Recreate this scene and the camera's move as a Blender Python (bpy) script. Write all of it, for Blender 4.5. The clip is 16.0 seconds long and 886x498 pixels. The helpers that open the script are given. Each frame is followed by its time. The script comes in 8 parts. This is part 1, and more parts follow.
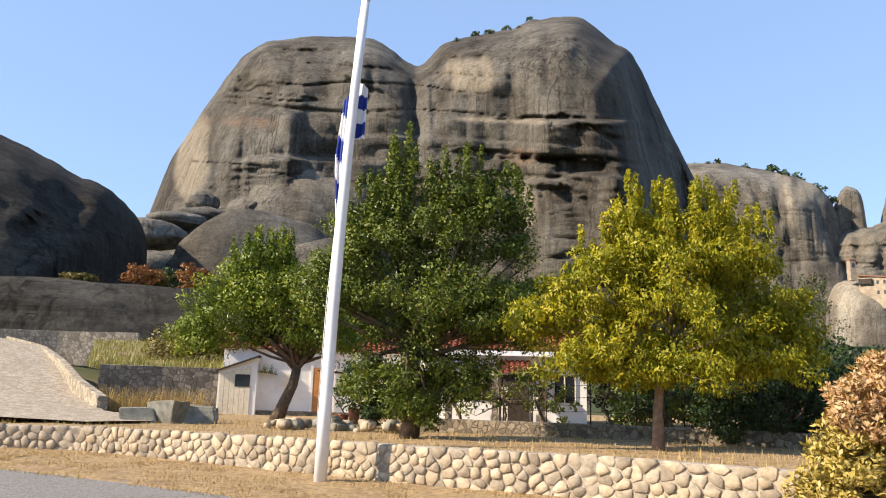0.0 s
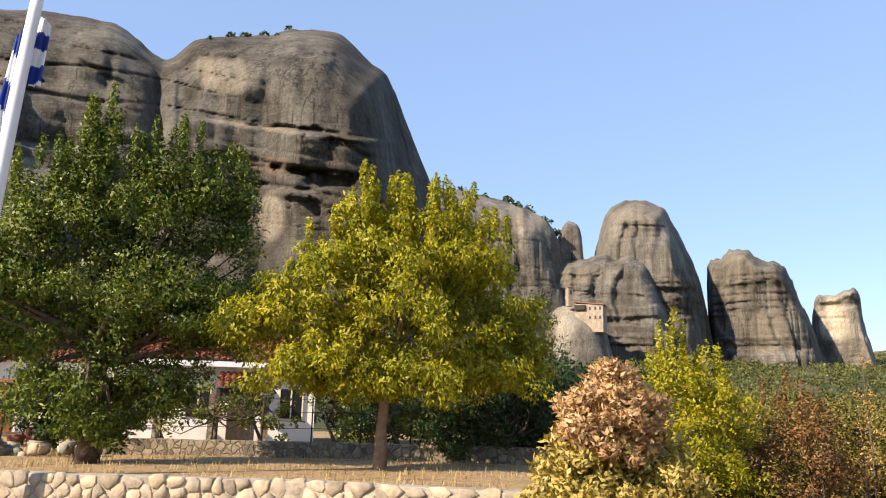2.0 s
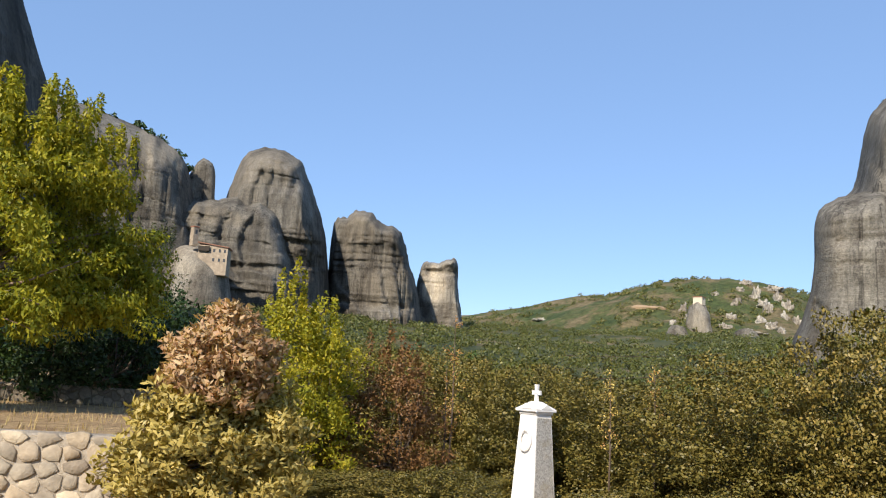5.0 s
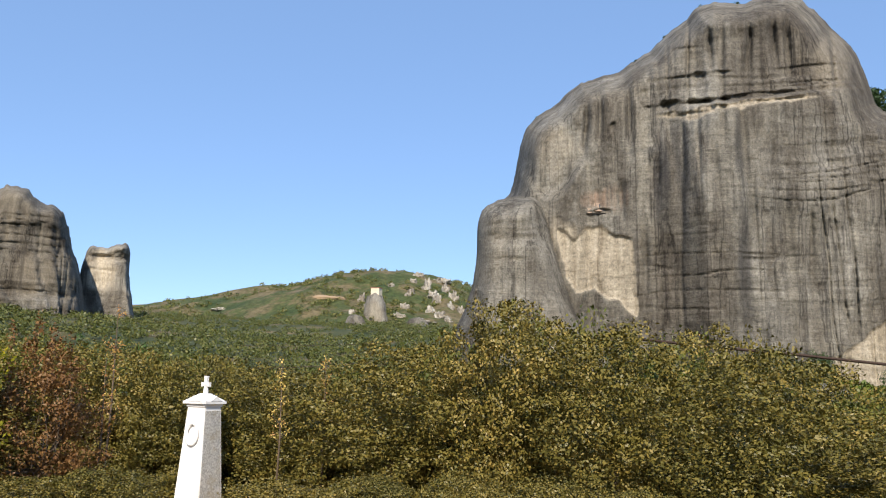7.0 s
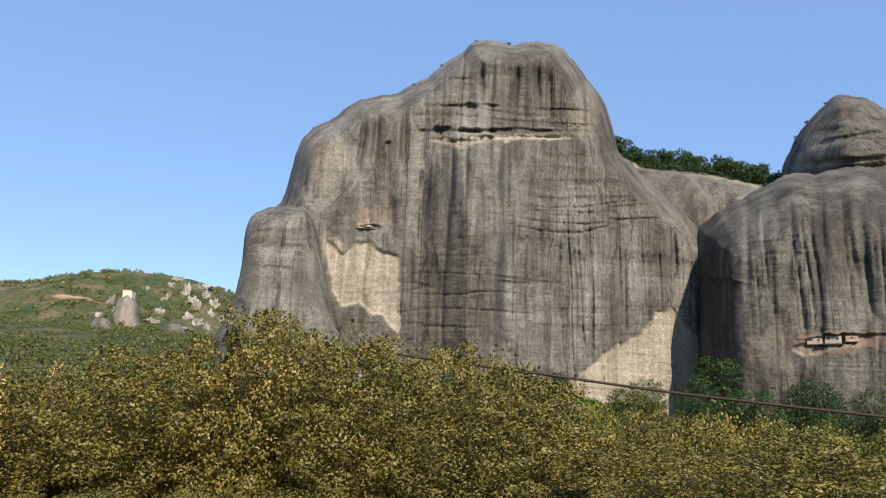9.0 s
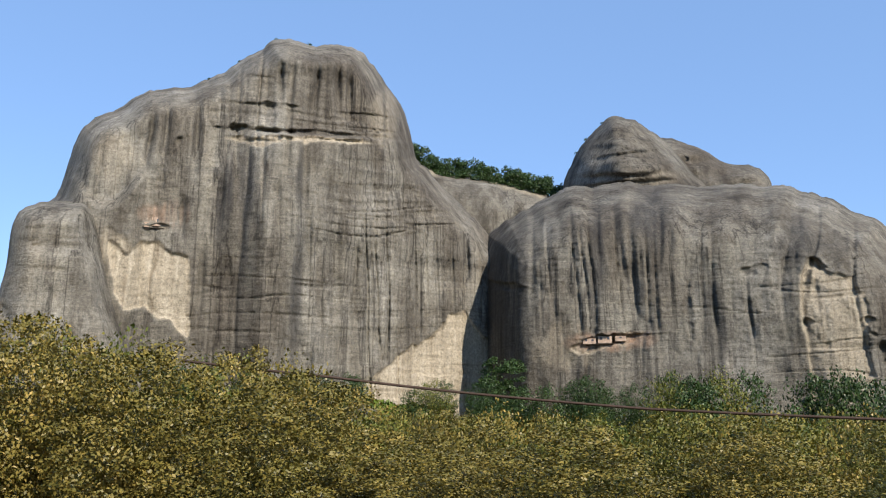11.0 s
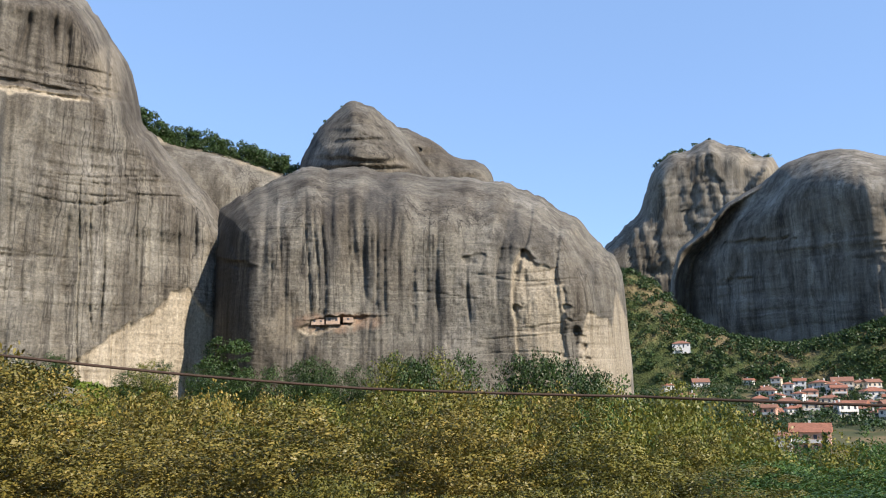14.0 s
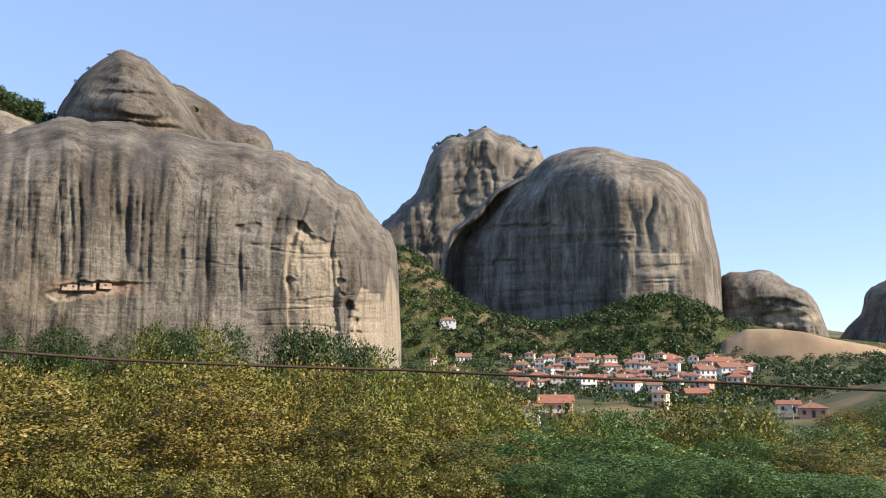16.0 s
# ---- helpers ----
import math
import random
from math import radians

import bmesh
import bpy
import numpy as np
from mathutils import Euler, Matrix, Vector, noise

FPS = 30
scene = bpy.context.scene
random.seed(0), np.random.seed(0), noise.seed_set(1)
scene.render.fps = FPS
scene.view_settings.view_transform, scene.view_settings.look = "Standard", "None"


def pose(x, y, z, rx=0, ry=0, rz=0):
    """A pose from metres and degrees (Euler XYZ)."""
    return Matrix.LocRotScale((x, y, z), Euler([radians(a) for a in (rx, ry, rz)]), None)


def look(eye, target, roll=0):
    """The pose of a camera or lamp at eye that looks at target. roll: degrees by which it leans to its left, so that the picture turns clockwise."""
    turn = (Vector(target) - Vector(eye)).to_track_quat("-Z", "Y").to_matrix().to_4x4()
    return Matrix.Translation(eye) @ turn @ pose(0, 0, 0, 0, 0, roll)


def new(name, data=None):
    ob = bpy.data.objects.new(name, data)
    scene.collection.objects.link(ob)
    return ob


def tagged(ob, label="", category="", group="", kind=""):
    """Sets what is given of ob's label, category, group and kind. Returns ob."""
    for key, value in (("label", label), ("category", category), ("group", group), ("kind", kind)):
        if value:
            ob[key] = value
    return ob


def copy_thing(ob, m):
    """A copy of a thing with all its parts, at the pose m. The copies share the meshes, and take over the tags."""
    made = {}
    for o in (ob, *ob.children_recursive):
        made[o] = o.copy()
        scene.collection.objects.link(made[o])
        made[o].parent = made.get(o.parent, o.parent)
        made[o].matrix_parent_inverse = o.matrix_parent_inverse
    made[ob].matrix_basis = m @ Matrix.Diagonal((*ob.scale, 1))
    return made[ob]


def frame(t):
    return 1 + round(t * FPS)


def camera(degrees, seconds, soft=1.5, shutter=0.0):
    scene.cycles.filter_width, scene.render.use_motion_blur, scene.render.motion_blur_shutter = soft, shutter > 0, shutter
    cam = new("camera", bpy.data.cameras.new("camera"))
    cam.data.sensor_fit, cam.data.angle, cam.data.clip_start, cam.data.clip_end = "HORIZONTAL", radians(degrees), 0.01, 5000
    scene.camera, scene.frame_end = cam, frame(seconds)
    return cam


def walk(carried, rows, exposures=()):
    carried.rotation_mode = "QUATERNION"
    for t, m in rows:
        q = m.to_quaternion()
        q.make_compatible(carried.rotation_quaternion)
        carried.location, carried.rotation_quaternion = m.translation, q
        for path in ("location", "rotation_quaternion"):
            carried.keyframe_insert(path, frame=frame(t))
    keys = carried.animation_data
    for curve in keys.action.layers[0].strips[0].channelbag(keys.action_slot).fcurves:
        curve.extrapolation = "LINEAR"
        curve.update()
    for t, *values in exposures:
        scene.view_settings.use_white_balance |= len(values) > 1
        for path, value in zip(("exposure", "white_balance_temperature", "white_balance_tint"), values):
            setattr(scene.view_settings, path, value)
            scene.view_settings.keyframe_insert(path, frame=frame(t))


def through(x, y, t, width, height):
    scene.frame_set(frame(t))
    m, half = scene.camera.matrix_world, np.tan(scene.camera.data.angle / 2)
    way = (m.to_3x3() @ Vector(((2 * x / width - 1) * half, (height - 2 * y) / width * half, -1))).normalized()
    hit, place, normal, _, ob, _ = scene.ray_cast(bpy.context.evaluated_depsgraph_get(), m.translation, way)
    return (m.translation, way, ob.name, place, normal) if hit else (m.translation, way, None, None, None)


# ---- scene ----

EXPO, SKY, SUN = 0.75, 0.125, 3.7
cam = camera(59.0, 16.0, soft=1.1)
PATH = [
    (0.0, pose(-0.443, -2.277, 1.650, 101.023, -1.605, -3.932)),
    (0.5, pose(-0.263, -1.759, 1.650, 100.916, -1.165, -7.838)),
    (1.0, pose(-0.022, -1.279, 1.650, 101.074, -1.056, -12.564)),
    (1.5, pose(0.169, -0.864, 1.650, 101.998, -1.041, -17.465)),
    (2.0, pose(0.395, -0.502, 1.650, 102.610, -1.145, -22.535)),
    (2.5, pose(0.572, -0.260, 1.650, 102.224, -1.169, -28.146)),
    (3.0, pose(0.744, -0.119, 1.650, 101.301, -1.272, -31.746)),
    (3.2, pose(0.723, -0.130, 1.650, 101.413, -1.278, -32.907)),
    (5.3, pose(0.512, -0.245, 1.650, 99.885, -2.528, -53.225)),
    (5.5, pose(0.492, -0.256, 1.650, 100.074, -1.592, -55.337)),
    (6.0, pose(0.527, -0.313, 1.650, 99.676, -1.012, -61.608)),
    (6.5, pose(0.553, -0.367, 1.650, 99.294, -0.891, -67.314)),
    (7.0, pose(0.573, -0.422, 1.650, 100.042, -1.315, -72.932)),
    (7.5, pose(0.584, -0.461, 1.650, 100.999, -1.127, -76.831)),
    (8.0, pose(0.594, -0.513, 1.650, 101.493, -0.765, -81.774)),
    (8.5, pose(0.599, -0.566, 1.650, 101.557, -1.346, -87.021)),
    (9.0, pose(0.600, -0.597, 1.650, 101.460, -2.076, -90.138)),
    (9.5, pose(0.599, -0.636, 1.650, 101.798, -1.093, -93.669)),
    (9.7, pose(0.596, -0.650, 1.650, 101.988, -0.885, -95.589)),
    (11.8, pose(0.566, -0.793, 1.650, 101.108, 0.344, -108.916)),
    (12.0, pose(0.563, -0.807, 1.650, 100.866, 0.397, -110.059)),
    (12.5, pose(0.551, -0.838, 1.650, 100.875, 0.364, -113.292)),
    (13.0, pose(0.535, -0.871, 1.650, 100.620, 0.388, -116.769)),
    (13.5, pose(0.516, -0.906, 1.650, 100.403, 0.659, -120.546)),
    (14.0, pose(0.495, -0.939, 1.650, 100.442, 0.835, -124.217)),
    (14.5, pose(0.462, -0.983, 1.650, 99.953, 0.528, -129.538)),
    (15.0, pose(0.429, -1.020, 1.650, 99.235, 0.976, -134.219)),
    (15.5, pose(0.401, -1.046, 1.650, 98.811, 1.012, -137.888)),
    (16.0, pose(0.380, -1.065, 1.650, 98.336, 0.410, -140.695)),
]
walk(cam, PATH, exposures=[(0.0, EXPO + 0.47, 7150, 13), (2.5, EXPO + 0.45, 7350, 15), (5.3, EXPO + 0.01, 6450, 10), (9.7, EXPO + 0.01, 6350, 10), (12.0, EXPO + 0.22, 6250, 9), (14.0, EXPO + 0.3, 6480, 11), (16.0, EXPO + 0.4, 7000, 15)])

# ---------------------------------------------------------------- light
SUN_AZ, SUN_EL = 254.0, 34.0          # compass bearing from +y clockwise, height
world = bpy.data.worlds.new("sky")
scene.world = world
world.use_nodes = True
wt = world.node_tree
wt.nodes.clear()
sky = wt.nodes.new("ShaderNodeTexSky")
sky.sky_type = "NISHITA"
sky.sun_disc = False
sky.sun_elevation = radians(SUN_EL)
sky.sun_rotation = radians(SUN_AZ)
sky.altitude = 1500
sky.air_density = 1.0
sky.dust_density = 0.25
sky.ozone_density = 2.6
wbg = wt.nodes.new("ShaderNodeBackground")
wbg.inputs["Strength"].default_value = SKY
wout = wt.nodes.new("ShaderNodeOutputWorld")
tone = wt.nodes.new("ShaderNodeMix")      # a clear haze evens the sky out
tone.data_type = "RGBA"
tone.inputs[0].default_value = 0.58
tone.inputs[7].default_value = (1.35, 2.25, 4.0, 1)
wt.links.new(sky.outputs[0], tone.inputs[6])
wt.links.new(tone.outputs[2], wbg.inputs[0])
wt.links.new(wbg.outputs[0], wout.inputs[0])

sun_data = bpy.data.lights.new("sun", "SUN")
sun_data.energy = SUN
sun_data.angle = radians(0.55)
sun_data.color = (1.0, 0.9, 0.76)
sun = new("sun", sun_data)
sa, se = radians(SUN_AZ), radians(SUN_EL)
sun_dir = Vector((math.sin(sa) * math.cos(se), math.cos(sa) * math.cos(se), math.sin(se)))
sun.matrix_world = look(sun_dir * 100, (0, 0, 0))


# ---------------------------------------------------------------- materials
def nodes_of(name):
    m = bpy.data.materials.new(name)
    m.use_nodes = True
    t = m.node_tree
    b = t.nodes["Principled BSDF"]
    b.inputs["Specular IOR Level"].default_value = 0.3
    return m, t, b


def add(t, kind, **values):
    n = t.nodes.new("ShaderNode" + kind)
    for k, v in values.items():
        n.inputs[k].default_value = v
    return n


def coords(t, scale=(1, 1, 1), world=True):
    """Position scaled to make stretched grain."""
    g = t.nodes.new("ShaderNodeNewGeometry") if world else t.nodes.new("ShaderNodeTexCoord")
    v = add(t, "VectorMath", **{})
    v.operation = "MULTIPLY"
    v.inputs[1].default_value = scale
    t.links.new(g.outputs["Position" if world else "Object"], v.inputs[0])
    return v.outputs[0]


def noise_of(t, vec, scale, detail=4.0, rough=0.55):
    n = add(t, "TexNoise", Scale=scale, Detail=detail, Roughness=rough)
    t.links.new(vec, n.inputs["Vector"])
    return n.outputs["Fac"]


def ramp(t, fac, stops):
    r = t.nodes.new("ShaderNodeValToRGB")
    while len(r.color_ramp.elements) < len(stops):
        r.color_ramp.elements.new(0.5)
    for e, (p, c) in zip(r.color_ramp.elements, stops):
        e.position = p
        e.color = (*c, 1) if len(c) == 3 else c
    t.links.new(fac, r.inputs[0])
    return r.outputs[0]


def mix(t, a, b, fac, kind="MIX"):
    m = t.nodes.new("ShaderNodeMix")
    m.data_type = "RGBA"
    m.blend_type = kind
    for socket, value in ((m.inputs[0], fac), (m.inputs[6], a), (m.inputs[7], b)):
        if isinstance(value, (int, float)):
            socket.default_value = value
        elif isinstance(value, tuple):
            socket.default_value = (*value, 1)
        else:
            t.links.new(value, socket)
    return m.outputs[2]


def bump(t, b, height, strength, distance):
    n = add(t, "Bump", Strength=strength, Distance=distance)
    t.links.new(height, n.inputs["Height"])
    t.links.new(n.outputs[0], b.inputs["Normal"])
    return n


def plain(name, colour, rough=0.7, grain=6.0, spread=0.25, relief=0.3, dist=0.01, metal=0.0, dark=None, seen=1.0):
    """Paint, stone or wood with grain at two scales."""
    m, t, b = nodes_of(name)
    b.inputs["Roughness"].default_value = rough
    b.inputs["Metallic"].default_value = metal
    p = coords(t)
    low = tuple(c * (1 - spread) for c in colour)
    high = tuple(min(1, c * (1 + spread * 0.6)) for c in colour)
    a = ramp(t, noise_of(t, p, grain, 5), [(0.3, low), (0.7, high)])
    if dark:
        a = mix(t, a, dark, ramp(t, noise_of(t, p, grain * 0.17, 4), [(0.5, (0, 0, 0)), (0.75, (seen, seen, seen))]))
    t.links.new(a, b.inputs["Base Color"])
    bump(t, b, noise_of(t, p, grain * 4, 5), relief, dist)
    return m


def rock_material(name, tint):
    """Streaked conglomerate: vertical water marks, fine beds, pebbly grain, lichen and pale fallen scars."""
    m, t, b = nodes_of(name)
    b.inputs["Roughness"].default_value = 0.92
    b.inputs["Specular IOR Level"].default_value = 0.15
    p = coords(t)
    base = ramp(t, noise_of(t, coords(t, (1, 1, 0.5)), 0.035, 7, 0.66), [(0.34, (0.118, 0.101, 0.081)), (0.46, (0.190, 0.170, 0.140)), (0.54, (0.235, 0.216, 0.182)), (0.66, (0.315, 0.294, 0.256))])

    def times(c, fac, stops, amount):
        return mix(t, c, ramp(t, fac, stops), amount, "MULTIPLY")

    def gate(scale, low, high, stretch=0.3):
        return ramp(t, noise_of(t, coords(t, (1, 1, stretch)), scale, 4, 0.6), [(low, (0, 0, 0)), (high, (1, 1, 1))])
    # broad washes of darker lichen running down the face
    c = times(base, noise_of(t, coords(t, (1, 1, 0.035)), 0.11, 7, 0.68), [(0.36, (0.48, 0.47, 0.47)), (0.46, (0.85, 0.84, 0.83)), (0.52, (1, 1, 1)), (0.68, (1.22, 1.21, 1.18))], 0.75)
    # narrow black water lines and thinner ones between them, broken by the ledges
    lines = noise_of(t, coords(t, (1, 1, 0.014)), 0.26, 3, 0.55)
    c = times(c, lines, [(0.455, (1, 1, 1)), (0.478, (0.62, 0.61, 0.62)), (0.49, (0.34, 0.34, 0.35)), (0.502, (0.66, 0.66, 0.66)), (0.525, (1.05, 1.05, 1.04))], gate(0.045, 0.43, 0.60))
    thin = noise_of(t, coords(t, (1, 1, 0.045)), 0.7, 6, 0.65)
    c = times(c, thin, [(0.44, (1.04, 1.04, 1.03)), (0.475, (0.52, 0.52, 0.53)), (0.50, (0.95, 0.95, 0.95)), (0.56, (1.0, 1.0, 1.0)), (0.60, (1.30, 1.29, 1.26))], gate(0.07, 0.42, 0.72))
    # beds of gravel and sand
    beds = noise_of(t, coords(t, (0.03, 0.03, 1)), 0.55, 7, 0.72)
    c = times(c, beds, [(0.36, (0.74, 0.74, 0.75)), (0.47, (1, 1, 1)), (0.50, (0.62, 0.61, 0.61)), (0.515, (1.10, 1.10, 1.09)), (0.6, (0.96, 0.96, 0.96)), (0.75, (1.18, 1.16, 1.14))], 0.65)
    fine = noise_of(t, coords(t, (0.12, 0.12, 1)), 1.3, 6, 0.7)
    c = times(c, fine, [(0.40, (0.70, 0.70, 0.70)), (0.47, (1.0, 1.0, 1.0)), (0.495, (0.66, 0.65, 0.64)), (0.52, (1.10, 1.10, 1.09)), (0.64, (1.22, 1.21, 1.19))], gate(0.05, 0.40, 0.75, 1.0))
    c = times(c, noise_of(t, coords(t, (1, 1, 0.45)), 0.13, 8, 0.74), [(0.40, (0.60, 0.58, 0.56)), (0.48, (0.95, 0.95, 0.95)), (0.60, (1.12, 1.12, 1.10))], 0.8)
    att = t.nodes.new("ShaderNodeAttribute")
    att.attribute_name = "stain"
    sep = t.nodes.new("ShaderNodeSeparateColor")
    t.links.new(att.outputs["Color"], sep.inputs[0])
    blot = noise_of(t, coords(t, (1, 1, 0.06)), 0.3, 7, 0.68)

    def masked(channel, low, high):
        q = add(t, "Math")
        q.operation = "MULTIPLY"
        q.use_clamp = True
        r = ramp(t, blot, [(low, (0, 0, 0)), (high, (1, 1, 1))])
        t.links.new(sep.outputs[channel], q.inputs[0])
        t.links.new(r, q.inputs[1])
        return q.outputs[0]
    pale = ramp(t, noise_of(t, coords(t, (1, 1, 0.06)), 0.6, 6, 0.65), [(0.3, (0.24, 0.195, 0.138)), (0.45, (0.365, 0.31, 0.23)), (0.7, (0.50, 0.435, 0.335))])
    c = mix(t, c, pale, masked(0, 0.15, 0.44))
    c = mix(t, c, (0.30, 0.205, 0.145), masked(1, 0.36, 0.6))
    c = mix(t, c, (0.055, 0.052, 0.050), masked(2, 0.22, 0.52))
    grain = noise_of(t, p, 1.5, 8, 0.8)
    c = times(c, grain, [(0.37, (0.42, 0.42, 0.42)), (0.47, (0.92, 0.92, 0.92)), (0.54, (1.08, 1.08, 1.07)), (0.64, (1.6, 1.59, 1.55))], 0.7)
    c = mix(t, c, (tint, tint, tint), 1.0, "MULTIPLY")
    t.links.new(c, b.inputs["Base Color"])
    h = mix(t, noise_of(t, p, 1.6, 8, 0.75), thin, 0.3)
    h = mix(t, h, lines, 0.15)
    h = mix(t, h, fine, 0.25)
    bump(t, b, mix(t, h, beds, 0.3), 0.85, 1.2)
    return m


def rubble(name, colour, size, joint, spread=0.5, relief=0.03):
    """Rough stones of about that size, each its own shade, set in joints."""
    m, t, b = nodes_of(name)
    b.inputs["Roughness"].default_value = 0.93
    p = coords(t)
    wob = t.nodes.new("ShaderNodeVectorMath")
    wob.operation = "ADD"
    n = add(t, "TexNoise", Scale=1.2 / size, Detail=3.0)
    t.links.new(p, n.inputs["Vector"])
    sc = t.nodes.new("ShaderNodeVectorMath")
    sc.operation = "SCALE"
    sc.inputs["Scale"].default_value = size * 0.5
    t.links.new(n.outputs["Color"], sc.inputs[0])
    t.links.new(p, wob.inputs[0])
    t.links.new(sc.outputs[0], wob.inputs[1])
    cell = add(t, "TexVoronoi", Scale=1 / size)
    edge = add(t, "TexVoronoi", Scale=1 / size)
    edge.feature = "DISTANCE_TO_EDGE"
    t.links.new(wob.outputs[0], cell.inputs["Vector"])
    t.links.new(wob.outputs[0], edge.inputs["Vector"])
    sep = t.nodes.new("ShaderNodeSeparateColor")
    t.links.new(cell.outputs["Color"], sep.inputs[0])
    low, high = tuple(c * (1 - spread) for c in colour), tuple(min(0.8, c * (1 + spread * 0.7)) for c in colour)
    c = ramp(t, sep.outputs[0], [(0.0, low), (0.5, colour), (1.0, high)])
    c = mix(t, c, ramp(t, noise_of(t, p, 3 / size, 6, 0.7), [(0.35, (0.65, 0.64, 0.62)), (0.6, (1.1, 1.09, 1.06))]), 0.8, "MULTIPLY")
    gap = ramp(t, edge.outputs["Distance"], [(0.02, (0, 0, 0)), (0.10, (1, 1, 1))])
    t.links.new(mix(t, joint, c, gap), b.inputs["Base Color"])
    bump(t, b, mix(t, gap, noise_of(t, p, 4 / size, 5, 0.7), 0.35), 0.9, relief)
    return m


def leaf_material(name, stops, through=0.25, rough=0.45):
    """Leaves that vary one by one and from crown to crown."""
    m, t, b = nodes_of(name)
    b.inputs["Roughness"].default_value = rough
    g = t.nodes.new("ShaderNodeNewGeometry")
    o = t.nodes.new("ShaderNodeObjectInfo")
    s = add(t, "Math")
    s.operation = "MULTIPLY_ADD"
    s.inputs[1].default_value = 0.44
    t.links.new(g.outputs["Random Per Island"], s.inputs[0])
    s2 = add(t, "Math")
    s2.operation = "MULTIPLY"
    s2.inputs[1].default_value = 0.18
    t.links.new(o.outputs["Random"], s2.inputs[0])
    s3 = add(t, "Math")
    s3.operation = "MULTIPLY_ADD"
    s3.inputs[1].default_value = 0.5
    t.links.new(noise_of(t, coords(t), 0.7, 3), s3.inputs[0])
    t.links.new(s2.outputs[0], s3.inputs[2])
    s4 = add(t, "Math")
    s4.operation = "SUBTRACT"
    s4.inputs[1].default_value = 0.03
    t.links.new(s3.outputs[0], s4.inputs[0])
    t.links.new(s4.outputs[0], s.inputs[2])
    c = ramp(t, s.outputs[0], stops)
    t.links.new(c, b.inputs["Base Color"])
    tr = t.nodes.new("ShaderNodeBsdfTranslucent")
    t.links.new(mix(t, c, (1.0, 1.0, 0.5), 1.0, "MULTIPLY"), tr.inputs[0])
    mx = t.nodes.new("ShaderNodeMixShader")
    mx.inputs[0].default_value = through
    t.links.new(b.outputs[0], mx.inputs[1])
    t.links.new(tr.outputs[0], mx.inputs[2])
    t.links.new(mx.outputs[0], t.nodes["Material Output"].inputs[0])
    return m


def ground_material():
    m, t, b = nodes_of("ground_soil")
    b.inputs["Roughness"].default_value = 0.95
    p = coords(t)
    far = ramp(t, noise_of(t, p, 0.03, 6, 0.65), [(0.35, (0.035, 0.05, 0.016)), (0.52, (0.07, 0.075, 0.028)), (0.66, (0.17, 0.125, 0.06))])
    near = ramp(t, noise_of(t, p, 0.6, 7, 0.7), [(0.3, (0.14, 0.09, 0.045)), (0.5, (0.32, 0.22, 0.11)), (0.72, (0.46, 0.36, 0.2))])
    d = t.nodes.new("ShaderNodeVectorMath")
    d.operation = "LENGTH"
    g = t.nodes.new("ShaderNodeNewGeometry")
    t.links.new(g.outputs["Position"], d.inputs[0])
    mr = add(t, "MapRange")
    mr.inputs["From Min"].default_value = 34
    mr.inputs["From Max"].default_value = 60
    t.links.new(d.outputs["Value"], mr.inputs["Value"])
    t.links.new(mix(t, near, far, mr.outputs[0]), b.inputs["Base Color"])
    bump(t, b, noise_of(t, p, 9, 6, 0.7), 0.5, 0.03)
    return m


def hill_material():
    m, t, b = nodes_of("hill_scrub_soil")
    b.inputs["Roughness"].default_value = 0.95
    p = coords(t)
    c = ramp(t, noise_of(t, p, 0.018, 8, 0.68), [(0.36, (0.060, 0.090, 0.026)), (0.48, (0.105, 0.120, 0.040)), (0.56, (0.20, 0.155, 0.075)), (0.70, (0.30, 0.235, 0.14))])
    fine = ramp(t, noise_of(t, p, 0.16, 6, 0.7), [(0.35, (0.45, 0.48, 0.45)), (0.6, (1.1, 1.1, 1.1))])
    c = mix(t, c, fine, 0.85, "MULTIPLY")
    t.links.new(c, b.inputs["Base Color"])
    bump(t, b, noise_of(t, p, 0.2, 7, 0.7), 0.9, 6)
    return m


rock_mats = {}
GROUND, HILL = ground_material(), hill_material()
BARK = plain("bark", (0.13, 0.095, 0.065), 0.9, 9, 0.5, 0.8, 0.02)
LEAF_GREEN = leaf_material("leaf_dark_green", [(0.0, (0.040, 0.066, 0.013)), (0.4, (0.105, 0.150, 0.026)), (0.72, (0.23, 0.26, 0.042)), (1.0, (0.52, 0.46, 0.09))])
LEAF_BRIGHT = leaf_material("leaf_bright_green", [(0.0, (0.035, 0.070, 0.010)), (0.4, (0.095, 0.155, 0.020)), (0.72, (0.22, 0.27, 0.032)), (1.0, (0.48, 0.42, 0.05))])
LEAF_YELLOW = leaf_material("leaf_yellow_green", [(0.0, (0.095, 0.135, 0.018)), (0.35, (0.25, 0.275, 0.028)), (0.7, (0.48, 0.42, 0.035)), (1.0, (0.78, 0.58, 0.06))], 0.42)
LEAF_RED = leaf_material("leaf_rust_and_cream", [(0.0, (0.259, 0.086, 0.034)), (0.4, (0.517, 0.259, 0.095)), (0.75, (0.724, 0.552, 0.155)), (1.0, (1.000, 0.811, 0.276))], 0.3)
LEAF_OLIVE = leaf_material("leaf_olive_brown", [(0.0, (0.046, 0.046, 0.012)), (0.4, (0.128, 0.112, 0.024)), (0.75, (0.245, 0.185, 0.042)), (1.0, (0.52, 0.35, 0.11))], 0.12)
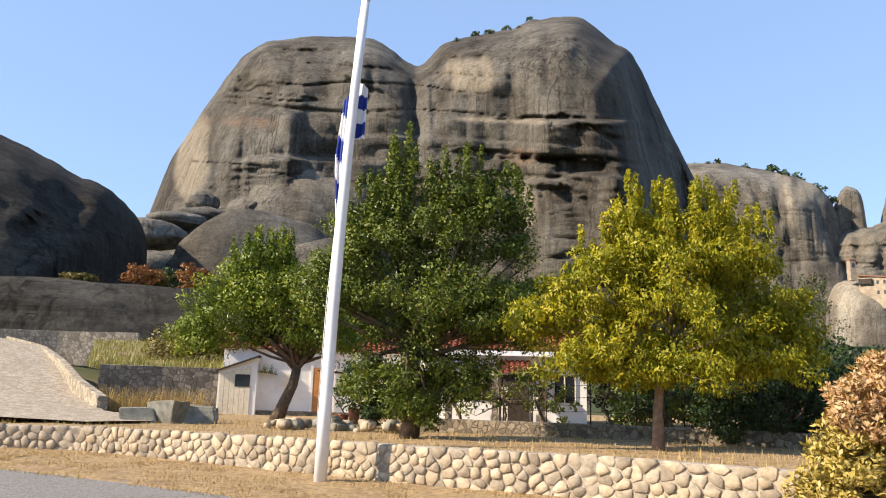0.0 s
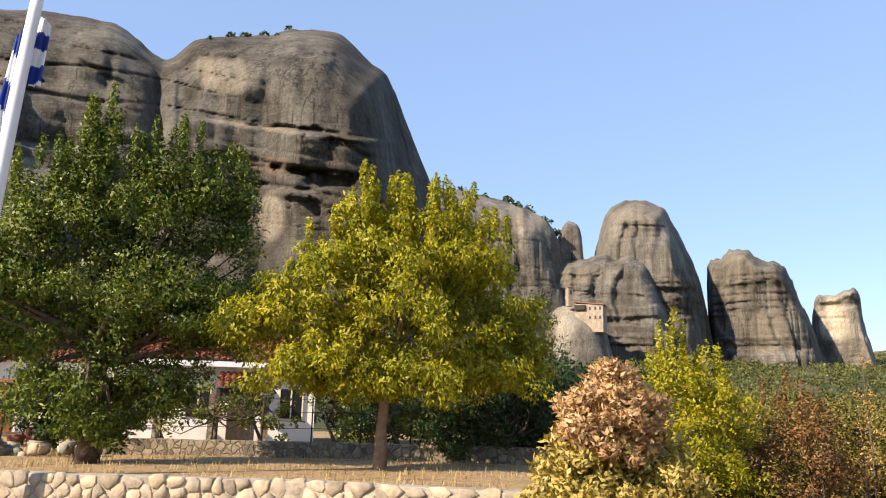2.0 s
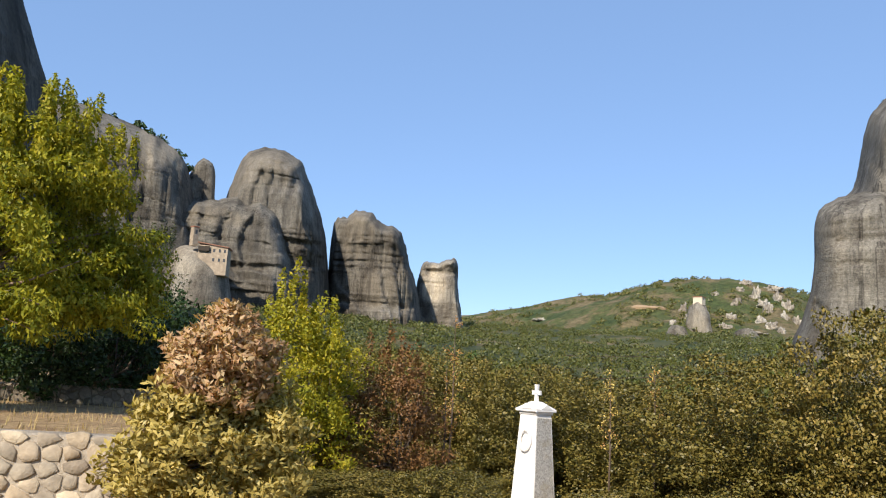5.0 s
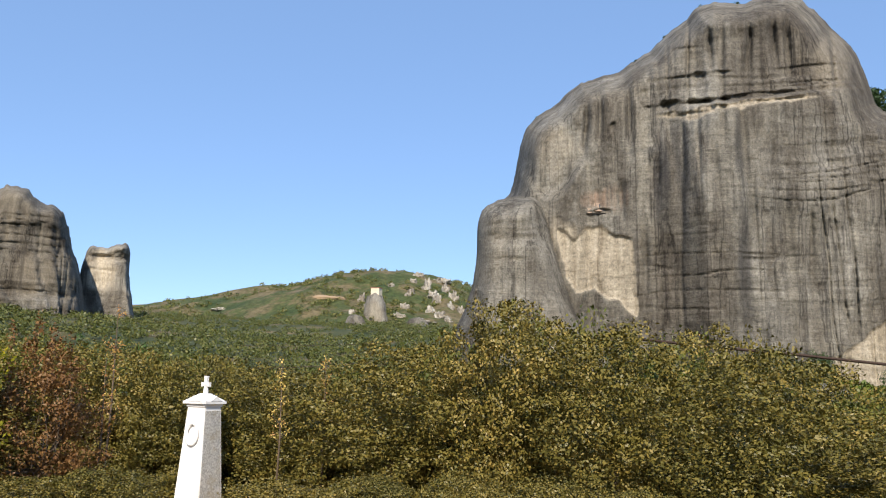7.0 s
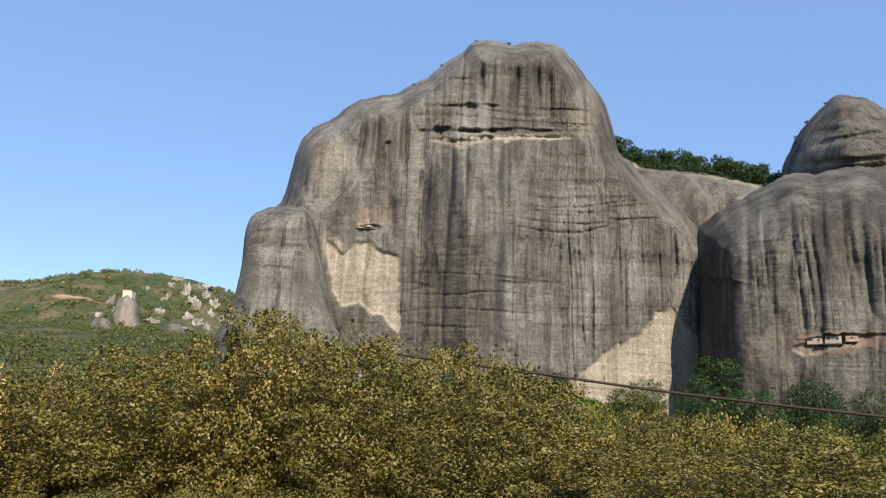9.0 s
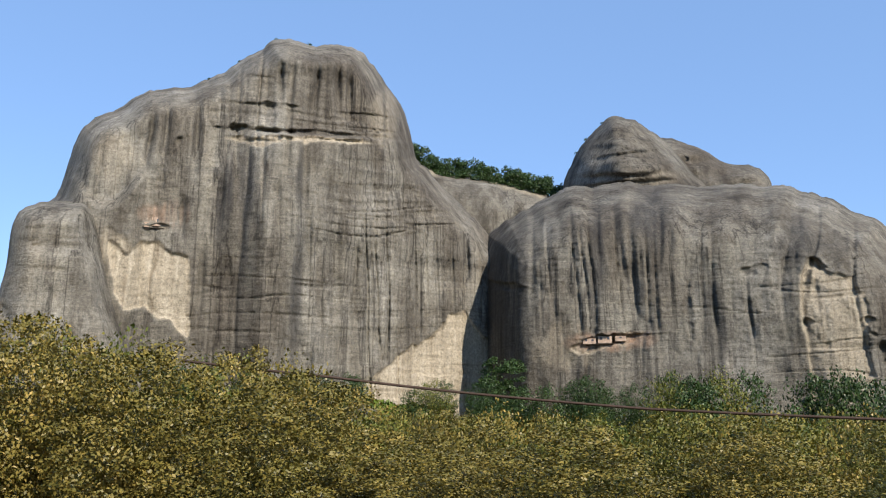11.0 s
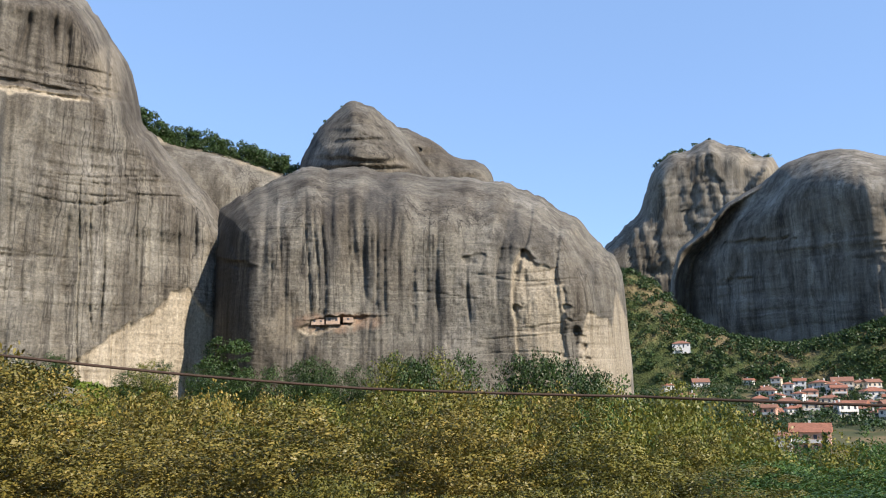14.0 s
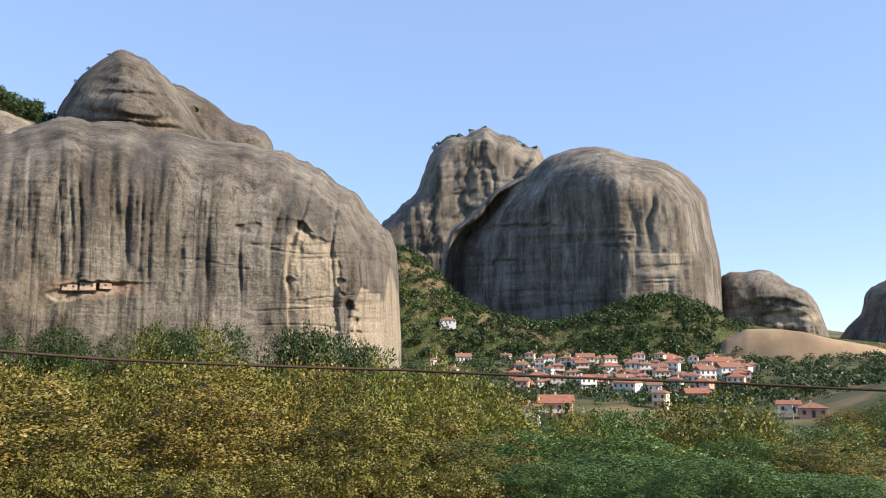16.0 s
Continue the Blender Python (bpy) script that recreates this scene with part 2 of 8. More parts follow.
LEAF_GOLD = leaf_material("leaf_olive_gold", [(0.0, (0.038, 0.044, 0.011)), (0.4, (0.100, 0.100, 0.020)), (0.75, (0.195, 0.170, 0.033)), (1.0, (0.44, 0.32, 0.08))], 0.14)
LEAF_FAR = leaf_material("leaf_valley", [(0.0, (0.050, 0.072, 0.018)), (0.4, (0.112, 0.132, 0.028)), (0.75, (0.220, 0.200, 0.040)), (1.0, (0.42, 0.30, 0.06))])
LEAF_FRESH = leaf_material("leaf_blue_green", [(0.0, (0.028, 0.064, 0.017)), (0.5, (0.066, 0.130, 0.034)), (1.0, (0.14, 0.21, 0.055))])
LEAF_PINE = leaf_material("leaf_deep_green", [(0.0, (0.014, 0.031, 0.010)), (0.5, (0.034, 0.063, 0.017)), (1.0, (0.077, 0.119, 0.031))], 0.15)



# ---------------------------------------------------------------- shaping helpers
def hashed(ix, iy, iz, seed):
    h = (ix.astype(np.int64) * 374761393 + iy.astype(np.int64) * 668265263 + iz.astype(np.int64) * 2147483647 + seed * 1274126177) & 0xFFFFFFFF
    h = ((h ^ (h >> 13)) * 1274126177) & 0xFFFFFFFF
    h = ((h ^ (h >> 16)) * 2246822519) & 0xFFFFFFFF
    return ((h ^ (h >> 15)) & 0xFFFFFF) / float(0xFFFFFF) * 2 - 1


def vnoise(x, y, z, seed=0):
    """Smooth value noise from -1 to 1 for arrays."""
    x, y, z = np.broadcast_arrays(np.asarray(x, float), np.asarray(y, float), np.asarray(z, float))
    x0, y0, z0 = np.floor(x), np.floor(y), np.floor(z)
    fx, fy, fz = x - x0, y - y0, z - z0
    fx, fy, fz = (a * a * a * (a * (a * 6 - 15) + 10) for a in (fx, fy, fz))
    total = 0
    for dx in (0, 1):
        for dy in (0, 1):
            for dz in (0, 1):
                w = (fx if dx else 1 - fx) * (fy if dy else 1 - fy) * (fz if dz else 1 - fz)
                total = total + w * hashed(x0 + dx, y0 + dy, z0 + dz, seed)
    return total


def creased(x, y, z, seed=0):
    """Value noise with straight facets and sharp creases."""
    x, y, z = np.broadcast_arrays(np.asarray(x, float), np.asarray(y, float), np.asarray(z, float))
    x0, z0 = np.floor(x), np.floor(z)
    fx, fz = x - x0, z - z0
    total = 0
    for dx in (0, 1):
        for dz in (0, 1):
            total = total + (fx if dx else 1 - fx) * (fz if dz else 1 - fz) * hashed(x0 + dx, np.floor(y), z0 + dz, seed)
    return total


def fbm(x, y, z, seed=0, octaves=4, gain=0.5):
    total, amp = 0, 1.0
    for k in range(octaves):
        total = total + amp * vnoise(x, y, z, seed + 17 * k)
        x, y, z, amp = np.asarray(x) * 2.03 + 11.3, np.asarray(y) * 2.03 + 5.7, np.asarray(z) * 2.03 + 3.1, amp * gain
    return total


def mesh_from(name, verts, faces, material, smooth=True):
    me = bpy.data.meshes.new(name)
    verts = np.asarray(verts, np.float32)
    faces = np.asarray(faces, np.int32)
    k = faces.shape[1]
    me.vertices.add(len(verts))
    me.vertices.foreach_set("co", verts.ravel())
    me.loops.add(faces.size)
    me.loops.foreach_set("vertex_index", faces.ravel())
    me.polygons.add(len(faces))
    me.polygons.foreach_set("loop_start", np.arange(0, faces.size, k, dtype=np.int32))
    me.polygons.foreach_set("use_smooth", np.full(len(faces), smooth))
    me.update(calc_edges=True)
    me.materials.append(material)
    return me


def grid_faces(nu, nv, start=0, flip=False):
    i, j = np.meshgrid(np.arange(nu - 1), np.arange(nv - 1), indexing="ij")
    a = (i * nv + j).ravel() + start
    f = np.stack([a, a + nv, a + nv + 1, a + 1], 1)
    return f[:, ::-1] if flip else f


def place_group(name, at, label="", category="", group="", kind=""):
    ob = new(name)
    ob.empty_display_size = 0.2
    ob.location = at
    return tagged(ob, label, category, group, kind)


def part(name, bm, material, parent, label=""):
    """One bmesh as one mesh object under a thing or a part. It is given in the thing's own space."""
    me = bpy.data.meshes.new(name)
    bm.to_mesh(me)
    bm.free()
    me.materials.append(material)
    ob = new(name, me)
    ob.parent = parent
    return tagged(ob, label)


def part_mesh(name, me, parent, label=""):
    ob = new(name, me)
    ob.parent = parent
    return tagged(ob, label)


def box(bm, lo, hi, bevel=0.0, turn=0.0):
    m = Matrix.Translation([(a + b) / 2 for a, b in zip(lo, hi)]) @ Matrix.Rotation(turn, 4, "Z") @ Matrix.Diagonal([b - a for a, b in zip(lo, hi)] + [1])
    r = bmesh.ops.create_cube(bm, size=1, matrix=m)
    if bevel:
        es = list({e for v in r["verts"] for e in v.link_edges})
        bmesh.ops.bevel(bm, geom=es, offset=bevel, segments=2, affect="EDGES", profile=0.6)
    return bm


def tube(bm, points, radii, sides=8, cap=True):
    """A tapered limb along points."""
    rings = []
    pts = [Vector(p) for p in points]
    for k, p in enumerate(pts):
        d = (pts[min(k + 1, len(pts) - 1)] - pts[max(k - 1, 0)]).normalized()
        a = d.orthogonal().normalized() if abs(d.z) > 0.9 else d.cross(Vector((0, 0, 1))).normalized()
        b = d.cross(a)
        rings.append([bm.verts.new(p + (a * math.cos(2 * math.pi * s / sides) + b * math.sin(2 * math.pi * s / sides)) * radii[k]) for s in range(sides)])
    for r0, r1 in zip(rings, rings[1:]):
        for s in range(sides):
            f = bm.faces.new((r0[s], r0[(s + 1) % sides], r1[(s + 1) % sides], r1[s]))
            f.smooth = True
    if cap:
        bm.faces.new(rings[0][::-1])
        bm.faces.new(rings[-1])
    return bm


def rock(name, label, az, dist, outline, caves, grooves, scars, depth, rim, nu, nv, base, seed, flute, strata, bulge, tint, ridge=None, steps=None, tiers=(), patches=(), crag=0.4):
    """A free-standing rock. The outline (metres along its breadth, height) is rounded out to a body as deep as depth on each side,
    then fluted by water, bedded, hollowed by caves and cut by grooves."""
    rng = np.random.default_rng(seed)
    pts = np.array(outline, float)
    base = base - 28
    pts = np.vstack([[pts[0, 0] - 6.0, base], pts, [pts[-1, 0] + 6.0, base]])
    pts[:, 0] = np.maximum.accumulate(pts[:, 0] + np.arange(len(pts)) * 1e-3)
    seg = np.hypot(*np.diff(pts, axis=0).T)
    s = np.concatenate([[0], np.cumsum(seg)])
    k = np.linspace(0, s[-1], nu)
    U, TOP = np.interp(k, s, pts[:, 0]), np.interp(k, s, pts[:, 1])
    if nu > 40:                       # soften the corners of the profile
        for _ in range(4):
            U[1:-1] = U[1:-1] * 0.5 + (U[:-2] + U[2:]) * 0.25
            TOP[1:-1] = TOP[1:-1] * 0.5 + (TOP[:-2] + TOP[2:]) * 0.25
    size = max(U[-1] - U[0], TOP.max() - base)
    rough = size * (0.004 if size > 170 else 0.008)
    TOP = TOP + 1.6 * crag * rough * (creased(k / (size * 0.045), 0, seed, seed) + 0.6 * creased(k / (size * 0.017), 1, seed, seed) + 0.3 * creased(k / (size * 0.007), 2, seed, seed)) * np.clip((TOP - base) / 10, 0, 1)
    U = np.maximum.accumulate(U)
    v = np.linspace(0, 1, nv)
    uu = np.repeat(U[:, None], nv, 1)
    zz = base + (TOP[:, None] - base) * v[None]
    # distance of each point to the outline
    near = np.full(uu.shape, 1e9)
    ends = np.unique(np.linspace(0, nu - 1, min(nu, 140)).astype(int))
    ax, az_, bx, bz = U[ends[:-1]], TOP[ends[:-1]], U[ends[1:]], TOP[ends[1:]]
    for x0, z0, x1, z1 in zip(ax, az_, bx, bz):
        dx, dz = x1 - x0, z1 - z0
        L = dx * dx + dz * dz + 1e-9
        h = np.clip(((uu - x0) * dx + (zz - z0) * dz) / L, 0, 1)
        near = np.minimum(near, np.hypot(uu - x0 - h * dx, zz - z0 - h * dz))
    near[:, -1] = 0
    q = 1 - np.clip(near / rim, 0, 1)
    d = depth * np.sqrt(np.clip(1 - q ** 2.8, 0, 1))
    fade = np.clip(near / (rim * 0.35), 0, 1)
    fade = fade * (2 - fade)
    if ridge:                         # faces turned away on either side of an edge: place, fall to the left and to the right
        ru = U[0] + (U[-1] - U[0]) * ridge[0]
        fall = np.where(uu < ru, (ru - uu) / (ru - U[0]) * ridge[1], (uu - ru) / (U[-1] - ru) * ridge[2])
        d = d - np.minimum(fall, d * 0.92) * fade
    sc = 60.0 / max(60.0, min(size, 240.0))
    bl, fl, st = 0.022 * sc ** 0.5 * 1.6, 0.21 * sc ** 0.5, 0.19 * sc ** 0.5
    warp = 3.5 * vnoise(uu * 0.03, 0, zz * 0.03, seed + 5)
    kink = 2.2 * vnoise(uu * 0.05, 2, zz * 0.05, seed + 6)
    wave = bulge * (0.55 * fbm(uu * bl, 0, zz * bl * 0.8, seed, 2) + 0.75 * creased((uu + warp) * bl * 1.7, 0, (zz + kink) * bl * 0.8, seed + 2))
    wave = wave + bulge * (0.42 * creased((uu + kink) * bl * 4.5, 1, (zz + warp) * bl * 2.2, seed + 4) + 0.2 * creased((uu - kink) * bl * 11, 2, (zz + kink) * bl * 6, seed + 8))
    cut = fbm((uu + warp) * fl * 0.7, 0, zz * fl * 0.05, seed + 40, 3, 0.5)
    run = np.clip(0.3 + 1.3 * vnoise(uu * 0.022, 8, zz * 0.016, seed + 33), 0.0, 1.1)
    wave = wave - flute * run * (0.75 * np.clip(1 - np.abs(cut) * 5.0, 0, 1) + 0.45 * np.abs(creased((uu + warp) * fl * 1.3, 3, zz * 0.012, seed + 61)))
    bed = fbm(uu * 0.012, 0, (zz + warp * 0.6) * st * 1.5, seed + 80, 3, 0.6)
    patch = np.clip(0.35 + 1.3 * vnoise(uu * 0.02, 3, zz * 0.05, seed + 90), 0.0, 1.2)
    wave = wave - strata * patch * 0.5 * np.clip(1 - np.abs(bed) * 7.0, 0, 1)
    wave = wave + strata * 0.45 * np.tanh(creased(uu * 0.01, 0, (zz + warp * 0.4) * st * 0.8, seed + 83) * 5) * patch
    wave = wave + 0.14 * fbm(uu * 0.5, 0, zz * 0.5, seed + 100, 3, 0.6)
    # narrow ribs and runnels between the large flutes, and thin ledges where the beds end
    rib = np.abs(vnoise((uu + 0.5 * warp) * fl * 2.6, 6, zz * 0.02, seed + 120))
    wave = wave - 0.55 * flute * np.clip(1 - rib * 3.2, 0, 1) * np.clip(0.2 + 1.6 * vnoise(uu * 0.03, 9, zz * 0.02, seed + 121), 0, 1)
    lip = fbm(uu * 0.01, 4, (zz + warp * 0.5) * st * 2.4, seed + 130, 2, 0.6)
    wave = wave + (0.13 if size < 250 and strata < 2 else 0.30) * strata * np.tanh(lip * 9) * np.clip(0.15 + 1.5 * vnoise(uu * 0.025, 5, zz * 0.04, seed + 131), 0, 1)
    if steps:                         # buttresses that stand one behind the next: spacing, depth, lean, side of the steep face
        ph = (steps[3] * (uu + steps[2] * zz) + 4 * warp) / steps[0] + seed * 0.37
        ph = ph + 0.35 * np.sin(ph * 2.1)
        fr = ph - np.floor(ph)
        saw = np.where(fr < 0.9, fr / 0.9, (1 - fr) / 0.1)
        wave = wave + steps[1] * (saw - 0.5) * (0.65 + 0.5 * hashed(np.floor(ph), np.zeros(ph.shape), np.zeros(ph.shape), seed))
    for u0, u1, z0, out_by, soft_z in tiers:     # shelves and undercuts: everything below z0 stands out by that much
        wob = soft_z * 1.5 * vnoise(uu * 0.06, 1, 0, seed + int(abs(z0))) + warp * 0.4
        span = np.clip((uu - u0) / (0.15 * (u1 - u0)), 0, 1) * np.clip((u1 - uu) / (0.15 * (u1 - u0)), 0, 1)
        k2 = np.clip((z0 - zz - wob) / soft_z + 0.5, 0, 1)
        wave = wave + out_by * k2 * k2 * (3 - 2 * k2) * span * np.clip(0.75 + 0.8 * vnoise(uu * 0.05, 4, z0, seed), 0.2, 1.3)
    stain = np.zeros(uu.shape + (4,))
    stain[..., 3] = 1
    if flute > 1.5:                   # many narrow cracks and runnels, each from a ledge some way down
        grooves = list(grooves)
        tall = TOP.max() - max(base + 28, 0)
        for _ in range(int(min(90, size / 2.2))):
            cu, z1 = rng.uniform(U[0] + 6, U[-1] - 6), rng.uniform(0.35, 1.0) * tall
            grooves.append((cu, z1 - tall * rng.uniform(0.12, 0.55), z1, rng.uniform(0.0020, 0.0042) * size, rng.uniform(0.15, 0.75) * min(1.5, size / 150), rng.uniform(0.0, 0.45)))
    jag = 0.25 * fbm(uu * 0.35, 1, zz * 0.35, seed + 7, 3)
    for cu, cz, a, b, deep, tilt in caves:
        c, sn = math.cos(radians(tilt)), math.sin(radians(tilt))
        x, z = (uu - cu) * c + (zz - cz) * sn, -(uu - cu) * sn + (zz - cz) * c
        z = np.where(z > 0, z * 1.35, z * 0.8)
        e = np.hypot(x / (a * 1.15), z / b) + 2.2 * jag
        hole = np.clip((1.35 - e) / 0.7, 0, 1)
        hole = hole * np.clip(0.7 + 1.3 * vnoise(uu * 0.22, cz, zz * 0.2, seed + 71), 0.5, 1)
        wave = wave - deep * 0.6 * hole * hole * (3 - 2 * hole)
        wave = wave + deep * 0.12 * np.exp(-((e - 1.45) / 0.3) ** 2) * (z > 0)
    for cu, z0, z1, w, deep, *dark in grooves:
        c0, c1 = np.searchsorted(U, cu - 7 * w), np.searchsorted(U, cu + 7 * w)
        if c1 <= c0:
            continue
        gu, gz_ = uu[c0:c1], zz[c0:c1]
        sway = w * 1.2 * vnoise(gz_ * 0.05, cu, 0, seed + 9)
        along = np.clip((gz_ - z0) / (0.55 * (z1 - z0)), 0, 1) * np.clip((z1 - gz_) / (0.3 * (z1 - z0)) + 0.1, 0, 1)
        wave[c0:c1] -= deep * np.exp(-(np.abs(gu - cu - sway) / (w * 0.8)) ** 1.4) * along
        wet = (dark[0] if dark else 0.42) * np.exp(-(np.abs(gu - cu - sway) / (w * 0.9)) ** 2) * along
        stain[c0:c1, :, 2] = np.maximum(stain[c0:c1, :, 2], wet)
    for cu, cz, a, b, kind in scars:
        e = np.hypot((uu - cu) / a, (zz - cz) / b) + 0.5 * fbm(uu * 0.12, 2, zz * 0.03, seed + 23, 4)
        msk = np.clip((1.2 - e) / 0.45, 0, 1)
        if kind == 3:
            stain[..., 2] = np.maximum(stain[..., 2], 0.75 * np.clip((1.2 - e) / 0.7, 0, 1))
        elif kind == 2:
            stain[..., 1] = np.maximum(stain[..., 1], msk)
        elif kind == 0:
            stain[..., 0] = np.maximum(stain[..., 0], 0.35 * msk)
        else:
            stain[..., 0] = np.maximum(stain[..., 0], msk)
            wave = wave - 0.7 * msk
    stain[..., 0] *= 1 - stain[..., 2] * 0.7
    for corners, kind in patches:               # fallen faces with a clear edge: corners of the bare area
        pc = np.array(corners, float)
        edge, inside = np.full(uu.shape, 1e9), np.zeros(uu.shape, bool)
        for (x0, z0), (x1, z1) in zip(pc, np.roll(pc, -1, 0)):
            h = np.clip(((uu - x0) * (x1 - x0) + (zz - z0) * (z1 - z0)) / ((x1 - x0) ** 2 + (z1 - z0) ** 2), 0, 1)
            edge = np.minimum(edge, np.hypot(uu - x0 - h * (x1 - x0), zz - z0 - h * (z1 - z0)))
            inside ^= ((z0 > zz) != (z1 > zz)) & (uu < (x1 - x0) * (zz - z0) / (z1 - z0 + 1e-9) + x0)
        sd = np.where(inside, edge, -edge) + 1.1 * fbm(uu * 0.22, 3, zz * 0.1, seed + 25, 4)
        msk = np.clip(0.5 + sd / 0.9, 0, 1)
        stain[..., kind] = np.maximum(stain[..., kind], 1.7 * msk)
        wave = wave - 0.9 * msk
    d = np.maximum(d + wave * fade, -depth * 0.3)
    a0 = radians(az)
    out, side = np.array([math.sin(a0), math.cos(a0)]), np.array([math.cos(a0), -math.sin(a0)])
    taper = 1 - d / dist
    gx = side[0] * uu * taper + out[0] * (dist - d)
    gy = side[1] * uu * taper + out[1] * (dist - d)
    gz = 1.65 + (zz - 1.65) * taper
    front = np.stack([gx, gy, gz], -1).reshape(-1, 3)
    step = max(2, nv // 40)
    cols = np.unique(np.append(np.arange(0, nv, step), nv - 1))
    qb = q[:, cols]
    db = depth * np.sqrt(np.clip(1 - qb ** 2.2, 0, 1)) + 0.6 * bulge * fbm(uu[:, cols] * bl, 5, zz[:, cols] * bl, seed + 3, 3) * fade[:, cols]
    ub, zb = uu[:, cols], zz[:, cols]
    back = np.stack([side[0] * ub + out[0] * (dist + db), side[1] * ub + out[1] * (dist + db), zb], -1).reshape(-1, 3)
    nb = len(cols)
    faces = np.vstack([grid_faces(nu, nv), grid_faces(nu, nb, nu * nv, True)])
    key = round(tint, 2)
    if key not in rock_mats:
        rock_mats[key] = rock_material("weathered_rock", key)
    me = mesh_from(name, np.vstack([front, back]), faces, rock_mats[key])
    att = me.color_attributes.new("stain", "FLOAT_COLOR", "POINT")
    col = np.vstack([stain.reshape(-1, 4), np.tile([0, 0, 0, 1.0], (nu * nb, 1))])
    att.data.foreach_set("color", col.ravel().astype(np.float32))
    return tagged(new(name, me), label, "rock")



# ---------------------------------------------------------------- ground
AZ_KEYS = (-180, -70, -25, 0, 20, 34, 60, 90, 115, 135, 160, 180)
R_KEYS = (0, 14, 22, 40, 80, 140, 230, 400, 650, 1200)
HEIGHTS = (
    (0, 0, 0, 0, 0, 0, 0, 0, 0, 0), (0, 0.2, 0.5, 3, 9, 14, 20, 30, 40, 60), (0, 0.2, 0.4, 0.6, 6, 10, 20, 34, 45, 60),
    (0, 0.2, 0.3, 0.5, 3, 8, 20, 40, 60, 90), (0, 0.2, 0.2, 0.3, 1, 4, 16, 36, 55, 90), (0, -0.2, -0.5, -1.5, -3, 0, 10, 34, 55, 90),
    (0, -0.6, -1.4, -2.5, -5, -6, 2, 22, 50, 90), (0, -0.8, -1.6, -3.5, -6, -3, 8, 28, 50, 90), (0, -0.8, -2, -4.5, -8, -8, 0, 5, 20, 70),
    (0, -0.8, -2, -5, -10, -14, -18, -14, 13, 70), (0, -0.8, -2, -5, -10, -14, -19, -13, 14, 60), (0, 0, 0, 0, 0, 0, 0, 0, 0, 0))


def ground_height(x, y):
    x, y = np.asarray(x, float), np.asarray(y, float)
    r, a = np.hypot(x, y), np.degrees(np.arctan2(x, y))
    table = np.array(HEIGHTS)
    i = np.clip(np.searchsorted(AZ_KEYS, a, side="right") - 1, 0, len(AZ_KEYS) - 2)
    a0, a1 = np.array(AZ_KEYS)[i], np.array(AZ_KEYS)[i + 1]
    w = (a - a0) / (a1 - a0)
    w = w * w * (3 - 2 * w)
    j = np.clip(np.searchsorted(R_KEYS, r, side="right") - 1, 0, len(R_KEYS) - 2)
    r0, r1 = np.array(R_KEYS)[j], np.array(R_KEYS)[j + 1]
    h = np.clip((r - r0) / (r1 - r0), 0, 1)
    z0 = table[i, j] * (1 - h) + table[i, j + 1] * h
    z1 = table[i + 1, j] * (1 - h) + table[i + 1, j + 1] * h
    z = z0 * (1 - w) + z1 * w
    return z + np.clip((r - 40) / 200, 0, 1) * 2.5 * fbm(x * 0.02, y * 0.02, 0, 77, 3)


def build_ground():
    na, radii = 180, np.concatenate([np.linspace(0.5, 40, 60), np.geomspace(42, 4500, 70)])
    ang = np.linspace(-math.pi, math.pi, na + 1)
    A, Rr = np.meshgrid(ang, radii, indexing="ij")
    X, Y = Rr * np.sin(A), Rr * np.cos(A)
    Z = ground_height(X, Y)
    me = mesh_from("ground", np.stack([X, Y, Z], -1).reshape(-1, 3), grid_faces(na + 1, len(radii), 0, True), GROUND)
    tagged(new("ground", me), "dry grass and soil slope falling into a wooded valley", "ground", kind="structure")


build_ground()


BARE = plain("bare_tan_earth", (0.34, 0.24, 0.145), 0.95, 0.05, 0.35, 0.6, 0.3, dark=(0.14, 0.11, 0.06), seen=0.8)


def hill(name, label, az, dist, outline, depth, seed, nu=160, nv=60, material=None):
    """A long scrub-covered hill whose near flank slopes down towards the valley."""
    pts = np.array(outline, float)
    U = np.linspace(pts[0, 0], pts[-1, 0], nu)
    T = np.interp(U, pts[:, 0], pts[:, 1])
    for _ in range(3):
        T[1:-1] = T[1:-1] * 0.5 + (T[:-2] + T[2:]) * 0.25
    a0 = radians(az)
    out, side = np.array([math.sin(a0), math.cos(a0)]), np.array([math.cos(a0), -math.sin(a0)])
    v = np.linspace(-1, 1, nv)
    uu, vv = np.meshgrid(U, v, indexing="ij")
    fall = 1 - np.abs(vv) ** 1.25
    relief = fbm(uu * 0.006, vv * depth * 0.006, 0, seed, 5)
    zz = T[:, None] * fall + (T[:, None] * 0.10 + 4) * relief * np.clip(np.abs(vv) * 3, 0, 1) * (1 - np.abs(vv)) * 2
    taper = 1 + np.minimum(vv, 0) * depth / dist
    gx = side[0] * uu * taper + out[0] * (dist + vv * depth)
    gy = side[1] * uu * taper + out[1] * (dist + vv * depth)
    gz = 1.65 + (zz - 1.65) * np.where(vv < 0, 1 + vv * depth / dist * 0.3, 1) - 45 * vv ** 4
    me = mesh_from(name, np.stack([gx, gy, gz], -1).reshape(-1, 3), grid_faces(nu, nv), material or HILL)
    return tagged(new(name, me), label, "hill", kind="structure")




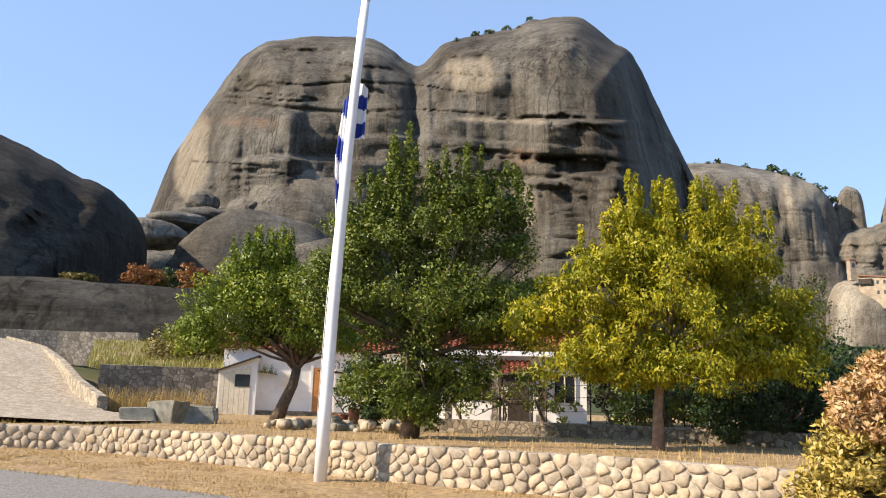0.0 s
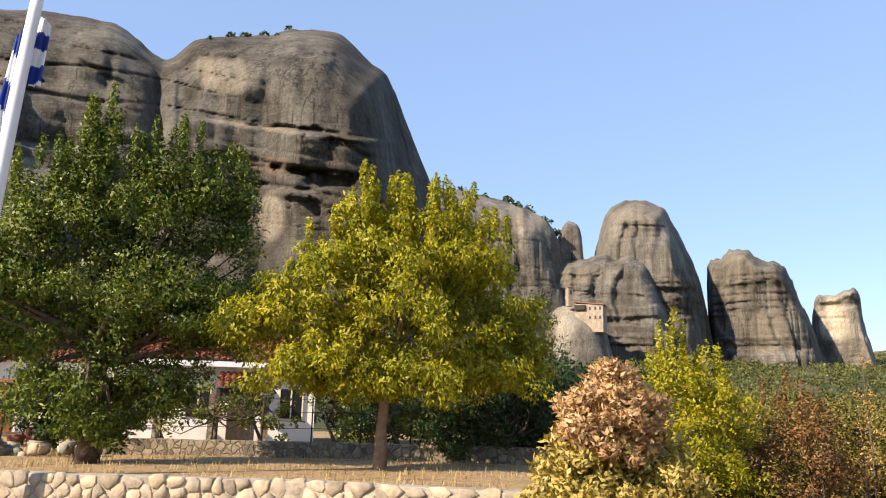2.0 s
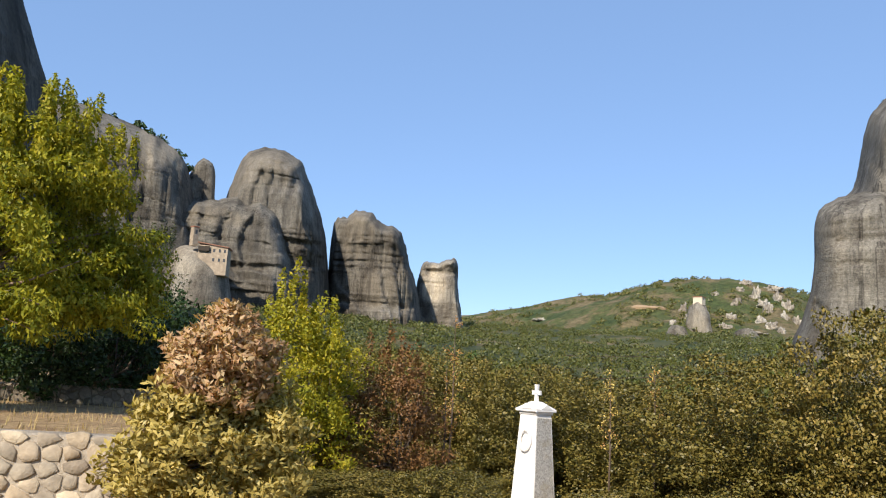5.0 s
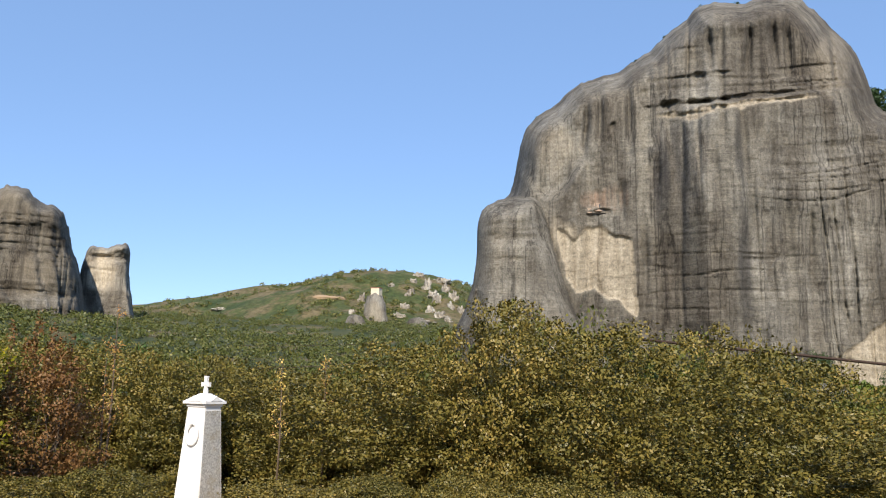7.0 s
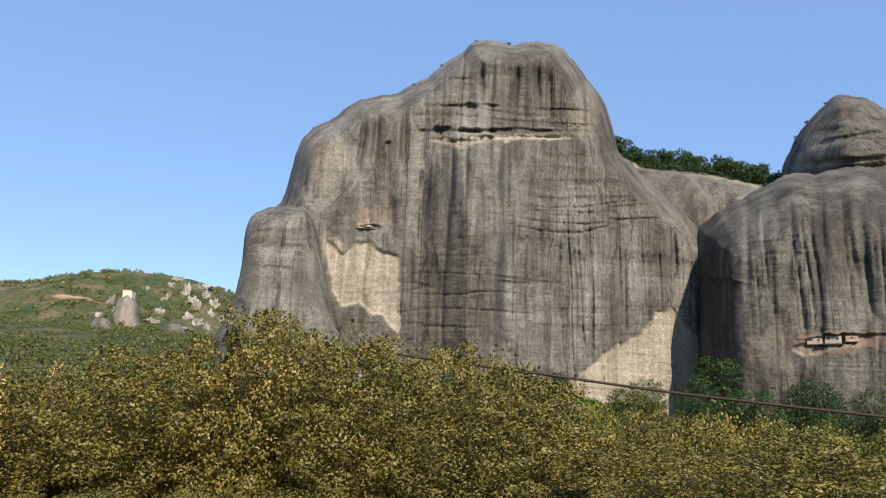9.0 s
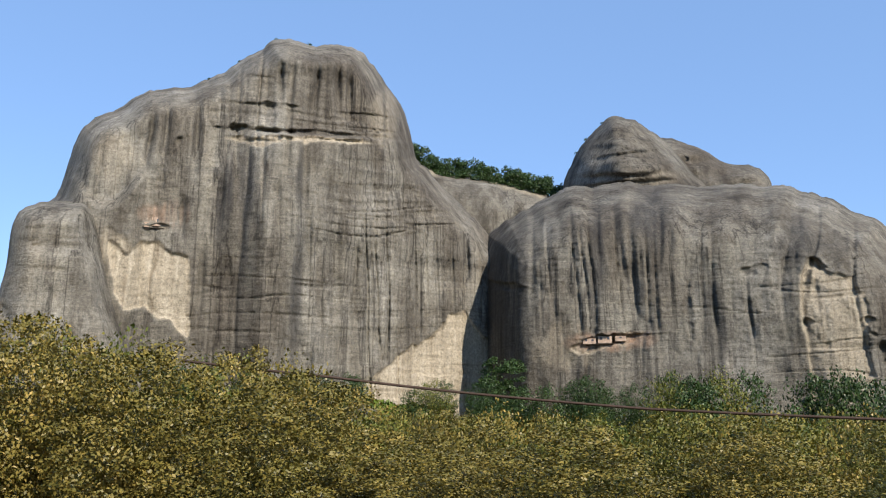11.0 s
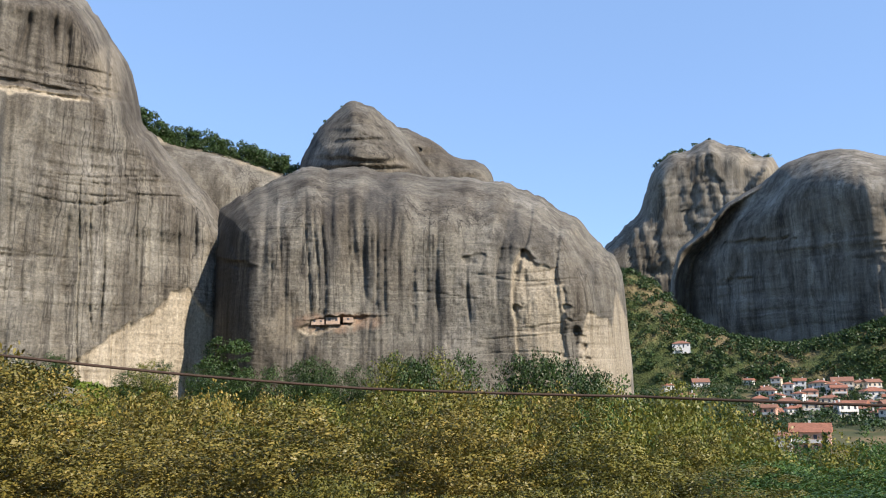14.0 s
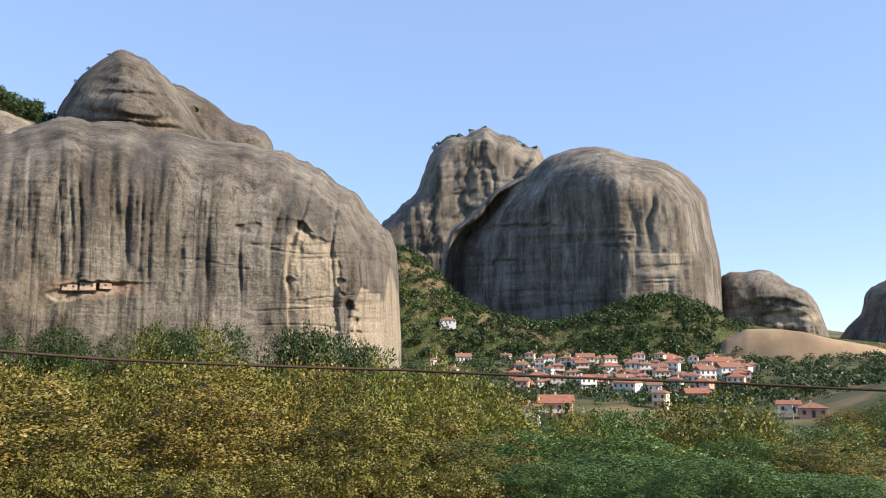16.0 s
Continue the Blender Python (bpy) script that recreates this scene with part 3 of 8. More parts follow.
# ---------------------------------------------------------------- rocks
rock(
    "twin_dome_rock", "massive grey-brown conglomerate twin-domed rock with caves", 2.7, 230,
    outline=[
        (-92.4, 28.3), (-88.8, 45.9), (-85.7, 55.0), (-80.8, 72.8), (-72.5, 88.1), (-69.8, 92.8),
        (-65.9, 100.3), (-61.0, 107.6), (-54.1, 112.0), (-46.2, 114.3), (-37.9, 114.8), (-26.2, 114.6),
        (-19.3, 113.8), (-14.0, 110.9), (-10.0, 106.7), (-7.1, 104.5), (-4.3, 105.9), (-0.2, 112.0),
        (4.9, 115.6), (13.7, 117.2), (22.7, 119.0), (29.9, 122.5), (37.2, 124.0), (45.1, 124.3),
        (50.3, 121.1), (56.0, 116.1), (61.7, 113.5), (65.5, 105.2), (70.2, 94.0), (75.8, 81.1),
        (79.1, 74.7), (85.9, 60.2), (89.8, 46.7), (92.7, 28.9)],
    caves=[
        (-39.2, 109.1, 7.5, 1.2, 3.9, -5), (-55.7, 97.1, 4.3, 1.3, 4.55, 0), (-24.3, 99.2, 4.6, 1.5, 3.9, -25), (5.9, 108.8, 3.7, 1.0, 3.9, 0),
        (6.4, 113.8, 2.7, 0.8, 3.25, 0), (13.6, 109.7, 1.5, 1.0, 3.25, 0), (12.0, 100.9, 1.0, 3.0, 3.25, 10), (33.4, 89.8, 10.3, 1.5, 5.85, 3),
        (46.1, 87.8, 5.0, 1.2, 4.55, 0), (41.7, 75.8, 10.0, 2.0, 7.8, -5), (38.3, 65.9, 5.3, 2.5, 5.2, -10), (13.4, 77.9, 5.0, 1.5, 3.9, 0),
        (47.6, 64.3, 3.3, 1.5, 3.9, 0), (-54.9, 102.2, 1.0, 0.8, 1.95, 0), (-19.6, 104.8, 1.7, 1.0, 1.95, 0)],
    grooves=[
        (-4.9, 64.5, 107.0, 2.7, 7), (-45.1, 93.3, 109.5, 1.0, 1.5), (3.9, 92.2, 107.0, 0.8, 1.2), (23.2, 92.0, 112.8, 1.2, 1.5), (34.0, 92.9, 117.8, 1.0, 1.2),
        (65.5, 69.1, 109.2, 2.0, 3), (-66.3, 60.5, 86.0, 2.3, 4), (-21.6, 82.8, 111.9, 1.3, 2)],
    scars=[
        (26.6, 77.1, 6.6, 2.3, 2), (-59.7, 84.9, 10.0, 1.7, 2), (27.9, 61.3, 4.1, 5.8, 1), (23.6, 88.8, 14.9, 0.8, 1), (8.9, 103.8, 6.6, 5.0, 1),
        (-73.2, 73.4, 6.6, 10.0, 1)],
    depth=60, rim=24, nu=430, nv=260, base=-4, seed=3, flute=1.4, strata=3.2, bulge=6.0, tint=0.52, ridge=(0.80, 25, 60), tiers=[(-5.9, 68.3, 90.7, 8, 1.3), (-2.4, 65.5, 72.3, 7, 1.7), (-75.9, -39.1, 86.0, 6, 3.3), (-66.3, -15.4, 75.0, 5, 2.0), (-83.0, -49.7, 60.4, 6, 2.3)])

rock(
    "domed_apron_rock", "lower rounded grey rock shelf below the twin domes", -7.8, 205,
    outline=[
        (-37.3, 19.2), (-30.9, 35.7), (-24.7, 45.7), (-19.1, 53.1), (-16.3, 57.8), (-11.5, 62.4),
        (-4.4, 65.9), (3.8, 67.2), (12.4, 66.5), (18.3, 65.2), (24.4, 62.1), (27.8, 56.2),
        (33.0, 44.2), (36.8, 29.3)],
    caves=[
        (-14.1, 54.7, 4.4, 1.3, 5, -8), (11.4, 60.5, 5.9, 1.3, 5, 0)],
    grooves=[],
    scars=[
        (4.4, 59.6, 7.4, 3.0, 0)],
    depth=32, rim=34, nu=170, nv=110, base=-4, seed=13, flute=0.8, strata=1.6, bulge=4.0, tint=0.62)

# the low tint puts this shoulder's shade into its rock colour
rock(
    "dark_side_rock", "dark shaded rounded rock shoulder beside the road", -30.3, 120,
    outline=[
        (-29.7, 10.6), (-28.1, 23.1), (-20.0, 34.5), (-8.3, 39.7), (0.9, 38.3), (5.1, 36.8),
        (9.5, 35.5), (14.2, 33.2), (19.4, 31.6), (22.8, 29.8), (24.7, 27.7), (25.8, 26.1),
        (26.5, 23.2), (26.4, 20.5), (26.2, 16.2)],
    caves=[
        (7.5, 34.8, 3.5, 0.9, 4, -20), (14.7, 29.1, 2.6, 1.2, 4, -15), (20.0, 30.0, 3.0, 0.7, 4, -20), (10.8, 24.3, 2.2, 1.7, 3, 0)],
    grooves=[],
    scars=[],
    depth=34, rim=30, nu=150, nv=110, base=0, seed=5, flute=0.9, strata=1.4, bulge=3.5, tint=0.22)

rock(
    "ridge_rock", "long grey rock ridge with trees on its crest", 22.7, 430,
    outline=[
        (-84.6, 51.0), (-85.2, 106.2), (-71.7, 122.5), (-40.8, 129.9), (-20.6, 133.1), (-6.3, 133.5),
        (8.8, 132.3), (24.7, 128.7), (38.6, 124.3), (47.2, 120.9), (54.6, 116.8), (60.1, 110.1),
        (64.2, 98.4), (68.9, 80.8), (77.9, 57.6), (86.1, 19.4)],
    caves=[],
    grooves=[
        (12.1, 75.8, 132.9, 2.5, 1.6), (33.5, 73.1, 122.7, 2.5, 1.6), (50.1, 75.3, 113.9, 2.2, 1.6), (2.8, 74.4, 124.9, 2.5, 1.2)],
    scars=[
        (52.0, 114.7, 6.8, 6.2, 1), (38.9, 121.3, 4.7, 12.4, 1), (25.3, 100.7, 18.6, 6.2, 0)],
    depth=45, rim=22, nu=260, nv=200, base=0, seed=7, flute=2.6, strata=1.6, bulge=2.5, tint=0.72, steps=(17, 6, 0.4, 1))

rock(
    "leaning_pillar_rock", "slender leaning grey rock pillar", 31.8, 445,
    outline=[
        (-9.1, 72.1), (-9.7, 93.1), (-8.3, 101.8), (-6.3, 110.6), (-5.8, 116.4), (-2.5, 118.8),
        (1.4, 119.8), (5.0, 120.0), (6.6, 115.7), (7.0, 105.5), (7.4, 95.4), (10.7, 74.3)],
    caves=[],
    grooves=[],
    scars=[],
    depth=10, rim=3, nu=60, nv=70, base=20, seed=8, flute=0.8, strata=1.6, bulge=1.0, tint=0.88)

rock(
    "great_dome_rock", "tall grey dome-topped rock tower with vertical streaks", 37.7, 470,
    outline=[
        (-34.2, 14.2), (-37.3, 78.6), (-36.0, 97.1), (-34.1, 103.7), (-30.9, 115.6), (-28.1, 126.3),
        (-24.8, 132.2), (-20.0, 135.6), (-14.6, 137.0), (-8.0, 136.4), (2.7, 133.5), (8.0, 129.6),
        (12.8, 119.6), (17.6, 109.7), (22.7, 96.3), (26.4, 82.9), (28.9, 67.7), (30.9, 50.9),
        (37.7, 18.1)],
    caves=[
        (-10.6, 128.4, 4.7, 1.0, 1.5, 0)],
    grooves=[
        (-19.7, 80.5, 129.4, 2.0, 1.2), (-11.9, 81.2, 133.9, 2.0, 1.2), (-3.8, 82.0, 133.1, 2.4, 1.2), (3.5, 79.3, 130.5, 2.4, 2), (12.6, 49.8, 124.5, 2.4, 2),
        (-29.0, 86.2, 119.8, 1.7, 0.8)],
    scars=[
        (-25.9, 120.3, 6.8, 17.0, 0), (-8.7, 125.8, 20.4, 8.5, 0)],
    depth=60, rim=14, nu=240, nv=280, base=0, seed=9, flute=3.4, strata=3.2, bulge=1.6, tint=0.74, ridge=(0.62, 8, 30), steps=(14, 3.2, 0.12, 1))

rock(
    "lower_massif_rock", "broad bedded grey rock massif below the dome", 35.0, 440,
    outline=[
        (-47.8, 11.3), (-47.7, 46.2), (-47.2, 68.7), (-46.8, 79.9), (-44.7, 85.6), (-35.0, 89.8),
        (-33.1, 92.5), (-25.9, 94.6), (-15.0, 94.9), (-3.4, 96.0), (6.1, 96.5), (14.0, 94.8),
        (18.6, 91.5), (20.5, 83.4), (25.8, 71.2), (33.4, 53.0), (41.1, 34.8), (49.1, 10.6)],
    caves=[
        (-31.1, 84.7, 19.1, 1.3, 2, 0), (-31.6, 75.4, 14.3, 1.3, 2.5, 0), (-4.2, 73.3, 19.1, 1.3, 2, 0), (8.8, 60.2, 15.9, 1.6, 2, 0),
        (-10.5, 49.3, 19.1, 1.3, 2, 0)],
    grooves=[
        (-13.7, 70.6, 93.4, 2.2, 1.6), (-22.4, 72.8, 93.6, 1.9, 1.2), (0.8, 44.3, 90.5, 1.9, 1.6), (10.4, 57.4, 91.7, 1.9, 1.6), (-26.1, 48.2, 79.8, 2.9, 2.8),
        (-5.0, 71.4, 93.1, 1.6, 1.2)],
    scars=[
        (-19.8, 85.3, 19.1, 6.4, 0)],
    depth=44, rim=10, nu=260, nv=260, base=0, seed=19, flute=2.6, strata=3.4, bulge=2.0, crag=1.0, tint=0.72, ridge=(0.70, 4, 22), steps=(19, 7, 0.35, 1), tiers=[(-49.7, 24.7, 80.5, 2.4, 1.2), (-48.3, 28.8, 67.8, 2.4, 1.2), (-46.7, 39.3, 53.0, 3, 1.4)])

rock(
    "convent_knoll_rock", "pale rounded rock knoll below the towers", 32.5, 380,
    outline=[
        (-18.2, 15.3), (-16.9, 35.6), (-16.2, 46.4), (-14.3, 54.9), (-10.6, 59.2), (-3.4, 59.7),
        (2.5, 56.6), (6.5, 53.8), (11.3, 51.1), (13.5, 38.1), (20.0, 17.7)],
    caves=[],
    grooves=[],
    scars=[
        (-8.0, 51.8, 8.2, 6.9, 0)],
    depth=22, rim=20, nu=80, nv=80, base=0, seed=10, flute=0.8, strata=0.8, bulge=2.0, tint=1.1)

rock(
    "twin_tower_rock", "broad grey rock tower with fluted face and flat top", 44.9, 500,
    outline=[
        (-32.6, 11.7), (-31.8, 39.7), (-31.9, 68.3), (-31.7, 88.3), (-30.5, 100.6), (-26.9, 104.9),
        (-18.8, 106.6), (-17.6, 110.4), (-12.0, 111.6), (-6.4, 109.1), (-2.5, 105.6), (5.8, 101.0),
        (13.2, 98.6), (15.9, 89.9), (17.9, 80.7), (22.1, 71.8), (26.6, 57.5), (29.8, 39.6),
        (34.1, 14.9)],
    caves=[
        (-12.7, 71.4, 14.4, 1.4, 2, 0), (4.9, 49.0, 14.4, 1.8, 2, 0)],
    grooves=[
        (-23.0, 40.4, 103.5, 2.9, 2.4), (-16.6, 47.8, 104.0, 1.8, 1.2), (-6.7, 70.0, 104.8, 2.2, 1.6), (-0.5, 70.4, 101.6, 2.2, 1.6), (7.1, 42.0, 98.4, 2.2, 1.6),
        (12.9, 42.4, 93.2, 2.2, 1.6), (22.7, 28.6, 71.8, 2.5, 1.6)],
    scars=[
        (-17.7, 91.2, 10.8, 14.4, 0), (0.6, 59.5, 9.0, 10.8, 0)],
    depth=45, rim=7, nu=200, nv=240, base=0, seed=11, flute=3.2, strata=3.6, bulge=1.8, crag=1.0, tint=0.76, ridge=(0.6, 5, 18), steps=(13, 4.5, 0.15, 1), tiers=[(-35.7, 21.2, 73.6, 3.2, 1.4), (-30.2, 29.9, 48.6, 3, 1.4)])

rock(
    "split_tower_rock", "lone light grey rock stump with broken crown", 49.5, 540,
    outline=[
        (-20.4, 15.3), (-16.9, 46.2), (-16.1, 71.7), (-13.6, 82.5), (-10.7, 87.4), (-5.2, 86.1),
        (-1.1, 84.0), (1.8, 88.1), (7.4, 86.8), (9.6, 89.3), (11.7, 87.9), (12.1, 79.1),
        (11.4, 69.2), (14.9, 55.6), (20.7, 24.8)],
    caves=[
        (1.1, 79.3, 9.7, 1.6, 2.4, 0), (-0.4, 70.5, 11.7, 1.2, 1.8, 0)],
    grooves=[],
    scars=[
        (-4.2, 68.4, 8.6, 13.6, 1)],
    depth=24, rim=4, nu=130, nv=160, base=0, seed=12, flute=1.6, strata=3.0, bulge=1.2, crag=1.0, tint=1.15, ridge=(0.8, 4, 12), steps=(13, 4, 0.1, 1), tiers=[(-20.4, 16.8, 80.0, -2.5, 1.2), (-20.1, 17.0, 74.4, 3, 2.3)])

rock(
    "low_rock_bench", "low grey rock bench at the foot of the towers", 40.2, 400,
    outline=[
        (-10.7, 8.8), (-9.3, 29.6), (-7.6, 35.3), (0.5, 37.8), (6.1, 36.2), (8.7, 32.1),
        (12.3, 9.9)],
    caves=[],
    grooves=[],
    scars=[],
    depth=12, rim=10, nu=50, nv=40, base=0, seed=14, flute=0.8, strata=1.2, bulge=1.0, tint=0.85)

rock(
    "great_cliff_rock", "huge sheer grey cliff streaked by water with pale scars", 91.6, 262,
    outline=[
        (-77.0, 3.1), (-75.6, 29.4), (-74.7, 52.8), (-69.7, 63.9), (-64.7, 69.5), (-62.2, 78.9),
        (-61.0, 86.8), (-59.4, 91.9), (-54.3, 96.6), (-46.6, 101.9), (-38.9, 107.6), (-27.0, 111.3),
        (-17.1, 116.7), (-9.3, 123.0), (-3.3, 126.2), (-0.6, 130.4), (2.6, 131.4), (7.1, 131.0),
        (12.8, 129.4), (22.9, 131.0), (30.0, 130.5), (33.6, 126.6), (38.1, 120.9), (44.1, 114.6),
        (47.4, 108.4), (49.1, 101.1), (51.6, 91.2), (58.2, 85.2), (65.2, 77.9), (71.8, 70.7),
        (77.0, 65.3), (83.0, 60.0), (88.0, 52.0), (89.0, 34.5), (89.0, 8.6)],
    caves=[
        (-1.7, 106.4, 4.6, 1.3, 1.8, 0), (-2.8, 96.4, 7.0, 2.4, 3.4, -4), (19.4, 97.6, 18.6, 1.1, 2.6, 1), (7.3, 106.7, 3.0, 0.9, 1.6, 0),
        (26.0, 129.3, 3.8, 0.9, 5, 0), (-33.3, 61.6, 2.3, 1.1, 2.5, 0), (-28.4, 91.0, 1.1, 2.6, 1.5, -20),
        (-33.3, 79.8, 0.9, 3.8, 1.5, 0)],
    grooves=[
        (3.5, 104.1, 123.3, 1.1, 2.5), (15.6, 97.0, 126.8, 1.3, 3), (23.5, 97.2, 128.1, 1.5, 3), (28.1, 96.3, 123.9, 1.1, 3), (12.3, 21.1, 95.9, 2.1, 2.4),
        (-5.6, 49.1, 99.6, 1.3, 2.0), (-37.9, 76.0, 102.9, 1.3, 3), (-32.5, 82.3, 103.1, 1.1, 3), (-23.1, 76.4, 107.6, 1.1, 2.5), (-26.6, 56.2, 72.2, 1.3, 2),
        (-13.2, 58.6, 80.7, 1.9, 2), (22.9, 32.7, 83.8, 1.1, 1.2), (69.5, 41.8, 67.1, 1.7, 2.5), (-19.8, 25.6, 58.4, 1.3, 2)],
    scars=[
        (-43.5, 51.8, 4.9, 7.6, 1),
        (-47.6, 85.9, 9.5, 10.4, 0), (-2.3, 93.4, 11.3, 1.1, 1), (19.4, 95.5, 13.2, 0.8, 1), (41.1, 107.1, 5.7, 11.3, 0), (-34.6, 65.9, 7.6, 4.7, 2),
        (11.9, 57.4, 2.1, 35.9, 3), (11.5, 77.4, 1.5, 22.7, 3), (-5.7, 76.9, 2.3, 24.6, 3), (-13.3, 70.6, 2.6, 15.1, 3)],
    crag=0.9, depth=62, rim=10, nu=760, nv=380, base=0, seed=21, flute=2.4, strata=1.5, bulge=3.0, tint=0.9, ridge=(0.52, 4, 27), patches=[
        (((35.6, 13.0), (44.3, 18.2), (52.7, 25.7), (60.9, 29.8), (63.4, 35.9), (70.2, 37.2), (76.0, 28), (86.0, 26), (87, -10), (36, -10)), 0),
        (((-47.6, 55.6), (-41.9, 52.7), (-38.1, 55.6), (-33.2, 55.6), (-28.3, 51.7), (-22.5, 52.7), (-21.7, 40.0), (-22.0, 26.7), (-27.8, 30.4), (-34.6, 35.1), (-41.3, 34.1), (-45.0, 39.9)), 0),
        (((-9.7, 92.8), (-3.4, 94.0), (5.5, 95.5), (16.2, 96.2), (32.6, 95.9), (32.6, 94.7), (16.2, 94.7), (4.5, 93.7), (-3.4, 91.5)), 0)], tiers=[(-8.3, 51.9, 96.6, 5, 0.8), (-64.7, -37.1, 75.6, 4, 5.7)])

rock(
    "cliff_wedge_rock", "grey rock wedge leaning against the cliff foot", 78.9, 212,
    outline=[
        (-19.5, -0.3), (-18.6, 17.7), (-16.0, 23.0), (-14.0, 29.9), (-13.1, 36.8), (-13.7, 46.7),
        (-11.9, 50.9), (-6.7, 53.0), (-0.8, 54.3), (3.5, 54.6), (5.7, 49.1), (8.4, 40.6),
        (10.8, 32.2), (13.7, 24.0), (16.5, 18.1), (20.8, 1.2)],
    caves=[
        (-7.4, 42.1, 0.8, 0.6, 2, 0), (-12.6, 26.2, 1.4, 2.1, 4, 20)],
    grooves=[
        (-7.7, 41.8, 51.4, 0.6, 1.2), (-3.3, 42.1, 52.7, 0.6, 1.2), (0.0, 40.8, 53.7, 0.6, 1.0)],
    scars=[
        (-10.1, 40.0, 4.3, 10.7, 0)],
    depth=26, rim=9, nu=170, nv=150, base=0, seed=22, flute=1.2, strata=1.3, bulge=1.6, tint=0.92)

rock(
    "saddle_rock", "sloping grey rock saddle with scrub along its rim", 108.8, 330,
    outline=[
        (-53.4, 17.4), (-53.0, 99.3), (-47.6, 114.6), (-37.9, 113.6), (-28.0, 106.8), (-18.2, 104.2),
        (-3.5, 102.4), (11.3, 98.8), (24.1, 93.9), (31.0, 91.7), (45.8, 85.6), (54.9, 45.9)],
    caves=[],
    grooves=[
        (-8.2, 79.9, 102.6, 2.1, 3), (4.0, 80.0, 100.2, 1.9, 3)],
    scars=[
        (-8.4, 104.1, 14.3, 1.2, 1), (16.2, 97.4, 10.7, 1.9, 1)],
    depth=24, rim=18, nu=130, nv=80, base=20, seed=23, flute=1.8, strata=1.2, bulge=3.0, tint=0.72, patches=[(((-28.5, 107.2), (-11.8, 105.4), (7.2, 100.5), (27.1, 94.3), (22.0, 93.6), (7.0, 99.0), (-12.0, 103.4), (-27.5, 105.6)), 0)])

rock(
    "bald_cone_rock", "smooth grey cone-shaped summit rock", 119.6, 312,
    outline=[
        (-39.1, 57.5), (-33.1, 88.2), (-30.0, 98.7), (-26.6, 105.4), (-21.8, 112.6), (-15.6, 118.6),
        (-13.2, 121.2), (-9.2, 121.7), (-5.2, 121.0), (1.3, 117.3), (7.0, 111.8), (13.6, 103.7),
        (19.1, 96.3), (25.6, 87.9), (34.2, 79.6), (39.7, 55.4)],
    caves=[],
    grooves=[],
    scars=[
        (5.3, 93.9, 10.1, 2.3, 0)],
    depth=50, rim=40, nu=190, nv=200, base=30, seed=24, flute=0.7, strata=4.0, bulge=2.5, tint=0.66, tiers=[(-36.6, 12.7, 109.7, -2.4, 1.8), (-36.6, 19.3, 103.7, 2.4, 2.7), (-34.3, 26.0, 98.7, -2.4, 1.8), (-34.3, 32.5, 93.2, 2.4, 2.7)])

rock(
    "second_cone_rock", "grey stepped rock shoulder behind the cone", 123.5, 335,
    outline=[
        (-30.5, 60.9), (-21.8, 111.6), (-14.6, 120.5), (-4.3, 115.6), (2.9, 112.0), (9.4, 105.4),
        (17.0, 103.9), (22.9, 101.8), (27.7, 98.2), (28.7, 95.1), (28.0, 86.9), (31.1, 58.6)],
    caves=[
        (-0.9, 107.6, 6.0, 1.2, 4, 0), (15.4, 95.1, 5.3, 2.4, 5, 0)],
    grooves=[],
    scars=[],
    depth=34, rim=18, nu=110, nv=80, base=30, seed=25, flute=0.8, strata=3.0, bulge=2.5, tint=0.76, tiers=[(-21.9, 30.3, 108.3, -3, 0.7), (-22.0, 30.0, 103.7, 3, 1.9)])

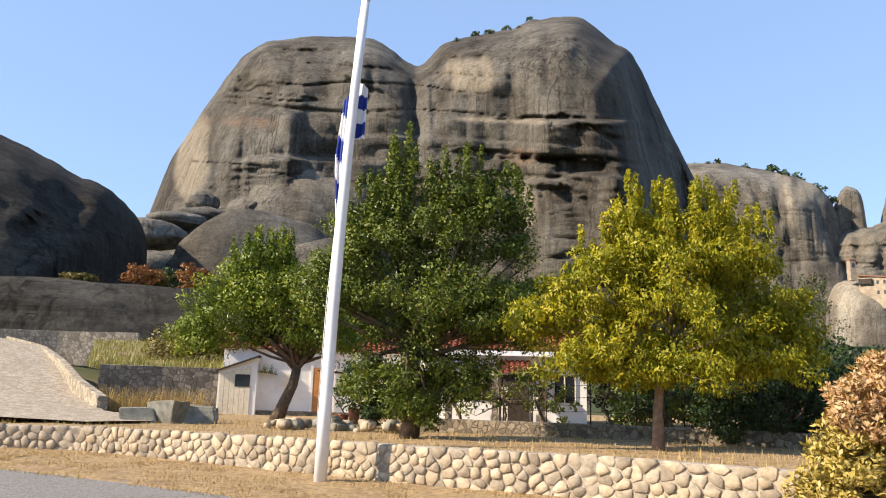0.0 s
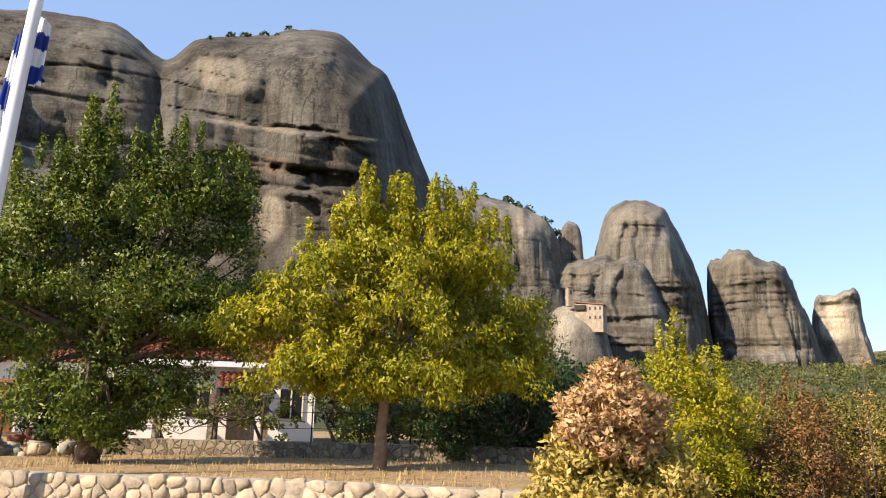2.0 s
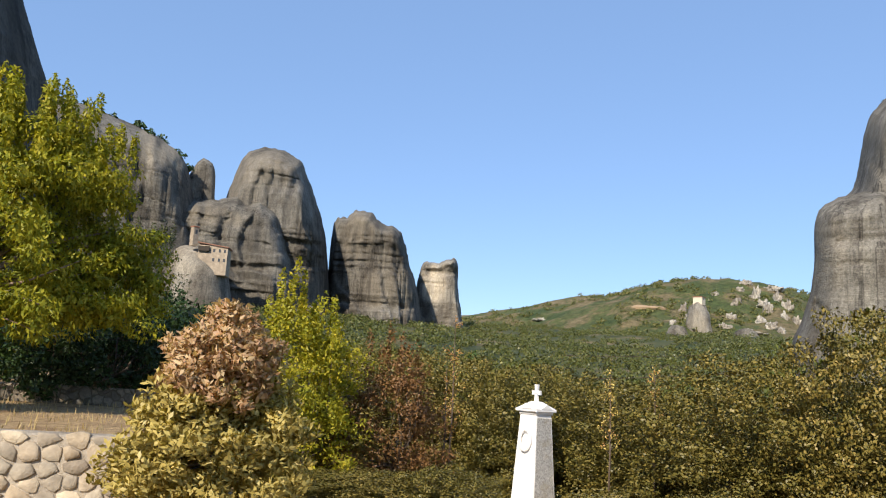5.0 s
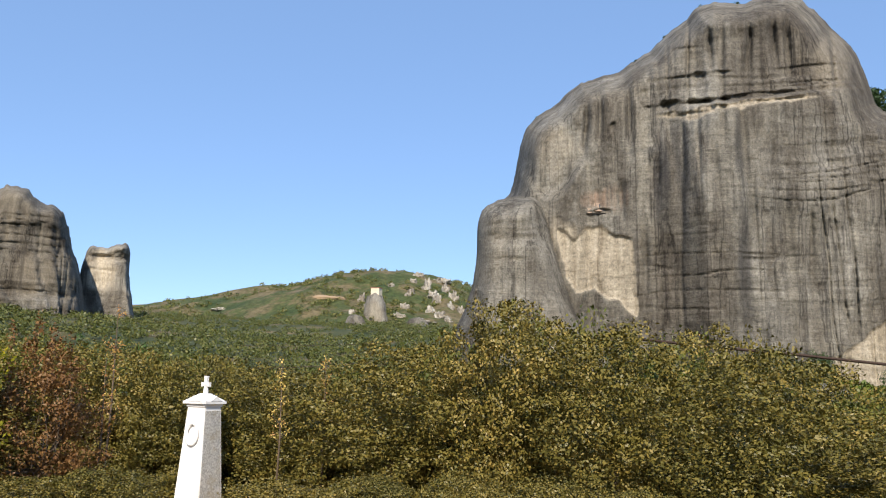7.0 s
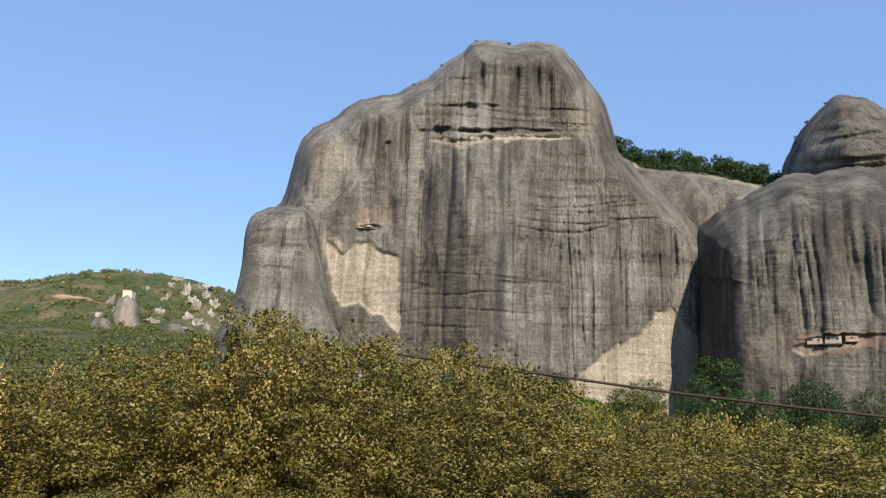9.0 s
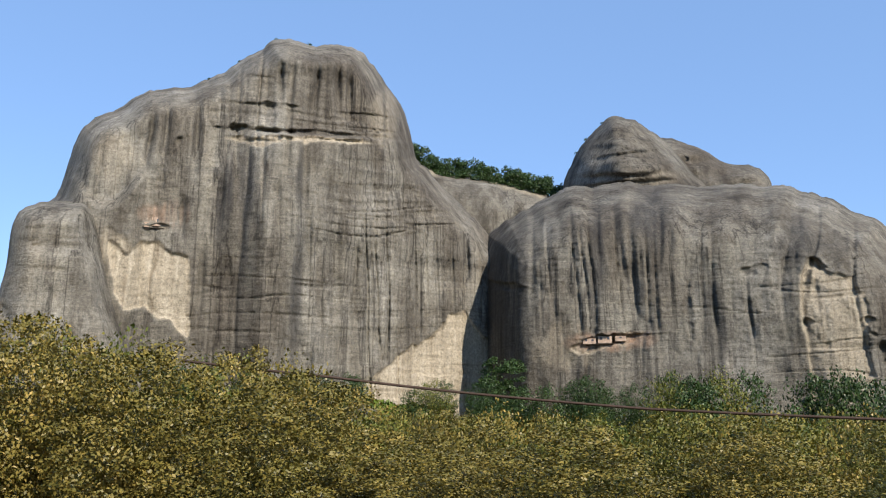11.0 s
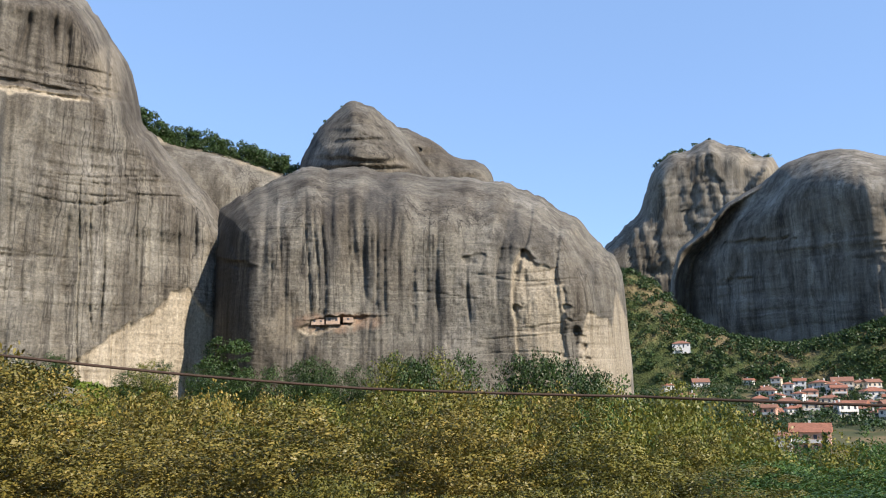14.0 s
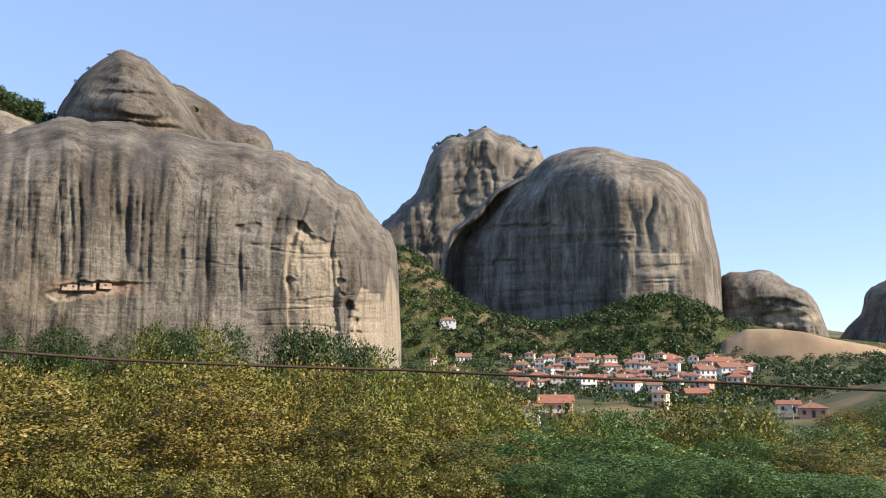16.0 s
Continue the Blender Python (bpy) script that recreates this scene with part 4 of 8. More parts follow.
rock(
    "round_front_rock", "enormous rounded grey-brown rock face with streaks and caves", 122.4, 262,
    outline=[
        (-71.4, -8.0), (-71.6, 30.0), (-71.1, 47.7), (-69.4, 58.1), (-65.6, 64.5), (-59.9, 69.1),
        (-53.4, 72.3), (-45.4, 75.8), (-37.8, 78.5), (-27.8, 79.2), (-17.0, 78.0), (-6.4, 76.2),
        (8.8, 75.0), (20.0, 74.4), (27.7, 73.3), (38.1, 69.6), (47.2, 65.3), (55.4, 59.6),
        (61.6, 54.4), (63.8, 50.6), (68.5, 45.6), (70.4, 39.4), (71.0, 30.3), (71.4, 19.6),
        (72.0, 10.8), (71.9, 2.2), (72.0, -8.1)],
    caves=[
        (-22.0, 26.8, 6.8, 1.1, 4.8, 3), (37.7, 47.9, 2.1, 1.7, 3.2, -30), (33.9, 29.8, 1.1, 1.5, 2.4, 0), (50.4, 29.7, 1.3, 1.1, 2.4, 0),
        (53.5, 19.9, 1.7, 5.3, 3.2, 25), (-59.8, 45.4, 5.7, 1.5, 2.4, -10), (37.0, 37.6, 1.1, 5.7, 1.2, 0), (20.5, 46.6, 3.8, 1.7, 1.2, 0),
        (61.7, 51.1, 2.6, 1.9, 4, 0), (-0.2, 35.9, 0.8, 7.6, 1.6, 0)],
    grooves=[
        (-49.8, 33.3, 73.1, 1.9, 1.92), (-27.1, 44.3, 74.0, 1.9, 1.56), (-8.9, 45.7, 73.1, 1.7, 1.56), (-38.0, 40.8, 74.6, 1.3, 0.96), (-59.8, 14.4, 65.4, 2.3, 2.4),
        (7.3, 18.9, 45.1, 1.1, 0.6), (18.1, 20.6, 39.1, 0.9, 0.48), (16.2, 42.9, 66.0, 1.5, 0.72), (52.1, 4.1, 27.1, 1.5, 1.8), (-6.1, 49.4, 63.1, 1.3, 1.2),
        (61.8, 12.7, 48.8, 1.5, 1.2)],
    scars=[
        (-24.9, 25.1, 10.4, 2.6, 2), (58.7, 12.8, 5.7, 7.6, 1),
        (-12.5, 65.3, 7.6, 11.3, 3), (-61.7, 41.5, 11.3, 20.8, 3), (7.9, 31.9, 2.3, 15.1, 3), (-28.2, 56.1, 2.3, 17.0, 3), (33.5, 53.7, 8.5, 7.6, 3),
        (-42.1, 23.6, 11.3, 5.7, 0)],
    depth=66, rim=26, nu=640, nv=320, base=0, crag=0.5, seed=26, flute=2.2, strata=0.8, bulge=3.2, tint=0.74, ridge=(0.14, 12, 10), patches=[
        (((32.6, 44.0), (36.5, 49.5), (40.6, 45.6), (48.4, 43.5), (52.0, 34.2), (49.4, 21.6), (51.3, 12.7), (51.0, -8), (33.0, -8), (32.4, 27.4)), 0),
        (((58.3, 26.8), (64.1, 24.9), (66.2, 10.7), (66.0, -8), (53.2, -8), (56.4, 12.6), (55.2, 19.7)), 0),
        (((67.7, 37.3), (70.1, 26.5), (71.5, 12.4), (71.5, -8), (67.3, -8), (67.0, 19.5)), 0),
        (((-38.5, 23.4), (-31.7, 26.1), (-22.2, 27.3), (-14.7, 27.6), (-16.6, 25.6), (-28.0, 22.8), (-35.6, 21.1)), 0)])

rock(
    "far_crag_rock", "distant craggy blue-grey rock summit", 142.4, 1100,
    outline=[
        (-152.8, 15.2), (-126.8, 197.5), (-100.5, 216.5), (-72.4, 237.0), (-58.8, 269.8), (-49.2, 297.9),
        (-38.1, 316.0), (-3.4, 330.7), (14.7, 336.7), (43.2, 338.0), (59.0, 326.4), (82.9, 317.9),
        (110.4, 301.7), (124.7, 264.7), (144.5, 182.5), (153.0, 40.3)],
    caves=[],
    grooves=[
        (13.0, 235.8, 327.4, 4.0, 3.6), (45.6, 251.1, 326.1, 4.0, 3.6), (73.5, 258.3, 308.2, 3.2, 3), (-11.6, 220.1, 320.0, 4.0, 3)],
    scars=[
        (77.9, 291.3, 31.8, 19.8, 0)],
    depth=110, rim=26, nu=190, nv=150, base=0, seed=31, flute=3.5, strata=5.0, bulge=2.5, tint=0.82, crag=1.6, steps=(30, 9, 0.2, -1))

rock(
    "village_rock", "vast smooth grey rock with one face in shade above the village", 150.3, 800,
    outline=[
        (-143.5, 10.1), (-139.1, 68.0), (-135.1, 109.1), (-125.9, 139.7), (-102.9, 155.2), (-79.6, 180.2),
        (-42.7, 198.1), (-20.1, 214.5), (-0.3, 221.3), (21.3, 222.0), (39.1, 220.0), (67.7, 208.4),
        (96.1, 201.0), (117.5, 185.0), (132.8, 163.9), (136.6, 129.9), (141.8, 101.9), (143.4, 69.0),
        (141.9, 36.6), (140.7, -6.0)],
    caves=[
        (-53.7, 141.7, 23.1, 2.9, 6, 0), (-69.4, 106.1, 13.9, 2.3, 5, 0)],
    grooves=[
        (-0.3, 74.5, 184.2, 2.9, 5), (78.7, 93.9, 202.0, 3.5, 5), (110.2, 48.4, 114.5, 2.3, 2), (-101.8, 55.1, 137.1, 5.8, 5), (-75.8, 54.3, 129.8, 4.6, 4)],
    scars=[
        (66.3, 139.6, 17.3, 46.2, 0), (85.1, 99.0, 14.4, 34.6, 1)],
    depth=175, rim=48, nu=300, nv=220, base=0, seed=32, flute=3.0, strata=1.6, bulge=2.2, tint=0.86, ridge=(0.66, 165, 10))

rock(
    "small_end_rock", "low grey rounded rock with hollowed foot", 163.2, 800,
    outline=[
        (-55.9, 4.8), (-43.0, 79.0), (-34.9, 87.1), (-15.3, 86.3), (-3.0, 89.7), (7.6, 85.3),
        (21.5, 72.3), (34.0, 67.9), (42.0, 55.7), (46.3, 42.8), (50.2, 27.5), (55.9, 2.5)],
    caves=[
        (8.6, 57.5, 23.1, 4.6, 6, 0), (39.6, 43.1, 8.7, 3.5, 5, 0), (0.5, 44.9, 17.3, 3.5, 5, 0), (34.6, 63.8, 8.1, 2.3, 3, 0)],
    grooves=[],
    scars=[
        (14.3, 41.7, 23.1, 4.6, 1)],
    depth=45, rim=32, nu=110, nv=70, base=10, seed=33, flute=1.6, strata=2.4, bulge=3.0, tint=0.85, tiers=[(-46.9, 56.1, 56.1, -5, 2.9)])

rock(
    "far_side_rock", "dark rock flank seen against the sky", 171.6, 720,
    outline=[
        (-74.5, -17.1), (-50.6, 24.9), (-36.5, 37.3), (-33.0, 46.3), (-32.7, 56.4), (-25.4, 61.9),
        (-15.2, 65.4), (5.1, 75.9), (35.6, 82.5), (63.2, 71.8), (73.3, 33.2), (72.0, -16.1)],
    caves=[],
    grooves=[],
    scars=[],
    depth=50, rim=40, nu=90, nv=60, base=0, seed=34, flute=1.6, strata=2.0, bulge=3.0, tint=0.75)

rock(
    "chapel_pillar_rock", "pale sheer rock pillar on the scrub hill", 67.9, 860,
    outline=[
        (-17.8, 51.1), (-12.8, 82.6), (-10.3, 97.9), (-6.7, 102.2), (-1.9, 104.7), (6.4, 105.3),
        (9.3, 94.9), (13.1, 76.8), (16.4, 58.8), (18.6, 49.9)],
    caves=[],
    grooves=[],
    scars=[
        (-0.3, 82.7, 8.7, 18.6, 0)],
    depth=14, rim=10, nu=60, nv=60, base=10, seed=35, flute=2.0, strata=1.0, bulge=5.0, crag=2.0, tint=1.25)

hill("scrub_hill", "distant scrub-covered hill with bare terraces", 63.8, 1150, [(-412.0, 29.2), (-343.3, 74.3), (-252.6, 105.9), (-205.6, 115.7), (-163.2, 121.8), (-121.5, 134.6), (-80.1, 143.0), (-39.0, 141.4), (-6.7, 154.5), (33.4, 163.6), (80.9, 170.2), (135.5, 165.5), (181.4, 159.9), (226.4, 151.3), (285.2, 140.7), (342.2, 118.8), (411.2, 90.4)], 480, 71, material=HILL)

hill("wooded_mound", "green wooded mound at the foot of the village rock", 151.3, 620, [(-256.7, 92.0), (-186.3, 98.1), (-147.6, 95.1), (-124.3, 81.0), (-107.3, 55.1), (-75.2, 38.2), (-49.0, 30.8), (-27.4, 28.0), (2.7, 34.9), (28.4, 45.7), (49.4, 52.2), (69.5, 50.6), (88.8, 41.5), (107.5, 30.4), (130.3, 26.9), (152.6, 23.0), (177.3, 18.3), (224.1, 13.1), (257.3, 0.7)], 75, 72, material=HILL)

hill("far_ridge", "low far green ridge closing the valley", 47.3, 2200, [(-2175.5, 67.2), (-1527.2, 130.9), (-970.1, 161.2), (-377.7, 162.3), (86.2, 193.2), (571.7, 228.8), (1432.1, 258.1), (2170.8, 297.2)], 600, 73, material=HILL)

hill("bare_slope", "dry tan slope cut by tracks above the village", 165.7, 600, [(-85.0, -15.6), (-66.7, 0.0), (-56.1, 17.2), (-41.0, 23.8), (-16.4, 21.3), (3.8, 17.5), (26.3, 12.3), (56.4, 1.4), (83.9, -16.4)], 50, 74, material=BARE)



# ---------------------------------------------------------------- yard, wall and terrace
GRAVEL = plain("gravel", (0.27, 0.255, 0.235), 0.95, 26, 0.55, 0.9, 0.02, dark=(0.20, 0.16, 0.11), seen=0.5)
STRAW_SOIL = plain("straw_soil", (0.40, 0.275, 0.14), 0.95, 12, 0.5, 0.9, 0.03, dark=(0.19, 0.105, 0.055), seen=0.85)
STRAW = leaf_material("straw", [(0.0, (0.26, 0.16, 0.06)), (0.5, (0.42, 0.30, 0.13)), (1.0, (0.58, 0.46, 0.24))], 0.2, 0.8)
STONE = plain("wall_stone", (0.47, 0.40, 0.30), 0.9, 7, 0.35, 0.7, 0.02, dark=(0.29, 0.23, 0.17), seen=0.8)


def vary_by_object(m, low, high):
    """Each piece a little lighter, darker, warmer or greyer than the next."""
    t = m.node_tree
    b = t.nodes["Principled BSDF"]
    link = b.inputs["Base Color"].links[0]
    o = t.nodes.new("ShaderNodeObjectInfo")
    r = ramp(t, o.outputs["Random"], [(0.0, low), (0.45, (0.9, 0.9, 0.9)), (0.7, (1.0, 0.93, 0.84)), (1.0, high)])
    t.links.new(mix(t, link.from_socket, r, 1.0, "MULTIPLY"), b.inputs["Base Color"])


vary_by_object(STONE, (0.62, 0.60, 0.58), (1.22, 1.2, 1.14))
STONE_FAR = plain("far_wall_stone", (0.45, 0.385, 0.29), 0.9, 3, 0.45, 0.7, 0.02, dark=(0.27, 0.22, 0.165), seen=0.8)
MORTAR = plain("mortar", (0.43, 0.365, 0.28), 0.95, 18, 0.3, 0.7, 0.02, dark=(0.20, 0.16, 0.12))
GREY_STONE = plain("grey_boulder", (0.27, 0.265, 0.22), 0.92, 5, 0.4, 0.8, 0.03, dark=(0.16, 0.15, 0.11))
WHITEWASH = plain("whitewash", (0.78, 0.76, 0.72), 0.85, 3, 0.08, 0.4, 0.01, dark=(0.60, 0.55, 0.48), seen=0.5)
CREAM_WOOD = plain("cream_boards", (0.70, 0.62, 0.47), 0.7, 8, 0.15, 0.3, 0.01)
OCHRE_WOOD = plain("ochre_wood", (0.48, 0.22, 0.07), 0.6, 8, 0.25, 0.3, 0.01)
DARK_WOOD = plain("dark_wood", (0.05, 0.038, 0.028), 0.75, 8, 0.4, 0.4, 0.01)
DARK_GLASS = plain("dark_glass", (0.02, 0.022, 0.025), 0.15, 3, 0.2, 0.0, 0.01)
TERRACOTTA = plain("terracotta", (0.36, 0.125, 0.065), 0.85, 6, 0.35, 0.5, 0.02, dark=(0.20, 0.09, 0.06))
CONCRETE = rubble("old_rubble_footing", (0.27, 0.225, 0.17), 0.16, (0.16, 0.13, 0.09), 0.45)
IRON = plain("rusty_iron", (0.07, 0.045, 0.032), 0.7, 15, 0.4, 0.3, 0.005, metal=0.4)
WHITE_PAINT = plain("white_gloss_paint", (0.82, 0.82, 0.82), 0.32, 4, 0.05, 0.1, 0.004)
FLAG_WHITE = plain("flag_white_cloth", (0.78, 0.78, 0.80), 0.8, 30, 0.05, 0.2, 0.004)
FLAG_BLUE = plain("flag_blue_cloth", (0.018, 0.045, 0.27), 0.8, 30, 0.12, 0.2, 0.004)
FLAG_GOLD = plain("flag_yellow_cloth", (0.75, 0.55, 0.06), 0.8, 30, 0.1, 0.2, 0.004)
MARBLE = plain("white_marble", (0.80, 0.78, 0.75), 0.6, 4, 0.06, 0.35, 0.006, dark=(0.56, 0.51, 0.46), seen=0.55)
COBBLE = rubble("pale_cobbles", (0.42, 0.36, 0.28), 0.22, (0.24, 0.19, 0.13), 0.3, 0.02)

WALL_LINE = ((-16.0, 17.2), (-9.3, 16.4), (-7.4, 16.3), (-4.7, 15.0), (-1.5, 13.0), (0.2, 11.9), (2.8, 10.4), (4.1, 9.2), (5.35, 8.1), (5.9, 7.5))
wl = np.array(WALL_LINE)
wl_s = np.concatenate([[0], np.cumsum(np.hypot(*np.diff(wl, axis=0).T))])


def on_wall(s):
    """Point and outward (towards the yard) normal of the wall line at the run s."""
    p = np.array([np.interp(s, wl_s, wl[:, 0]), np.interp(s, wl_s, wl[:, 1])])
    q = np.array([np.interp(s + 0.3, wl_s, wl[:, 0]) - np.interp(s - 0.3, wl_s, wl[:, 0]), np.interp(s + 0.3, wl_s, wl[:, 1]) - np.interp(s - 0.3, wl_s, wl[:, 1])])
    q = q / np.hypot(*q)
    return p, np.array([q[1], -q[0]])


def strip_sheet(name, t0, t1, height, material, label, category, nu=120, nv=30, s1=None):
    """A sheet that runs along the wall line, from t0 to t1 metres away from it (positive: towards the yard)."""
    verts = []
    for s in np.linspace(0, wl_s[-1] if s1 is None else s1, nu):
        p, n = on_wall(s)
        n = n if t1 > 0 else np.array([-0.36, -0.933])
        for t in np.linspace(t0, t1, nv):
            q = p + n * t
            verts.append((q[0], q[1], height(q[0], q[1], t)))
    me = mesh_from(name, verts, grid_faces(nu, nv, 0, t1 < t0), material)
    return tagged(new(name, me), label, category, kind="structure")


def yard_z(x, y):
    return float(ground_height(x, y))


strip_sheet("gravel_yard", 2.9, 22, lambda x, y, t: yard_z(x, y) + 0.035, GRAVEL, "grey gravel yard with worn bare patches", "yard")
strip_sheet("dry_grass_strip", -0.1, 3.4, lambda x, y, t: yard_z(x, y) + 0.05 + 0.03 * noise.noise((x * 2, y * 2, 0)) - (0.07 if t > 3.2 else 0), STRAW_SOIL, "straw-coloured dry grass strip along the stone wall", "dry grass")
TERRACE_Z = 0.80
strip_sheet("terrace", -0.15, -40, lambda x, y, t: TERRACE_Z + 0.006 * -t + 0.06 * noise.noise((x * 0.5, y * 0.5, 3)), STRAW_SOIL, "dry earth terrace behind the low stone wall", "terrace")


def blades(name, spots, lengths, material, label, category, lean=0.5, width=0.012):
    """Grass stalks as narrow bent blades."""
    verts, faces = [], []
    for (x, y, z), L in zip(spots, lengths):
        a = random.uniform(0, 6.28)
        dx, dy = math.cos(a), math.sin(a)
        w = width * random.uniform(0.7, 1.4)
        tip = lean * L * random.uniform(0.2, 1)
        b = len(verts)
        verts += [(x - dy * w, y + dx * w, z), (x + dy * w, y - dx * w, z), (x + dx * tip + dy * w * 0.3, y + dy * tip - dx * w * 0.3, z + L), (x + dx * tip - dy * w * 0.3, y + dy * tip + dx * w * 0.3, z + L)]
        faces.append((b, b + 1, b + 2, b + 3))
    return tagged(new(name, mesh_from(name, verts, faces, material)), label, category, kind="stuff")


def straw_spots(n, t_lo, t_hi, rise, seed):
    random.seed(seed)
    spots, lens = [], []
    while len(spots) < n:
        s, t = random.uniform(3, wl_s[-1] - 0.2), random.uniform(t_lo, t_hi)
        p, nn = on_wall(s)
        if t < 0:
            nn = np.array([-0.36, -0.933])
        q = p + nn * t
        if noise.noise((q[0] * 0.9, q[1] * 0.9, seed)) < -0.12:
            continue
        spots.append((q[0], q[1], (TERRACE_Z + 0.006 * -t if t < 0 else yard_z(*q) + 0.03) - 0.01))
        lens.append(random.uniform(0.04, rise))
    return spots, lens


blades("dry_grass", *straw_spots(12000, 0.05, 3.4, 0.08, 5), STRAW, "short straw-coloured dry grass", "dry grass", 1.2, 0.008)
blades("terrace_dry_grass", *straw_spots(4200, -8.0, -0.25, 0.13, 6), STRAW, "tufts of bleached dry grass on the terrace", "dry grass", 0.7, 0.008)


def wall_core(name, line, z0, z1, thick, material, label, category):
    """A mortared wall body that follows a line of plan points."""
    line = np.array(line, float)
    run = np.concatenate([[0], np.cumsum(np.hypot(*np.diff(line, axis=0).T))])
    bm = bmesh.new()
    rows = []
    for s in np.linspace(0, run[-1], max(8, int(run[-1] / 0.5))):
        p = np.array([np.interp(s, run, line[:, 0]), np.interp(s, run, line[:, 1])])
        q = np.array([np.interp(s + 0.2, run, line[:, k]) - np.interp(s - 0.2, run, line[:, k]) for k in (0, 1)])
        q /= np.hypot(*q)
        n = np.array([-q[1], q[0]])
        j = 0.02 * noise.noise((s * 2, 0, 0))
        rows.append([bm.verts.new((*(p + n * o), z)) for o, z in ((0, z0(s) if callable(z0) else z0), (0, (z1(s) if callable(z1) else z1) + j - 0.02), (0.05, (z1(s) if callable(z1) else z1) + j), (thick - 0.05, (z1(s) if callable(z1) else z1) + j), (thick, (z1(s) if callable(z1) else z1) + j - 0.02), (thick, z0(s) if callable(z0) else z0))])
    for a, b in zip(rows, rows[1:]):
        for k in range(5):
            bm.faces.new((a[k], a[k + 1], b[k + 1], b[k]))
    bm.faces.new(rows[0])
    bm.faces.new(rows[-1][::-1])
    bmesh.ops.recalc_face_normals(bm, faces=list(bm.faces))
    me = bpy.data.meshes.new(name)
    bm.to_mesh(me)
    bm.free()
    me.materials.append(material)
    return tagged(new(name, me), label, category, kind="structure")


stone_wall = wall_core("wall_front", WALL_LINE, -0.3, 0.86, 0.42, MORTAR, "low wall of pale rounded field stones in mortar", "stone wall")


# ---------------------------------------------------------------- flagpole
def flagpole(at):
    thing = place_group("flagpole", at, "white painted steel flagpole with a limp striped flag", "flagpole")

    def axis(z):
        return 0.0085 * z + 0.0034 * z * z
    bm = bmesh.new()
    zs = (0, 1.5, 3.0, 4.5, 6.0, 7.5, 9.2)
    tube(bm, [(axis(z), 0, z) for z in zs], [0.116, 0.113, 0.109, 0.104, 0.098, 0.090, 0.080], 20)
    part("pole", bm, WHITE_PAINT, thing)
    bm = bmesh.new()
    bmesh.ops.create_uvsphere(bm, u_segments=14, v_segments=8, radius=0.095, matrix=Matrix.Translation((axis(9.2), 0, 9.26)))
    part("finial", bm, WHITE_PAINT, thing)
    bm = bmesh.new()
    tube(bm, [(0, 0, -0.3), (0, 0, 0.06)], [0.35, 0.33], 16)
    part("footing", bm, CONCRETE, thing)
    # limp cloth gathered behind the pole: a short lobe on one side, a long tail on the other
    lobes = (((7.62, 6.42), (0.03, 0.02), (0.24, 0.27), 0.30, 0.35, 0.0), ((7.35, 4.62), (-0.02, 0.03), (-0.20, -0.30), 0.46, 0.95, 0.6))
    for k, (name, mat) in enumerate((("flag_stripe", FLAG_WHITE), ("flag_stripe", FLAG_BLUE))):
        for (z1, z0), near, far, width, slope, phase in lobes:
            cols, rows = 14, 40

            def vert(i, j):
                if (i, j) not in grid:
                    u, v = i / cols, j / rows
                    reach = far[0] + (far[1] - far[0]) * v
                    if width > 0.4:
                        reach = reach * (1.0 if v < 0.45 else 1.0 - 0.72 * (v - 0.45) / 0.55)
                    z = z1 + (z0 - z1) * v - 0.16 * u * (1 - v)
                    x = axis(z) + near[0] + (reach - near[0]) * u
                    grid[(i, j)] = bm.verts.new((x, 0.14 + 0.05 * math.sin(u * 8 + v * 4) + 0.03 * math.sin(u * 19 + v * 2), z))
                return grid[(i, j)]
            for band in range(k, 9, 2):
                bm, grid = bmesh.new(), {}
                for i in range(cols):
                    for j in range(rows):
                        if int((j / rows) * (z1 - z0) / width + slope * i / cols + phase) == band:
                            f = bm.faces.new((vert(i, j), vert(i + 1, j), vert(i + 1, j + 1), vert(i, j + 1)))
                            f.smooth = True
                if bm.faces:
                    part(name, bm, mat, thing, ("white" if k == 0 else "deep blue") + " stripe of the limp flag")
                else:
                    bm.free()
    bm = bmesh.new()
    tube(bm, [(axis(0.9) - 0.13, -0.02, 0.9), (axis(3.2) - 0.13, 0.02, 3.2), (axis(8.9) - 0.09, 0.02, 8.9)], [0.006, 0.006, 0.006], 5)
    part("halyard", bm, FLAG_WHITE, thing)
    return thing


flagpole((-1.57, 12.0, 0.12))


